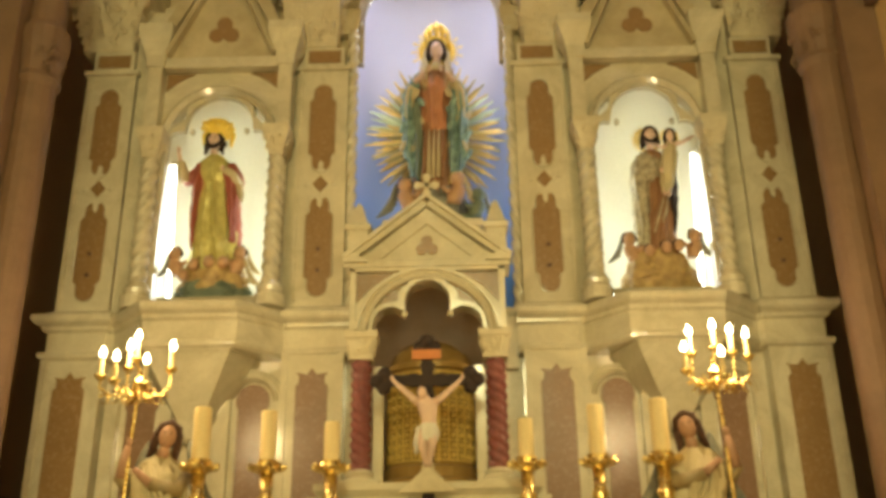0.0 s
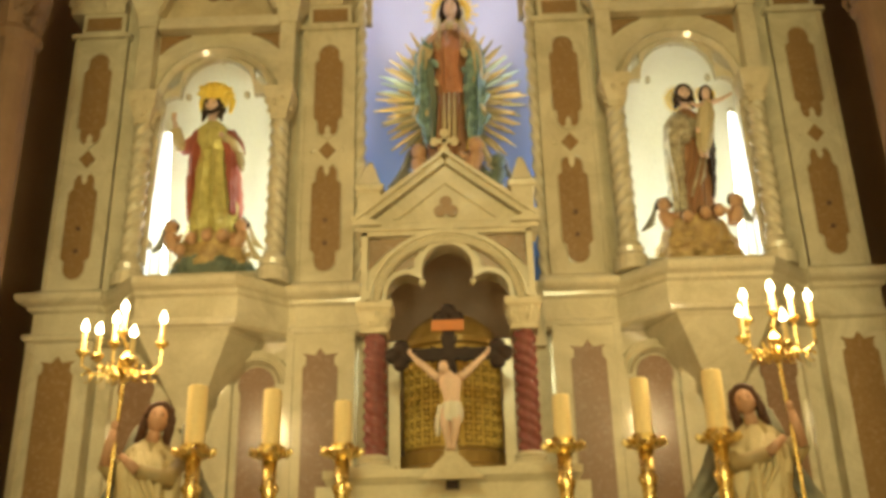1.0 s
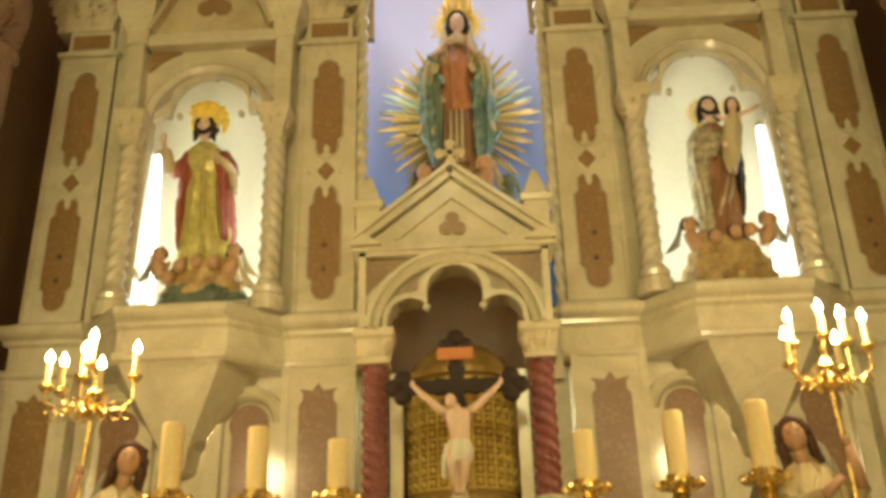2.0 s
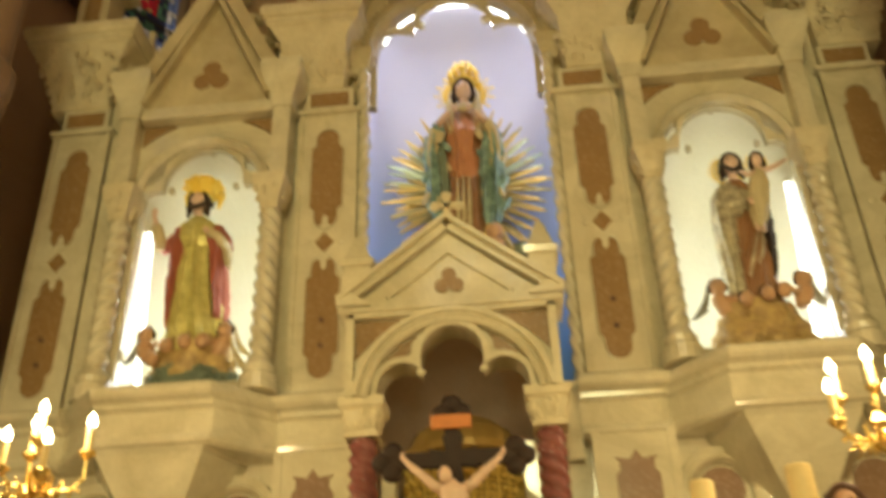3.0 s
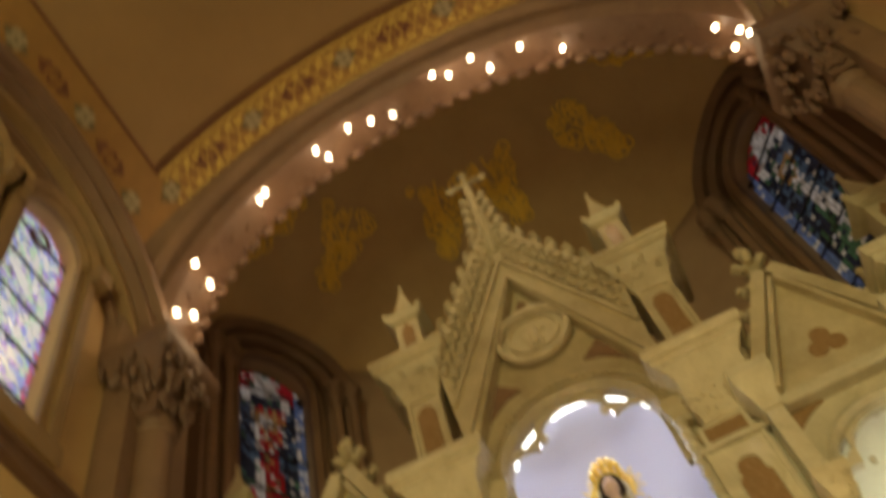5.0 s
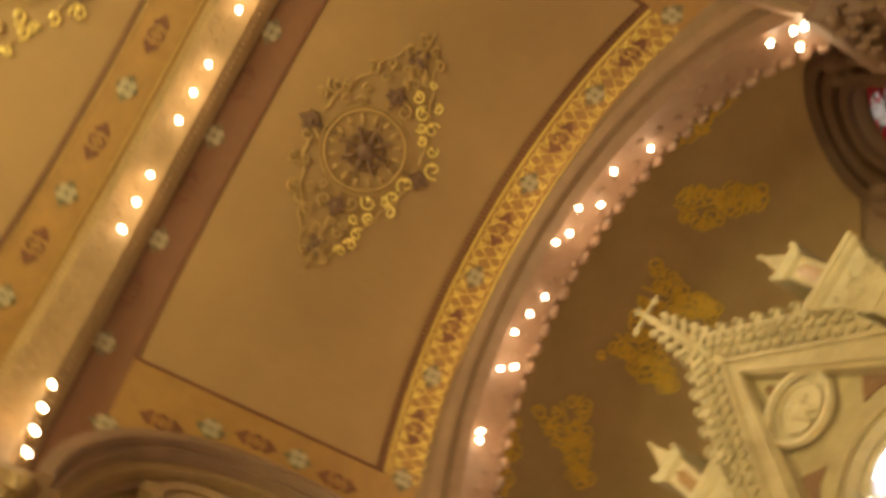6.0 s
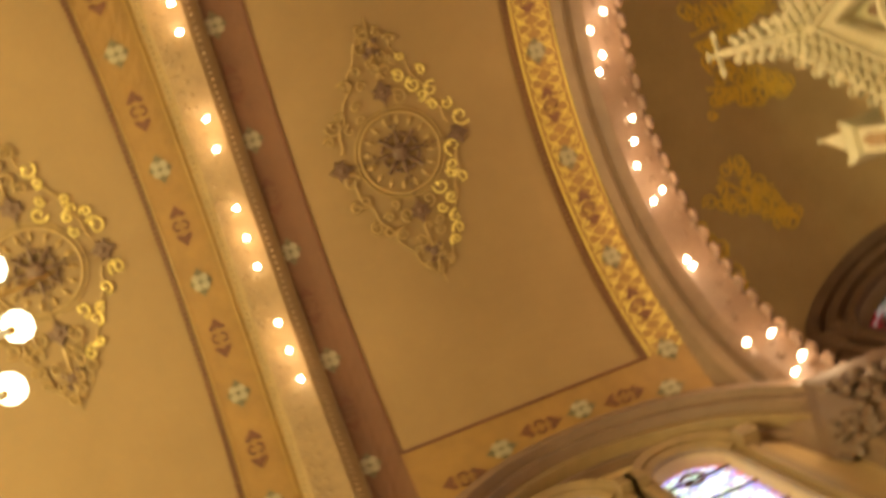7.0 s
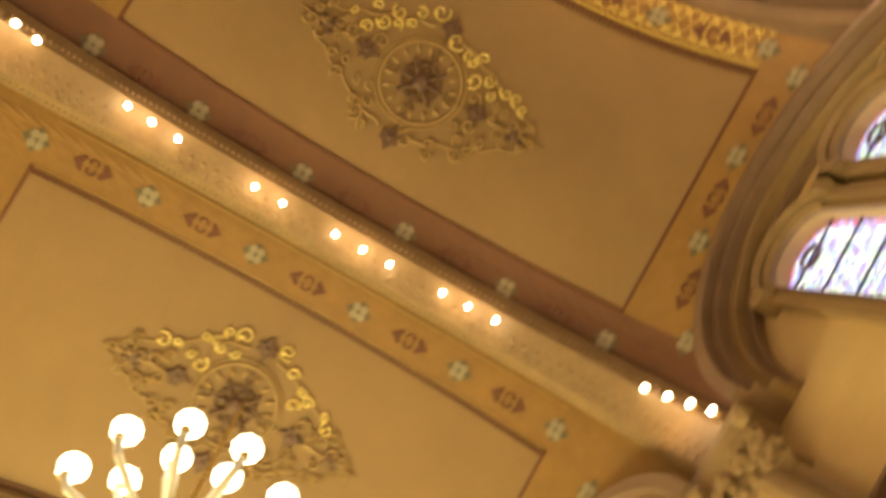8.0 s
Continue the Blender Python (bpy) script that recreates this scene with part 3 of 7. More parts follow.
bm = bmesh.new()
for i, th in enumerate(span(-1.55, 1.55, 40)):
    turn = Matrix.Rotation(th, 4, "Y")
    ball(bm, (2.2 * math.sin(th), -0.66, ARCH_Z + 2.2 * math.cos(th)), 0.066, 1.0, 0.6, 0.75, 0, 2, turn)
    ball(bm, (2.2 * math.sin(th + 0.04), -0.70, ARCH_Z + 2.2 * math.cos(th + 0.04)), 0.04, 1.0, 0.8, 0.6, 0, 1, turn)
    ball(bm, (2.19 * math.sin(th + 0.02), -0.76 - 0.14 * ((i * 37) % 10) / 10, ARCH_Z + 2.19 * math.cos(th + 0.02)), 0.03, 1.5, 1, 0.5, 0, 1, turn)
part("scalloped_edge", bm, PINKSTONE, arch, "carved scalloped edge")
for s in (-1, 1):
    bm = bmesh.new()
    box(bm, min(s * 2.26, s * 2.95), max(s * 2.26, s * 2.95), -1.1, AY1, FLOOR_Z, ARCH_Z)
    part("jamb", bm, BROWNSTONE, arch)
    bm = bmesh.new()
    lathe(bm, s * 2.2, -0.9, [(FLOOR_Z, 0.16), (0.5, 0.16), (0.55, 0.11), (4.62, 0.105), (4.66, 0.13), (4.70, 0.115), (4.84, 0.135), (4.90, 0.145), (4.98, 0.145), (5.0, 0.12), (5.04, 0.105), (5.56, 0.105), (5.58, 0.14), (5.65, 0.14), (5.68, 0.105), (6.3, 0.10), (6.34, 0.13), (6.38, 0.10), (6.42, 0.11)], 16)
    foliage(bm, s * 2.2, -0.9, 4.70, 4.86, 0.1, 0.125, 40, 1, 0.026)
    part("shaft", bm, BROWNSTONE, arch, "slender brown stone shaft with carved band")
    bm = bmesh.new()
    square(bm, s * 2.22, -0.9, [(6.4, 0.1, 0.12), (6.55, 0.12, 0.15), (6.72, 0.17, 0.22), (6.86, 0.24, 0.28), (6.9, 0.25, 0.3), (7.0, 0.25, 0.3)])
    for i in range(60):
        z, a = random.uniform(6.48, 6.84), random.uniform(-1, 1)
        w = 0.12 + (z - 6.45) * 0.35
        if i % 2:
            ball(bm, (s * (2.22 - w), -0.9 + a * w, z), random.uniform(0.025, 0.045), 0.8, 0.9, 1.8)
        else:
            ball(bm, (s * 2.22 + a * w, -0.9 - w * 1.1, z), random.uniform(0.025, 0.045), 0.8, 0.9, 1.8)
    part("capital", bm, PINKSTONE, arch, "carved foliage capital")
# wall between the arch and the vault
bm = bmesh.new()
columns(bm, span(-2.9, 2.9, 58), lambda u: ARCH_Z + math.sqrt(max(0, 2.9 ** 2 - u * u)), lambda u: 10.8, -1.0, -0.7)
for s in (-1, 1):
    box(bm, min(s * 2.9, s * 3.6), max(s * 2.9, s * 3.6), -1.0, -0.62, FLOOR_Z, 10.8)
tagged(part("wall_north", bm, WALL), "wall over the apse arch", "wall", kind="structure")

# apse: round wall with two windows under a half dome
AR, AYC, DOME_Z, DOME_H = 3.0, -0.5, 9.72, 1.15


def on_apse(a, z, inward=0.0):
    """Angle from the east, height."""
    return Vector(((AR - inward) * math.cos(a), AYC + (AR - inward) * math.sin(a), z))


APSE_WIN = [radians(147.2), radians(33.4)]
AW_HALF, AW_LOW, AW_SPRING = 0.125, 7.1, 9.2    # half width in radians


def apse_head(a):
    for c in APSE_WIN:
        d = abs(a - c) / AW_HALF
        if d < 1:
            return AW_SPRING + 0.36 * math.sqrt(1 - d * d)
    return None


bm = bmesh.new()
cuts = sorted(set(span(-0.05, math.pi + 0.05, 48)) | {c + AW_HALF * math.cos(t) for c in APSE_WIN for t in span(0, math.pi, 10)})
for a, b in zip(cuts, cuts[1:]):
    m = (a + b) / 2
    e = (b - a) * 1e-3
    cells = [(FLOOR_Z, FLOOR_Z, 10.4, 10.4)] if apse_head(m) is None else [(FLOOR_Z, FLOOR_Z, AW_LOW, AW_LOW), (apse_head(a + e) or AW_SPRING, apse_head(b - e) or AW_SPRING, 10.4, 10.4)]
    for la, lb, ha, hb in cells:
        hexa(bm, [on_apse(a, la), on_apse(b, lb), on_apse(b, lb, -0.4), on_apse(a, la, -0.4), on_apse(a, ha), on_apse(b, hb), on_apse(b, hb, -0.4), on_apse(a, ha, -0.4)])
apse = tagged(part("wall_apse", bm, APSEWALL), "dark umber painted round apse wall", "wall", kind="structure")


def on_dome(a, e, inward=0.0):
    c = math.cos(e) * (AR - 0.02 - inward)
    return Vector((c * math.cos(a), AYC + c * math.sin(a), DOME_Z + (DOME_H - inward) * math.sin(e)))


bm = bmesh.new()
rows = [[bm.verts.new(on_dome(a, e)) for a in span(-0.1, math.pi + 0.1, 48)] for e in span(0.02, math.pi / 2, 18)]
for p, q in zip(rows, rows[1:]):
    for i in range(48):
        bm.faces.new((p[i], p[i + 1], q[i + 1], q[i]))
bmesh.ops.remove_doubles(bm, verts=bm.verts, dist=1e-4)
dome = tagged(part("ceiling", bm, APSE, smooth=True), "olive painted half dome of the apse", "ceiling", kind="structure")

for k, c in enumerate(APSE_WIN):
    bm = bmesh.new()
    for w0, w1, out, in0 in ((1.0, 1.28, 0.10, 0.0), (1.42, 1.75, 0.16, 0.0), (1.85, 2.25, 0.22, 0.0)):
        rings = []
        for q in [(1, z) for z in span(AW_LOW - 0.1, AW_SPRING, 4)] + [(t, None) for t in span(0, math.pi, 20)[1:-1]] + [(-1, z) for z in span(AW_SPRING, AW_LOW - 0.1, 4)]:
            def spot(w, inward):
                if q[1] is None:
                    return on_apse(c + AW_HALF * w * math.cos(q[0]), AW_SPRING + 0.36 * w * math.sin(q[0]), inward)
                return on_apse(c + AW_HALF * w * q[0], q[1], inward)
            rings.append([spot(w0, 0.0), spot(w0, out * 0.7), spot((w0 + w1) / 2, out), spot(w1, out * 0.7), spot(w1, -0.05)])
        loft(bm, rings)
    part("window_surround", bm, BROWNSTONE, apse, "moulded brown stone arches round the window")
    for d in (-1, 1):
        for w in (1.58, 2.05):
            p = on_apse(c + d * AW_HALF * w, 0.0, 0.2)
            bm = bmesh.new()
            lathe(bm, p.x, p.y, [(AW_LOW - 0.1, 0.08), (AW_LOW + 0.02, 0.08), (AW_LOW + 0.05, 0.05), (AW_SPRING - 0.3, 0.045), (AW_SPRING - 0.28, 0.062), (AW_SPRING - 0.25, 0.05), (AW_SPRING - 0.08, 0.09), (AW_SPRING - 0.06, 0.1), (AW_SPRING, 0.1)], 12)
            foliage(bm, p.x, p.y, AW_SPRING - 0.24, AW_SPRING - 0.09, 0.05, 0.08, 16, 1, 0.028)
            part("colonnette", bm, BROWNSTONE, apse, "slender colonnette with a leafy capital")
    win = tagged(new("window_%d" % (9 + k)), "tall leaded window of dark red and blue stained glass", "window", "apse windows", "structure")
    def pane(nm, a0, a1, z0, z1, g, inward, head=False, lab=""):
        bm = bmesh.new()
        n = 8
        def top(t):
            return z1 + (0.34 * math.sqrt(max(0, 1 - ((t - c) / AW_HALF) ** 2)) if head else 0)
        for i in range(n):
            a, b = a0 + (a1 - a0) * i / n, a0 + (a1 - a0) * (i + 1) / n
            hexa(bm, [on_apse(a, z0, inward), on_apse(b, z0, inward), on_apse(b, z0, inward - 0.01), on_apse(a, z0, inward - 0.01),
                      on_apse(a, top(a), inward), on_apse(b, top(b), inward), on_apse(b, top(b), inward - 0.01), on_apse(a, top(a), inward - 0.01)])
        return part(nm, bm, g, win, lab)
    h = AW_HALF
    pane("backing", c - h, c + h, AW_LOW, AW_SPRING, LEAD, -0.13, True, "black leads")
    rnd = random.Random(40 + k)
    cols, rows = 17, 52
    def hue(u, v):
        """Which glass lies at u across and v up the window."""
        if abs(u) > 0.8:
            return "border" if rnd.random() < 0.75 else "pale"
        if v > 0.985:
            return "ruby" if rnd.random() < 0.7 else "night"
        if rnd.random() < 0.16:
            return rnd.choice(("night", "pale", "moss"))
        if v > 0.84:
            return "pale" if abs(u) < 0.32 * (1.02 - v) / 0.14 + 0.1 or (0.84 < v < 0.87 and abs(u) < 0.6) else "ruby"
        if v > 0.79:
            return "night" if abs(abs(u) - 0.5) > 0.12 else "pale"
        d = math.hypot(u / 0.34, (v - 0.70) / 0.055)
        if d < 0.62:
            return "pale"
        if d < 1.05:
            return "amber"
        if v > 0.2 and abs(u - 0.05) < 0.5 * (0.8 + 0.25 * math.sin(v * 9)):
            w = u + 0.5 * (v - 0.45)
            if k == 0:
                return "pale" if -0.32 < w < -0.12 or v > 0.61 and abs(u) < 0.1 else "ruby" if rnd.random() < 0.8 else "amber"
            return "pale" if abs(w) < 0.13 or rnd.random() < 0.15 else "moss" if w < 0.05 else "azure"
        if v < 0.12:
            return "pale" if rnd.random() < 0.5 else "border"
        return "night" if rnd.random() < 0.7 else "moss" if v < 0.4 else "azure"
    pieces = {}
    z_span = AW_SPRING + 0.34 - AW_LOW
    for i in range(cols):
        for j in range(rows):
            u0, u1, v0, v1 = 2 * i / cols - 1, 2 * (i + 1) / cols - 1, j / rows, (j + 1) / rows
            um, vm = (u0 + u1) / 2, (v0 + v1) / 2
            top = (AW_SPRING + 0.34 * math.sqrt(max(0, 1 - max(abs(u0), abs(u1)) ** 2)) - AW_LOW) / z_span
            if v1 > top:
                continue
            bm = pieces.setdefault(hue(um, vm), bmesh.new())
            sk = rnd.uniform(-0.012, 0.012)
            gu, gv = 0.012, 0.003
            q = [(u0 + gu, v0 + gv + sk * 0.3), (u1 - gu, v0 + gv - sk * 0.3), (u1 - gu, v1 - gv - sk * 0.3), (u0 + gu, v1 - gv + sk * 0.3)]
            hexa(bm, [on_apse(c - h * u, AW_LOW + z_span * v, d) for d in (-0.118, -0.108) for u, v in q])
    for nm, bm in pieces.items():
        tagged(part("glass_" + nm, bm, GLASSES[nm], win, nm + " leaded glass"), kind="stuff")
    for z in (7.45, 7.9, 8.35, 8.75, 9.2):
        pane("glazing_bar", c - h, c + h, z - 0.012, z + 0.012, LEAD, -0.07)

# ---- the altarpiece ----
altar = thing("altarpiece", "tall neo-gothic cream marble altarpiece with brown marble inlay", "altarpiece")


def sub(name, bm, material, parent=None, label="", smooth=False):
    return part(name, bm, material, parent or altar, label, smooth)


def stadium(cx, z0, z1, w):
    """An inlay outline with a waisted round head and foot."""
    q = w * 0.72
    out = arc(cx, z0 + q, q, 180, 360, 8) + [(cx + q, z0 + q * 1.7), (cx + w, z0 + q * 2.1)]
    out += [(cx + w, z1 - q * 2.1), (cx + q, z1 - q * 1.7)] + arc(cx, z1 - q, q, 0, 180, 8)
    return out + [(cx - q, z1 - q * 1.7), (cx - w, z1 - q * 2.1), (cx - w, z0 + q * 2.1), (cx - q, z0 + q * 1.7)]


def finial(bm, cx, cy, z0, h, mi=0):
    lathe(bm, cx, cy, [(z0, h * 0.14), (z0 + h * 0.3, h * 0.08), (z0 + h * 0.36, h * 0.16), (z0 + h * 0.42, h * 0.08), (z0 + h * 0.9, h * 0.07), (z0 + h, h * 0.03)], 8, mi)
    for a in range(4):
        c, s = math.cos(a * math.pi / 2), math.sin(a * math.pi / 2)
        tube(bm, [(cx + h * k * c, cy + h * k * s, z0 + h * z) for k, z in ((0.02, 0.5), (0.14, 0.52), (0.22, 0.6), (0.2, 0.68))], [h * 0.07, h * 0.09, h * 0.1, h * 0.05], 6, mi)
    ball(bm, (cx, cy, z0 + h * 0.88), h * 0.12, mi=mi)


def trefoil(bm, cx, cz, r, y0, y1):
    for a in (90, 210, 330):
        prism(bm, arc(cx + r * 0.55 * math.cos(radians(a)), cz + r * 0.55 * math.sin(radians(a)), r * 0.52, 0, 360, 14)[:-1], y0, y1)
        y0 -= 0.0008


def slope(bm, xa, za, xb, zb, t, y0, y1, mi=0):
    """A sloping bar, t thick."""
    d = Vector((xb - xa, zb - za)).normalized()
    n = Vector((-d.y, d.x)) * t
    if n.y < 0:
        n = -n
    prism(bm, [(xa, za), (xb, zb), (xb + n.x, zb + n.y), (xa + n.x, za + n.y)], y0, y1, mi)


def gable(cx, half, z0, apex, y0, y1, t, crockets, fin, tref):
    g = bmesh.new()
    for s in (-1, 1):
        slope(g, cx + s * half, z0, cx, apex - t, t, y0, y1)
        slope(g, cx + s * (half - t), z0, cx, apex - 2.2 * t, t * 0.35, y0 - 0.02, y1)
        for i in range(crockets):
            f = (i + 0.5) / crockets
            x, z = cx + s * half * (1 - f) + s * t * 0.8, z0 + (apex - z0) * f + t * 0.7
            ball(g, (x, (y0 + y1) / 2, z), t * 0.62, 1.2, 0.9, 0.8)
            ball(g, (x, (y0 + y1) / 2 - t * 0.5, z - t * 0.1), t * 0.4)
            ball(g, (x + s * t * 0.55, (y0 + y1) / 2, z + t * 0.5), t * 0.42)
    finial(g, cx, (y0 + y1) / 2, apex - t * 0.4, fin)
    ob = sub("gable", g, UPPER)
    g = bmesh.new()
    prism(g, [(cx - half - 0.01, z0), (cx + half + 0.01, z0), (cx, apex - 0.6 * t)], y0 + 0.05, y1 - 0.004)
    part("gable_field", g, UPPER, ob)
    if tref:
        g = bmesh.new()
        trefoil(g, cx, tref[0], tref[1], y0 + 0.044, y0 + 0.06)
        part("trefoil_inlay", g, INLAY, ob, "brown marble trefoil inlay")
    return ob


LEDGE = 3.555


def forward(ob, back=-0.14):
    """The side bays stand out before the pilasters and are a little lower and closer set for it."""
    q = 1 + back * 0.23
    c = math.copysign(1.41, sum(v.co.x for v in ob.data.vertices))
    ob.data.transform(Matrix.Translation((c * 0.982, back, 1.87 * (1 - q))) @ Matrix.Diagonal((0.935, 1, q, 1)) @ Matrix.Translation((-c, 0, 0)))
    for child in ob.children:
        forward(child, back)
    return ob


# body: lower wall, upper walls with the niches
bm = bmesh.new()
box(bm, -2.26, 2.26, 0.06, 0.5, FLOOR_Z, LEDGE - 0.03)
sub("lower_wall", bm, MARBLE)
NX, NW, NS = 1.41, 0.36, 4.83
for s in (-1, 1):
    cx = s * NX
    bm = bmesh.new()
    cuts = sorted(set([cx - 0.47, cx + 0.47]) | {cx + NW * math.cos(a) for a in span(0, math.pi, 20)})
    low = lambda u: NS + math.sqrt(max(0, NW ** 2 - (u - cx) ** 2)) if abs(u - cx) < NW else LEDGE - 0.02
    columns(bm, cuts, low, lambda u: 5.75, 0.1, 0.17)
    forward(sub("niche_front", bm, MARBLE))
    for d in (-1, 1):
        bm = bmesh.new()
        x0, x1 = sorted((s * 1.385 + d * 0.362, s * 1.41 + d * 0.6))
        box(bm, x0, x1, 0.035, 0.12, LEDGE, 5.8)
        sub("bay_wall", bm, MARBLE)
    # the round recess
    bm = bmesh.new()
    rows = []
    for z, r in [(LEDGE, 1), (4.2, 1), (4.735, 1)] + [(4.735 + 0.362 * math.sin(e), math.cos(e)) for e in span(0, 1.5, 10)[1:]]:
        rows.append([bm.verts.new((s * 1.385 + 0.35 * r * math.cos(a), 0.02 + 0.58 * r * math.sin(a), z)) for a in span(0, math.pi, 24)])
    for p, q in zip(rows, rows[1:]):
        for i in range(24):
            bm.faces.new((p[i], p[i + 1], q[i + 1], q[i]))
    sub("niche", bm, PLASTER, label="white plastered round niche", smooth=True)
    bm = bmesh.new()
    box(bm, cx - 0.56, cx + 0.56, 0.0, 0.7, LEDGE - 0.03, LEDGE + 0.012)
    square(bm, s * 1.38, 0.14, [(LEDGE, 0.29, 0.2), (3.645, 0.29, 0.2), (3.65, 0.3, 0.21), (3.66, 0.3, 0.21)])
    sub("niche_floor", bm, MARBLE)
    # arch mould and cusps
    bm = bmesh.new()
    ring_sweep(bm, [(NW - 0.01, 0.06), (NW + 0.02, 0.03), (NW + 0.05, 0.06), (NW + 0.06, 0.12), (NW - 0.01, 0.12)], (cx, NS), -90, 90, 36)
    forward(sub("arch_mould", bm, MARBLE))
    bm = bmesh.new()
    def lobes(u):
        d, best = abs(u - cx), NS - 0.04
        for c, zc, r in ((0.0, NS + 0.105, 0.235), (0.27, NS - 0.02, 0.1)):
            if abs(d - c) < r:
                best = max(best, zc + math.sqrt(r * r - (d - c) ** 2))
        return best
    def lobe_top(u):
        c = lobes(u)
        return max(c, min(c + 0.05 + max(0, 0.10 - 0.9 * abs(abs(u - cx) - 0.19)), NS + math.sqrt(max(0, NW ** 2 - (u - cx) ** 2))))
    columns(bm, span(cx - NW, cx + NW, 72), lobes, lobe_top, 0.09, 0.14)
    for d in (-1, 1):
        ball(bm, (cx + d * 0.19, 0.115, NS + 0.082), 0.022, 0.9, 1.2, 1.3)
    forward(sub("cusped_tracery", bm, MARBLE))
    # spandrels and their frame
    bm = bmesh.new()
    box(bm, cx - 0.42, cx + 0.42, 0.02, 0.14, 5.36, 5.44)
    for d in (-1, 1):
        box(bm, min(cx + d * 0.42, cx + d * 0.46), max(cx + d * 0.42, cx + d * 0.46), 0.02, 0.14, NS, 5.44)
    forward(sub("spandrel_frame", bm, MARBLE))
    for d in (-1, 1):
        bm = bmesh.new()
        pts = [(cx + d * 0.40, 5.35), (cx + d * 0.40, 5.22), (cx + d * 0.34, 5.275), (cx + d * 0.27, 5.32), (cx + d * 0.2, 5.35)]
        prism(bm, pts, 0.085, 0.11)
        forward(sub("spandrel_inlay", bm, INLAY, label="brown marble spandrel inlay"))
    # rope columns
    for d in (-1, 1):
        x = cx + d * 0.43
        bm = bmesh.new()
        lathe(bm, x, 0.03, [(z, 0.054) for z in span(3.80, 4.66, 90)], 24, twist=75 * d, lobes=3, deep=0.16)
        forward(sub("rope_column", bm, MARBLE, label="twisted rope column", smooth=True))
        bm = bmesh.new()
        lathe(bm, x, 0.03, [(3.62, 0.10), (3.70, 0.10), (3.72, 0.08), (3.75, 0.088), (3.80, 0.056)], 16)
        forward(sub("column_base", bm, MARBLE))
        bm = bmesh.new()
        square(bm, x, 0.03, [(4.66, 0.05, 0.05), (4.70, 0.05, 0.05), (4.80, 0.085, 0.085), (4.83, 0.09, 0.09), (4.87, 0.09, 0.09)])
        foliage(bm, x, 0.03, 4.69, 4.8, 0.05, 0.085, 14, 1, 0.02)
        forward(sub("column_capital", bm, CARVED))
        bm = bmesh.new()
        box(bm, x + d * 0.03 - 0.05, x + d * 0.03 + 0.05, 0.0, 0.16, 4.87, 5.40)
        square(bm, x + d * 0.03, 0.05, [(5.36, 0.06, 0.06), (5.44, 0.07, 0.07), (5.56, 0.115, 0.12), (5.60, 0.12, 0.13), (5.66, 0.12, 0.13)])
        forward(sub("side_shaft", bm, MARBLE))
    bm = bmesh.new()
    box(bm, cx - 0.58, cx + 0.58, 0.12, 0.5, 5.44, 5.9)
    sub("attic_wall", bm, MARBLE)
    forward(gable(cx, 0.45, 5.44, 6.42, -0.02, 0.3, 0.085, 5, 0.42, (5.65, 0.11)))
    bm = bmesh.new()
    for d in (-1, 1):
        for i, x in enumerate((0.62, 0.5)):
            square(bm, cx + d * x, 0.16, [(5.9, 0.04, 0.04), (5.98, 0.035, 0.035), (6.02, 0.05, 0.05), (6.06, 0.02, 0.02), (6.18, 0.012, 0.012)])
            ball(bm, (cx + d * x, 0.16, 6.17), 0.03)
    columns(bm, span(cx - 0.62, cx + 0.62, 40), lambda u: 5.88, lambda u: 5.97 + 0.05 * abs(math.sin(9 * (u - cx))), 0.13, 0.2)
    sub("parapet", bm, UPPER)

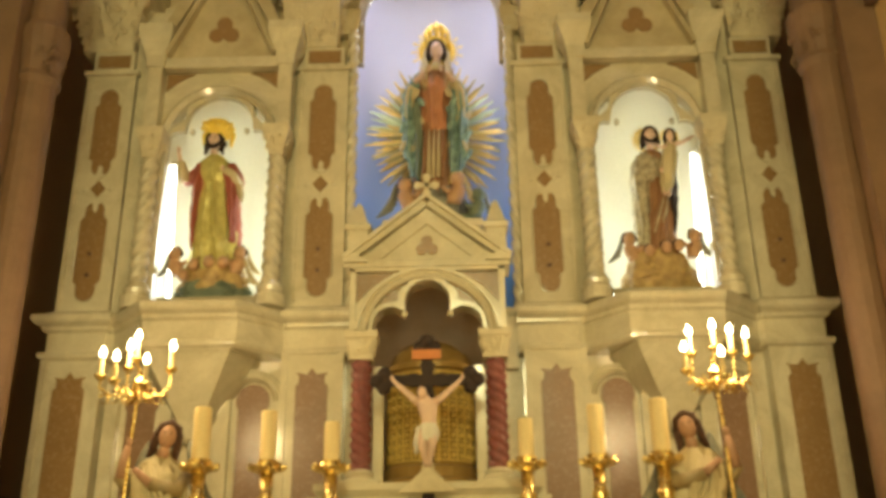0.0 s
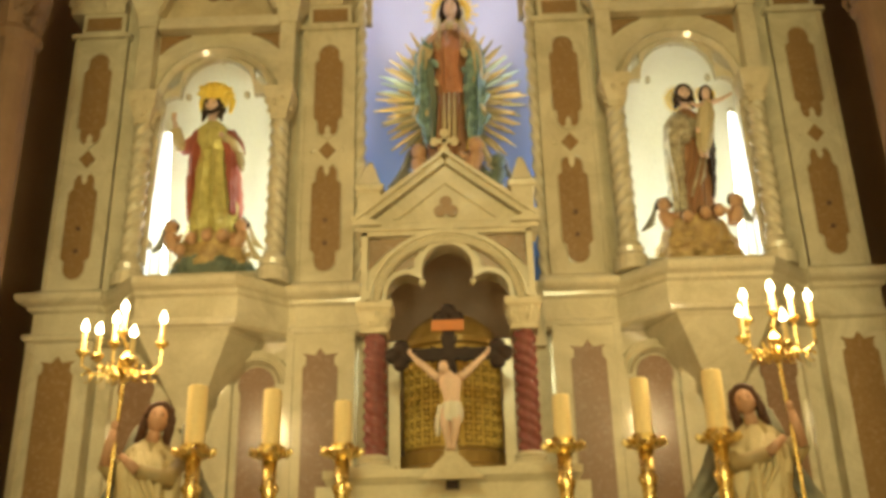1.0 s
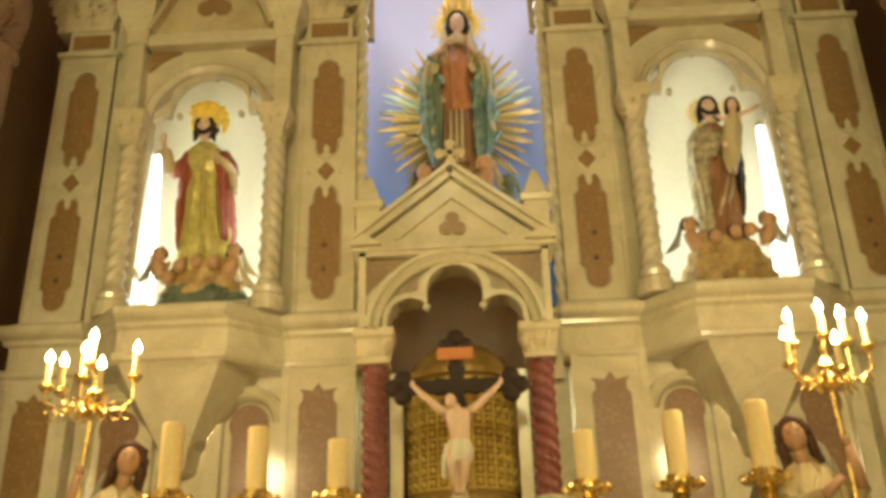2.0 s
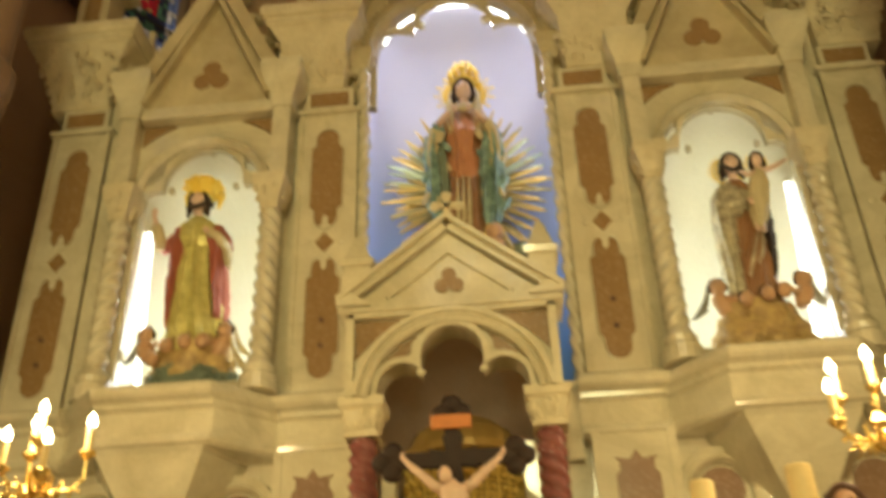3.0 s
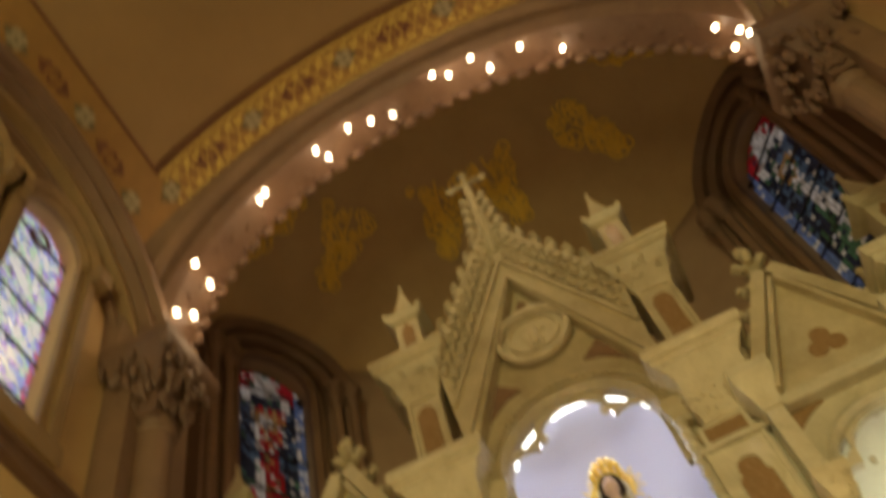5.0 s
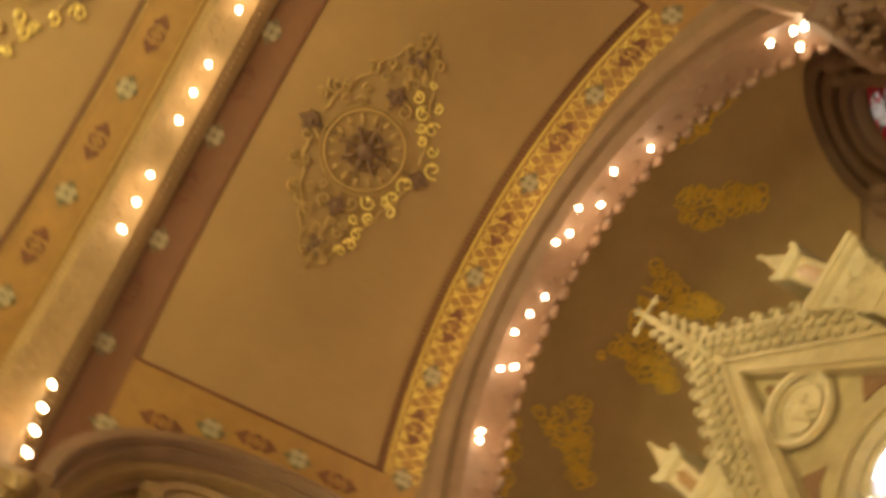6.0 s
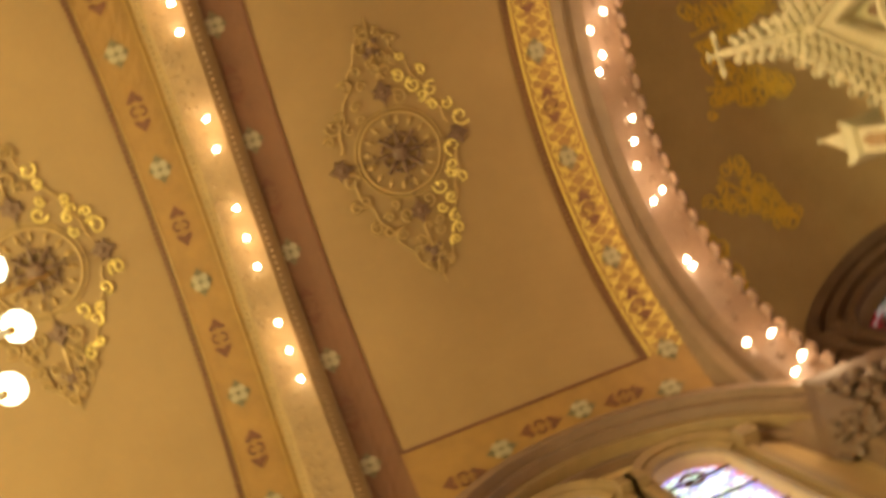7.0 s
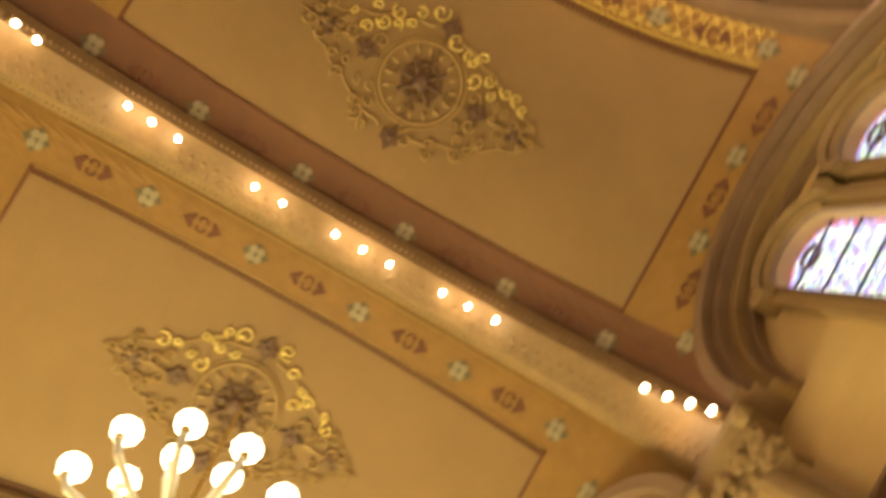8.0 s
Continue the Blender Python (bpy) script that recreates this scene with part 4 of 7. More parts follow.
# pilasters
PW = 0.165
for cx in (-2.15, -0.717, 0.717, 2.15):
    outer = abs(cx) > 1
    bm = bmesh.new()
    box(bm, cx - PW, cx + PW, 0.0, 0.5, LEDGE, 5.27)
    square(bm, cx, 0.2, [(LEDGE, 0.2, 0.24), (LEDGE + 0.03, 0.2, 0.24), (LEDGE + 0.05, 0.175, 0.21)])
    for d in (-1, 1):
        box(bm, cx + d * (PW - 0.012) - 0.012, cx + d * (PW - 0.012) + 0.012, -0.012, 0.02, LEDGE + 0.05, 5.27)
    pil = sub("pilaster", bm, MARBLE)
    bm = bmesh.new()
    box(bm, cx - PW + 0.03, cx + PW - 0.03, 0.0, 0.5, 5.30, 5.46)
    part("frieze", bm, MARBLE, pil)
    bm = bmesh.new()
    box(bm, cx - PW - 0.02, cx + PW + 0.02, -0.03, 0.5, 5.27, 5.30)
    part("fillet", bm, MARBLE, pil)
    for z0, z1 in ((4.52, 5.16), (3.67, 4.34)):
        bm = bmesh.new()
        prism(bm, stadium(cx, z0, z1, 0.085), -0.004, 0.03)
        panel = part("panel_inlay", bm, INLAY, pil, "polished brown marble panel")
        bm = bmesh.new()
        rim = [Vector((x, -0.006, z)) for x, z in stadium(cx, z0 - 0.006, z1 + 0.006, 0.091)]
        tube(bm, rim + rim[:1], 0.0045, 5)
        part("panel_rim", bm, MARBLE, panel)
    for z in (3.98, 3.84):
        bm = bmesh.new()
        prism(bm, arc(cx, z, 0.014, 0, 360, 8)[:-1], -0.012, 0.0)
        part("stud", bm, DARKGILT, pil)
    bm = bmesh.new()
    prism(bm, [(cx, 4.37), (cx + 0.05, 4.43), (cx, 4.49), (cx - 0.05, 4.43)], -0.006, 0.02)
    part("diamond_inlay", bm, INLAY, pil)
    for d in (-1, 1):
        bm = bmesh.new()
        prism(bm, [(cx + x * 0.8, 4.43 + d * (0.10 + z)) for x, z in ((0, -0.03), (0.04, 0.0), (0.02, 0.012), (0.02, 0.045), (0, 0.07), (-0.02, 0.045), (-0.02, 0.012), (-0.04, 0.0))], -0.009, 0.01)
        part("fleuron", bm, MARBLE, pil)
        bm = bmesh.new()
        ball(bm, (cx + d * 0.085, 0.0, 4.43), 0.022, 1, 0.4, 1)
        part("boss", bm, MARBLE, pil)
    bm = bmesh.new()
    prism(bm, [(cx - 0.11, 5.335), (cx + 0.11, 5.335), (cx + 0.11, 5.43), (cx - 0.11, 5.43)], -0.005, 0.02)
    part("frieze_inlay", bm, INLAY, pil, "brown marble frieze inlay")
    bm = bmesh.new()
    kx = cx + math.copysign(0.05 if outer else 0.09, cx)
    kw = 0.0 if outer else -0.045
    square(bm, kx, 0.22, [(5.46, 0.17, 0.23), (5.50, 0.17, 0.23), (5.62, 0.19, 0.26), (5.76, 0.24 + kw, 0.32), (5.84, 0.29 + kw, 0.36), (5.86, 0.32 + kw, 0.38), (5.90, 0.32 + kw, 0.38), (5.91, 0.34 + kw, 0.4), (5.95, 0.35 + kw, 0.41), (5.99, 0.34 + kw, 0.4)])
    foliage(bm, kx, 0.22, 5.52, 5.82, 0.175, 0.275 + kw, 170, 1.35, 0.021)
    part("capital", bm, CARVED, pil, "carved foliage capital")
    # pedestal below the ledge
    bm = bmesh.new()
    box(bm, cx - PW, cx + PW, -0.05, 0.3, FLOOR_Z, 3.34)
    box(bm, cx - PW - 0.02, cx - PW + 0.02, -0.06, 0.1, FLOOR_Z, 3.3)
    box(bm, cx + PW - 0.02, cx + PW + 0.02, -0.06, 0.1, FLOOR_Z, 3.3)
    ped = sub("pedestal", bm, MARBLE)
    bm = bmesh.new()
    w = 0.095
    prism(bm, [(cx - w, 1.2), (cx + w, 1.2), (cx + w, 3.1), (cx + w * 0.8, 3.12), (cx + w * 0.8, 3.16), (cx + w, 3.18), (cx + 0.3 * w, 3.17), (cx, 3.21),
               (cx - 0.3 * w, 3.17), (cx - w, 3.18), (cx - w * 0.8, 3.16), (cx - w * 0.8, 3.12), (cx - w, 3.1)], -0.056, -0.02)
    part("panel_inlay", bm, INLAY if outer else INLAY2, ped, "polished brown marble panel")

# pinnacles over the outer pilasters and piers with spires over the inner ones
def pinnacle(cx, z0, w, h_box, h_all):
    bm = bmesh.new()
    square(bm, cx, 0.15, [(z0, w * 1.2, w * 1.2), (z0 + 0.04, w * 1.2, w * 1.2), (z0 + 0.05, w, w), (z0 + h_box, w, w), (z0 + h_box + 0.02, w * 1.35, w * 1.35), (z0 + h_box + 0.07, w * 1.75, w * 1.75), (z0 + h_box + 0.1, w * 1.5, w * 1.5),
                          (z0 + h_box + 0.13, w * 0.9, w * 0.9), (z0 + h_all * 0.93, w * 0.16, w * 0.16), (z0 + h_all, w * 0.1, w * 0.1)])
    for a in range(4):
        b = math.pi / 4 + a * math.pi / 2
        ball(bm, (cx + w * 2.1 * math.cos(b), 0.15 + w * 2.1 * math.sin(b), z0 + h_box + 0.1), w * 0.3)
    ball(bm, (cx, 0.15, z0 + h_all), w * 0.25)
    ob = sub("pinnacle", bm, UPPER)
    bm = bmesh.new()
    prism(bm, [(cx - w * 0.5, z0 + 0.07), (cx + w * 0.5, z0 + 0.07), (cx + w * 0.5, z0 + h_box - 0.1), (cx, z0 + h_box - 0.02), (cx - w * 0.5, z0 + h_box - 0.1)], 0.15 - w - 0.005, 0.15 - w + 0.02)
    part("panel_inlay", bm, INLAY, ob, "brown marble inlay")


for s in (-1, 1):
    pinnacle(s * 2.28, 5.99, 0.1, 0.55, 1.06)
    pinnacle(s * 0.82, 7.08, 0.09, 0.56, 1.14)
    cx = s * 0.83
    bm = bmesh.new()
    box(bm, cx - 0.115, cx + 0.115, 0.03, 0.4, 5.99, 6.74)
    for d in (-1, 1):
        box(bm, cx + d * 0.105 - 0.012, cx + d * 0.105 + 0.012, 0.012, 0.05, 5.99, 6.72)
    square(bm, cx, 0.2, [(6.70, 0.125, 0.18), (6.74, 0.135, 0.19), (6.9, 0.18, 0.24), (6.97, 0.23, 0.29), (6.99, 0.26, 0.32), (7.03, 0.265, 0.325), (7.04, 0.28, 0.34), (7.08, 0.28, 0.34)])
    foliage(bm, cx, 0.2, 6.75, 6.95, 0.135, 0.21, 90, 1.3, 0.02)
    pier = sub("pier", bm, UPPER)
    bm = bmesh.new()
    prism(bm, [(cx - 0.065, 6.1), (cx + 0.065, 6.1), (cx + 0.065, 6.56)] + arc(cx, 6.58, 0.052, 0, 180, 8) + [(cx - 0.065, 6.56)], 0.024, 0.05)
    part("panel_inlay", bm, INLAY, pier, "brown marble panel")

# middle storey: tall blue niche under a cusped arch
CW, CS = 0.47, 5.74
bm = bmesh.new()
low = lambda u: CS + math.sqrt(max(0, CW ** 2 - u * u)) if abs(u) < CW else 5.4
columns(bm, sorted({-0.66, 0.66} | {CW * math.cos(a) for a in span(0, math.pi, 24)}), low, lambda u: max(6.4, 7.6 - abs(u) * 2.1), 0.12, 0.17)
sub("arch_wall", bm, UPPER)
bm = bmesh.new()
ring_sweep(bm, [(CW - 0.005, 0.08), (CW + 0.03, 0.03), (CW + 0.07, 0.05), (CW + 0.09, 0.02), (CW + 0.12, 0.06), (CW + 0.12, 0.14), (CW - 0.005, 0.14)], (0, CS), -90, 90, 44)
for i in range(40):
    a = radians(-86 + 172 * i / 39)
    ball(bm, ((CW + 0.075) * math.sin(a), 0.03, CS + (CW + 0.075) * math.cos(a)), 0.02)
sub("archivolt", bm, UPPER, label="carved arch mould")
bm = bmesh.new()
def cusps(u):
    d, best = abs(u), CS - 0.02
    for c, zc, r in ((0.0, CS + 0.2, 0.235), (0.33, CS + 0.06, 0.16)):
        if abs(d - c) < r:
            best = max(best, zc + math.sqrt(r * r - (d - c) ** 2))
    return best
def cusp_top(u):
    c = cusps(u)
    return max(c, min(c + 0.035 + max(0, 0.10 - 0.9 * abs(abs(u) - 0.2)), CS + math.sqrt(max(0, CW ** 2 - u * u))))
columns(bm, span(-CW, CW, 90), cusps, cusp_top, 0.11, 0.14)
for s in (-1, 1):
    ball(bm, (s * 0.2, 0.125, CS + 0.27), 0.035)
sub("cusped_tracery", bm, MARBLE)
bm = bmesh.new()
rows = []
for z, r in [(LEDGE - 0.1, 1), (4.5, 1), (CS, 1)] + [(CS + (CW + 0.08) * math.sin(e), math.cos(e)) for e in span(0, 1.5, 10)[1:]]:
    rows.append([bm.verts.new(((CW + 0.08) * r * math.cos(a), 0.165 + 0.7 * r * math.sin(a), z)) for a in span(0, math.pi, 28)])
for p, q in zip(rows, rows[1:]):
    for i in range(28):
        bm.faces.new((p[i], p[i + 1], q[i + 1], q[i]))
sub("niche", bm, NICHEBLUE, label="tall niche, blue below and pale lilac above", smooth=True)
bm = bmesh.new()
box(bm, -0.55, 0.55, 0.0, 0.95, LEDGE - 0.03, LEDGE + 0.02)
square(bm, 0, 0.34, [(LEDGE, 0.3, 0.26), (4.12, 0.28, 0.24), (4.16, 0.32, 0.27), (4.2, 0.32, 0.27)])
sub("niche_floor", bm, MARBLE)
for s in (-1, 1):
    bm = bmesh.new()
    lathe(bm, s * 0.53, 0.06, [(z, 0.034) for z in span(LEDGE, 5.62, 170)], 16, twist=62 * s, lobes=3, deep=0.2)
    sub("rope_column", bm, MARBLE, label="thin twisted rope column", smooth=True)
    bm = bmesh.new()
    for i in range(4):
        ball(bm, (s * (0.545 - 0.012 * (i % 2)), 0.06, 5.2 + i * 0.13), 0.026, 0.9, 0.8, 1.3)
    square(bm, s * 0.56, 0.1, [(5.6, 0.04, 0.05), (5.70, 0.08, 0.08), (5.74, 0.085, 0.085), (5.78, 0.085, 0.085)])
    foliage(bm, s * 0.56, 0.1, 5.6, 5.7, 0.045, 0.075, 18, 1, 0.018)
    sub("arch_corbel", bm, UPPER)
bm = bmesh.new()
for s in (-1, 1):
    prism(bm, [(s * 0.56, 6.10), (s * 0.63, 6.10), (s * 0.68, 6.95), (0.0, 8.22), (0.0, 7.46)], 0.0, 0.2)
    for (xa, za), (xb, zb), t in (((0.60, 6.12), (0.0, 7.47), 0.035), ((0.625, 6.45), (0.0, 7.68), 0.028), ((0.66, 6.93), (0.0, 8.20), 0.03)):
        slope(bm, s * xa, za, 0, zb, t, -0.03, 0.02)
    # rows of curled leaves carved on the slope
    for row, (xa, za, xb, zb, n) in enumerate(((0.62, 6.62, 0.03, 7.78, 13), (0.65, 6.76, 0.03, 7.98, 13), (0.66, 6.88, 0.02, 8.10, 14))):
        for i in range(n):
            f = (i + 0.3 + 0.25 * (row % 2)) / n
            x, z = s * (xa + (xb - xa) * f), za + (zb - za) * f
            turn = Matrix.Rotation(-s * 0.5, 4, "Y")
            ball(bm, (x, -0.02, z), 0.042, 0.75, 0.75, 1.2, 0, 1, turn)
            ball(bm, (x - s * 0.012, -0.05, z + 0.035), 0.022, 1.2, 1, 0.8)
    # crockets along the outer edge
    for i in range(8):
        f = (i + 0.4) / 8
        x, z = s * 0.70 * (1 - f), 6.95 + 1.3 * f
        tube(bm, [(x - s * 0.03, 0.08, z - 0.05), (x + s * 0.03, 0.08, z), (x + s * 0.085, 0.08, z + 0.05), (x + s * 0.06, 0.08, z + 0.11)], [0.03, 0.042, 0.045, 0.02], 6)
        ball(bm, (x + s * 0.075, 0.06, z + 0.075), 0.042, 1, 1.2, 0.8)
big = sub("gable", bm, UPPER, label="steep gable with carved leaves and crockets")
for pts in ([(0.36, 6.60), (0.52, 6.24), (0.45, 6.34), (0.33, 6.44), (0.22, 6.475)], [(-0.36, 6.60), (-0.52, 6.24), (-0.45, 6.34), (-0.33, 6.44), (-0.22, 6.475)],
            [(0.43, 6.50), (0.47, 6.47), (0.45, 6.43)], [(-0.43, 6.50), (-0.47, 6.47), (-0.45, 6.43)],
            [(-0.10, 7.17), (0, 7.15), (0.10, 7.17), (0.04, 7.225), (0.03, 7.28), (0, 7.32), (-0.03, 7.28), (-0.04, 7.225)]):
    bm = bmesh.new()
    prism(bm, pts, 0.105, 0.13)
    part("spandrel_inlay", bm, INLAY2, big, "brown marble inlay")
bm = bmesh.new()
for r0, r1, y in ((0.22, 0.27, 0.04), (0.17, 0.185, 0.06)):
    ring_sweep(bm, [(r0, y + 0.02), (r0 + 0.01, y - 0.015), (r1 - 0.01, y - 0.015), (r1, y + 0.02), (r1, 0.06), (r0, 0.06)], (0, 6.86), 0, 360, 36)
prism(bm, arc(0, 6.86, 0.23, 0, 360, 30)[:-1], 0.085, 0.13)
for x, z, r, w, h in ((0.0, 0.0, 0.045, 0.9, 1.5), (0.015, 0.085, 0.028, 1, 1), (-0.03, -0.085, 0.03, 0.8, 1.7), (0.035, -0.07, 0.026, 0.8, 1.8), (0.06, 0.035, 0.022, 1.6, 0.8), (-0.055, 0.03, 0.022, 1.5, 0.9), (-0.045, -0.02, 0.025, 1, 1.3)):
    ball(bm, (x, 0.07, 6.86 + z), r, w, 0.7, h, 0, 2)
part("medallion", bm, CARVED, big, "round carved medallion")
bm = bmesh.new()
square(bm, 0, 0.1, [(7.75, 0.09, 0.08), (8.2, 0.055, 0.05), (8.8, 0.032, 0.032), (9.1, 0.022, 0.022)])
for i in range(7):
    z = 7.92 + i * 0.16
    w = 0.155 - i * 0.013
    for a in range(4):
        c, s = math.cos(a * math.pi / 2), math.sin(a * math.pi / 2)
        tube(bm, [(0.3 * w * c, 0.1 + 0.3 * w * s, z - 0.05), (0.8 * w * c, 0.1 + 0.8 * w * s, z - 0.03), (1.15 * w * c, 0.1 + 1.15 * w * s, z + 0.03), (0.95 * w * c, 0.1 + 0.95 * w * s, z + 0.07)], [0.03, 0.036, 0.04, 0.022], 6)
        ball(bm, (1.15 * w * c, 0.1 + 1.15 * w * s, z + 0.02), 0.036)
box(bm, -0.15, 0.15, 0.085, 0.115, 9.165, 9.195)
box(bm, -0.018, 0.018, 0.08, 0.12, 9.08, 9.34)
for p in ((0.15, 9.18), (-0.15, 9.18), (0, 9.34)):
    for d in ((0.03, 0), (-0.03, 0), (0, 0.03), (0, -0.03)):
        ball(bm, (p[0] + d[0], 0.1, p[1] + d[1]), 0.024, 1, 0.6, 1)
sub("top_finial", bm, UPPER, label="tall crocketed finial")

# the ledge, bowed out under each side niche
def plan(off):
    half = [(0.50, 0.0), (0.50, -0.06), (0.88, -0.06), (0.90, -0.04), (0.92, -0.06), (1.13, -0.29), (1.68, -0.29), (1.90, -0.06), (1.93, -0.04), (1.95, -0.08), (2.35, -0.08)]
    r = [(x + (off if i == len(half) - 1 else (off * 0.6 if x == 0.88 else (-off * 0.6 if x in (1.95,) else 0))), y - (off if i else 0)) for i, (x, y) in enumerate(half)]
    return r + [(r[-1][0], 0.35)]


for s in (-1, 1):
    bm = bmesh.new()
    rings = []
    for z, off in ((3.28, -0.03), (3.295, 0.0), (3.315, 0.006), (3.33, 0.0), (3.335, -0.03), (3.45, -0.03), (3.465, -0.005), (3.485, 0.0), (3.50, 0.035), (3.515, 0.05), (LEDGE - 0.012, 0.055), (LEDGE, 0.045)):
        rings.append([(s * x, y, z) for x, y in plan(off)] + [(s * 0.5, 0.35, z)])
    loft(bm, rings)
    sub("ledge", bm, MARBLE, label="moulded ledge bowed out under the niche")
    cx = s * NX
    bm = bmesh.new()
    loft(bm, [[(cx - a, 0.05, z), (cx - b, y, z), (cx + b, y, z), (cx + a, 0.05, z)] for z, a, b, y in ((2.78, 0.05, 0.03, -0.02), (2.80, 0.08, 0.05, -0.06), (2.9, 0.10, 0.07, -0.08), (3.26, 0.36, 0.24, -0.25), (3.30, 0.36, 0.25, -0.28))])
    sub("corbel", bm, MARBLE, label="tapering polygonal corbel")
    for d in (-1, 1):
        x = cx + d * 0.33
        bm = bmesh.new()
        prism(bm, [(x - 0.085, 1.4), (x + 0.085, 1.4), (x + 0.085, 2.98)] + arc(x, 3.04, 0.1, -35, 215, 16) + [(x - 0.085, 2.98)], 0.045, 0.08)
        sub("arched_inlay", bm, INLAY2, label="round-headed brown marble panel")
        bm = bmesh.new()
        ring_sweep(bm, [(0.125, 0.03), (0.14, 0.0), (0.16, 0.02), (0.19, 0.0), (0.2, 0.07), (0.125, 0.07)], (x, 3.03), -92, 92, 24)
        for e in (-1, 1):
            box(bm, x + e * 0.16 - 0.035, x + e * 0.16 + 0.035, 0.0, 0.07, 1.4, 3.03)
        sub("arched_frame", bm, MARBLE)
bm = bmesh.new()
box(bm, -0.5, 0.5, 0.0, 0.4, 3.2, LEDGE - 0.02)
sub("ledge", bm, MARBLE)

# ---- the tabernacle and its canopy ----
canopy = thing("tabernacle_canopy", "cream marble gabled canopy on red marble columns over the tabernacle", "canopy")
TY = -1.0
bm = bmesh.new()
box(bm, -0.55, 0.55, TY - 0.12, 0.1, 1.2, 2.33)
square(bm, 0, TY / 2 - 0.02, [(2.33, 0.5, 0.6), (2.36, 0.52, 0.62), (2.39, 0.52, 0.62)])
part("plinth", bm, MARBLE, canopy)
for s in (-1, 1):
    x = s * 0.325
    bm = bmesh.new()
    lathe(bm, x, TY, [(2.405, 0.082), (2.42, 0.086), (2.435, 0.06), (2.45, 0.068), (2.465, 0.052)], 16)
    square(bm, x, TY, [(2.385, 0.095, 0.095), (2.41, 0.095, 0.095)])
    part("column_base", bm, MARBLE, canopy)
    bm = bmesh.new()
    lathe(bm, x, TY, [(z, 0.047) for z in span(2.46, 3.0, 150)], 24, twist=130, lobes=3, deep=0.12)
    part("column", bm, ROUGE, canopy, "twisted red marble column", True)
    bm = bmesh.new()
    square(bm, x, TY, [(2.985, 0.06, 0.06), (3.0, 0.06, 0.06), (3.005, 0.05, 0.05), (3.02, 0.052, 0.052), (3.08, 0.066, 0.066), (3.095, 0.08, 0.08), (3.125, 0.08, 0.08)])
    foliage(bm, x, TY, 3.02, 3.085, 0.052, 0.068, 40, 1, 0.014)
    part("column_capital", bm, CARVED, canopy, "carved capital")
bm = bmesh.new()
def dip(u, grow=0.0):
    d, best = abs(u), 3.115
    for c, zc, r in ((0.0, 3.268, 0.112 + grow), (0.178, 3.155, 0.088 + grow)):
        if abs(d - c) < r:
            best = max(best, zc + math.sqrt(r * r - (d - c) ** 2))
    return best
US = sorted(set(span(-0.376, 0.376, 94)))
columns(bm, US, lambda u: dip(u) if abs(u) < 0.266 else 3.12, lambda u: 3.44, TY - 0.05, TY + 0.05)
part("cusped_arch", bm, MARBLE, canopy, "cusped arch of the canopy")
bm = bmesh.new()
columns(bm, US, lambda u: dip(u) if abs(u) < 0.288 else 3.12, lambda u: dip(u, 0.022) if abs(u) < 0.288 else 3.12, TY - 0.075, TY - 0.045)
for d in (-1, 1):
    ball(bm, (d * 0.112, TY - 0.06, 3.205), 0.018)
part("cusp_rim", bm, MARBLE, canopy)
bm = bmesh.new()
ring_sweep(bm, [(0.298, TY - 0.05), (0.302, TY - 0.085), (0.318, TY - 0.095), (0.335, TY - 0.085), (0.342, TY - 0.1), (0.358, TY - 0.1), (0.366, TY - 0.05)], (0, 3.085), -84, 84, 40)
part("arch_mould", bm, MARBLE, canopy)
bm = bmesh.new()
for d in (-1, 1):
    box(bm, d * 0.366 - 0.014, d * 0.366 + 0.014, TY - 0.085, TY, 3.12, 3.44)
box(bm, -0.38, 0.38, TY - 0.085, TY, 3.425, 3.446)
part("arch_frame", bm, MARBLE, canopy)
for s in (-1, 1):
    bm = bmesh.new()
    prism(bm, [(s * 0.35, 3.42), (s * 0.35, 3.27), (s * 0.325, 3.30), (s * 0.27, 3.355), (s * 0.20, 3.40), (s * 0.16, 3.42)], TY - 0.056, TY - 0.03)
    part("spandrel_inlay", bm, INLAY, canopy, "brown marble inlay")
    bm = bmesh.new()
    prism(bm, [(s * 0.15, 3.285), (s * 0.145, 3.325), (s * 0.125, 3.355), (s * 0.19, 3.31), (s * 0.235, 3.262), (s * 0.19, 3.27)], TY - 0.056, TY - 0.03)
    part("spandrel_inlay", bm, INLAY, canopy, "small brown marble inlay")
    bm = bmesh.new()
    box(bm, s * 0.366 - 0.018, s * 0.366 + 0.018, TY - 0.04, -0.1, 3.12, 3.44)
    part("side_wall", bm, MARBLE, canopy)
    bm = bmesh.new()
    square(bm, s * 0.35, TY, [(3.44, 0.05, 0.05), (3.66, 0.05, 0.05), (3.665, 0.062, 0.062), (3.69, 0.066, 0.066), (3.70, 0.05, 0.05), (3.80, 0.02, 0.02), (3.83, 0.008, 0.008)])
    part("pinnacle", bm, MARBLE, canopy)
bm = bmesh.new()
for s in (-1, 1):
    slope(bm, s * 0.39, 3.47, 0, 3.775, 0.055, TY - 0.1, TY + 0.1)
    slope(bm, s * 0.40, 3.49, 0, 3.812, 0.016, TY - 0.125, TY + 0.1)
    slope(bm, s * 0.225, 3.495, 0, 3.675, 0.014, TY - 0.085, TY)
    prism(bm, [(s * 0.29, 3.468), (s * 0.415, 3.468), (s * 0.415, 3.505), (s * 0.36, 3.515)], TY - 0.115, TY + 0.1)
box(bm, -0.225, 0.225, TY - 0.085, TY, 3.483, 3.497)
box(bm, -0.41, 0.41, TY - 0.1, TY + 0.1, 3.444, 3.458)
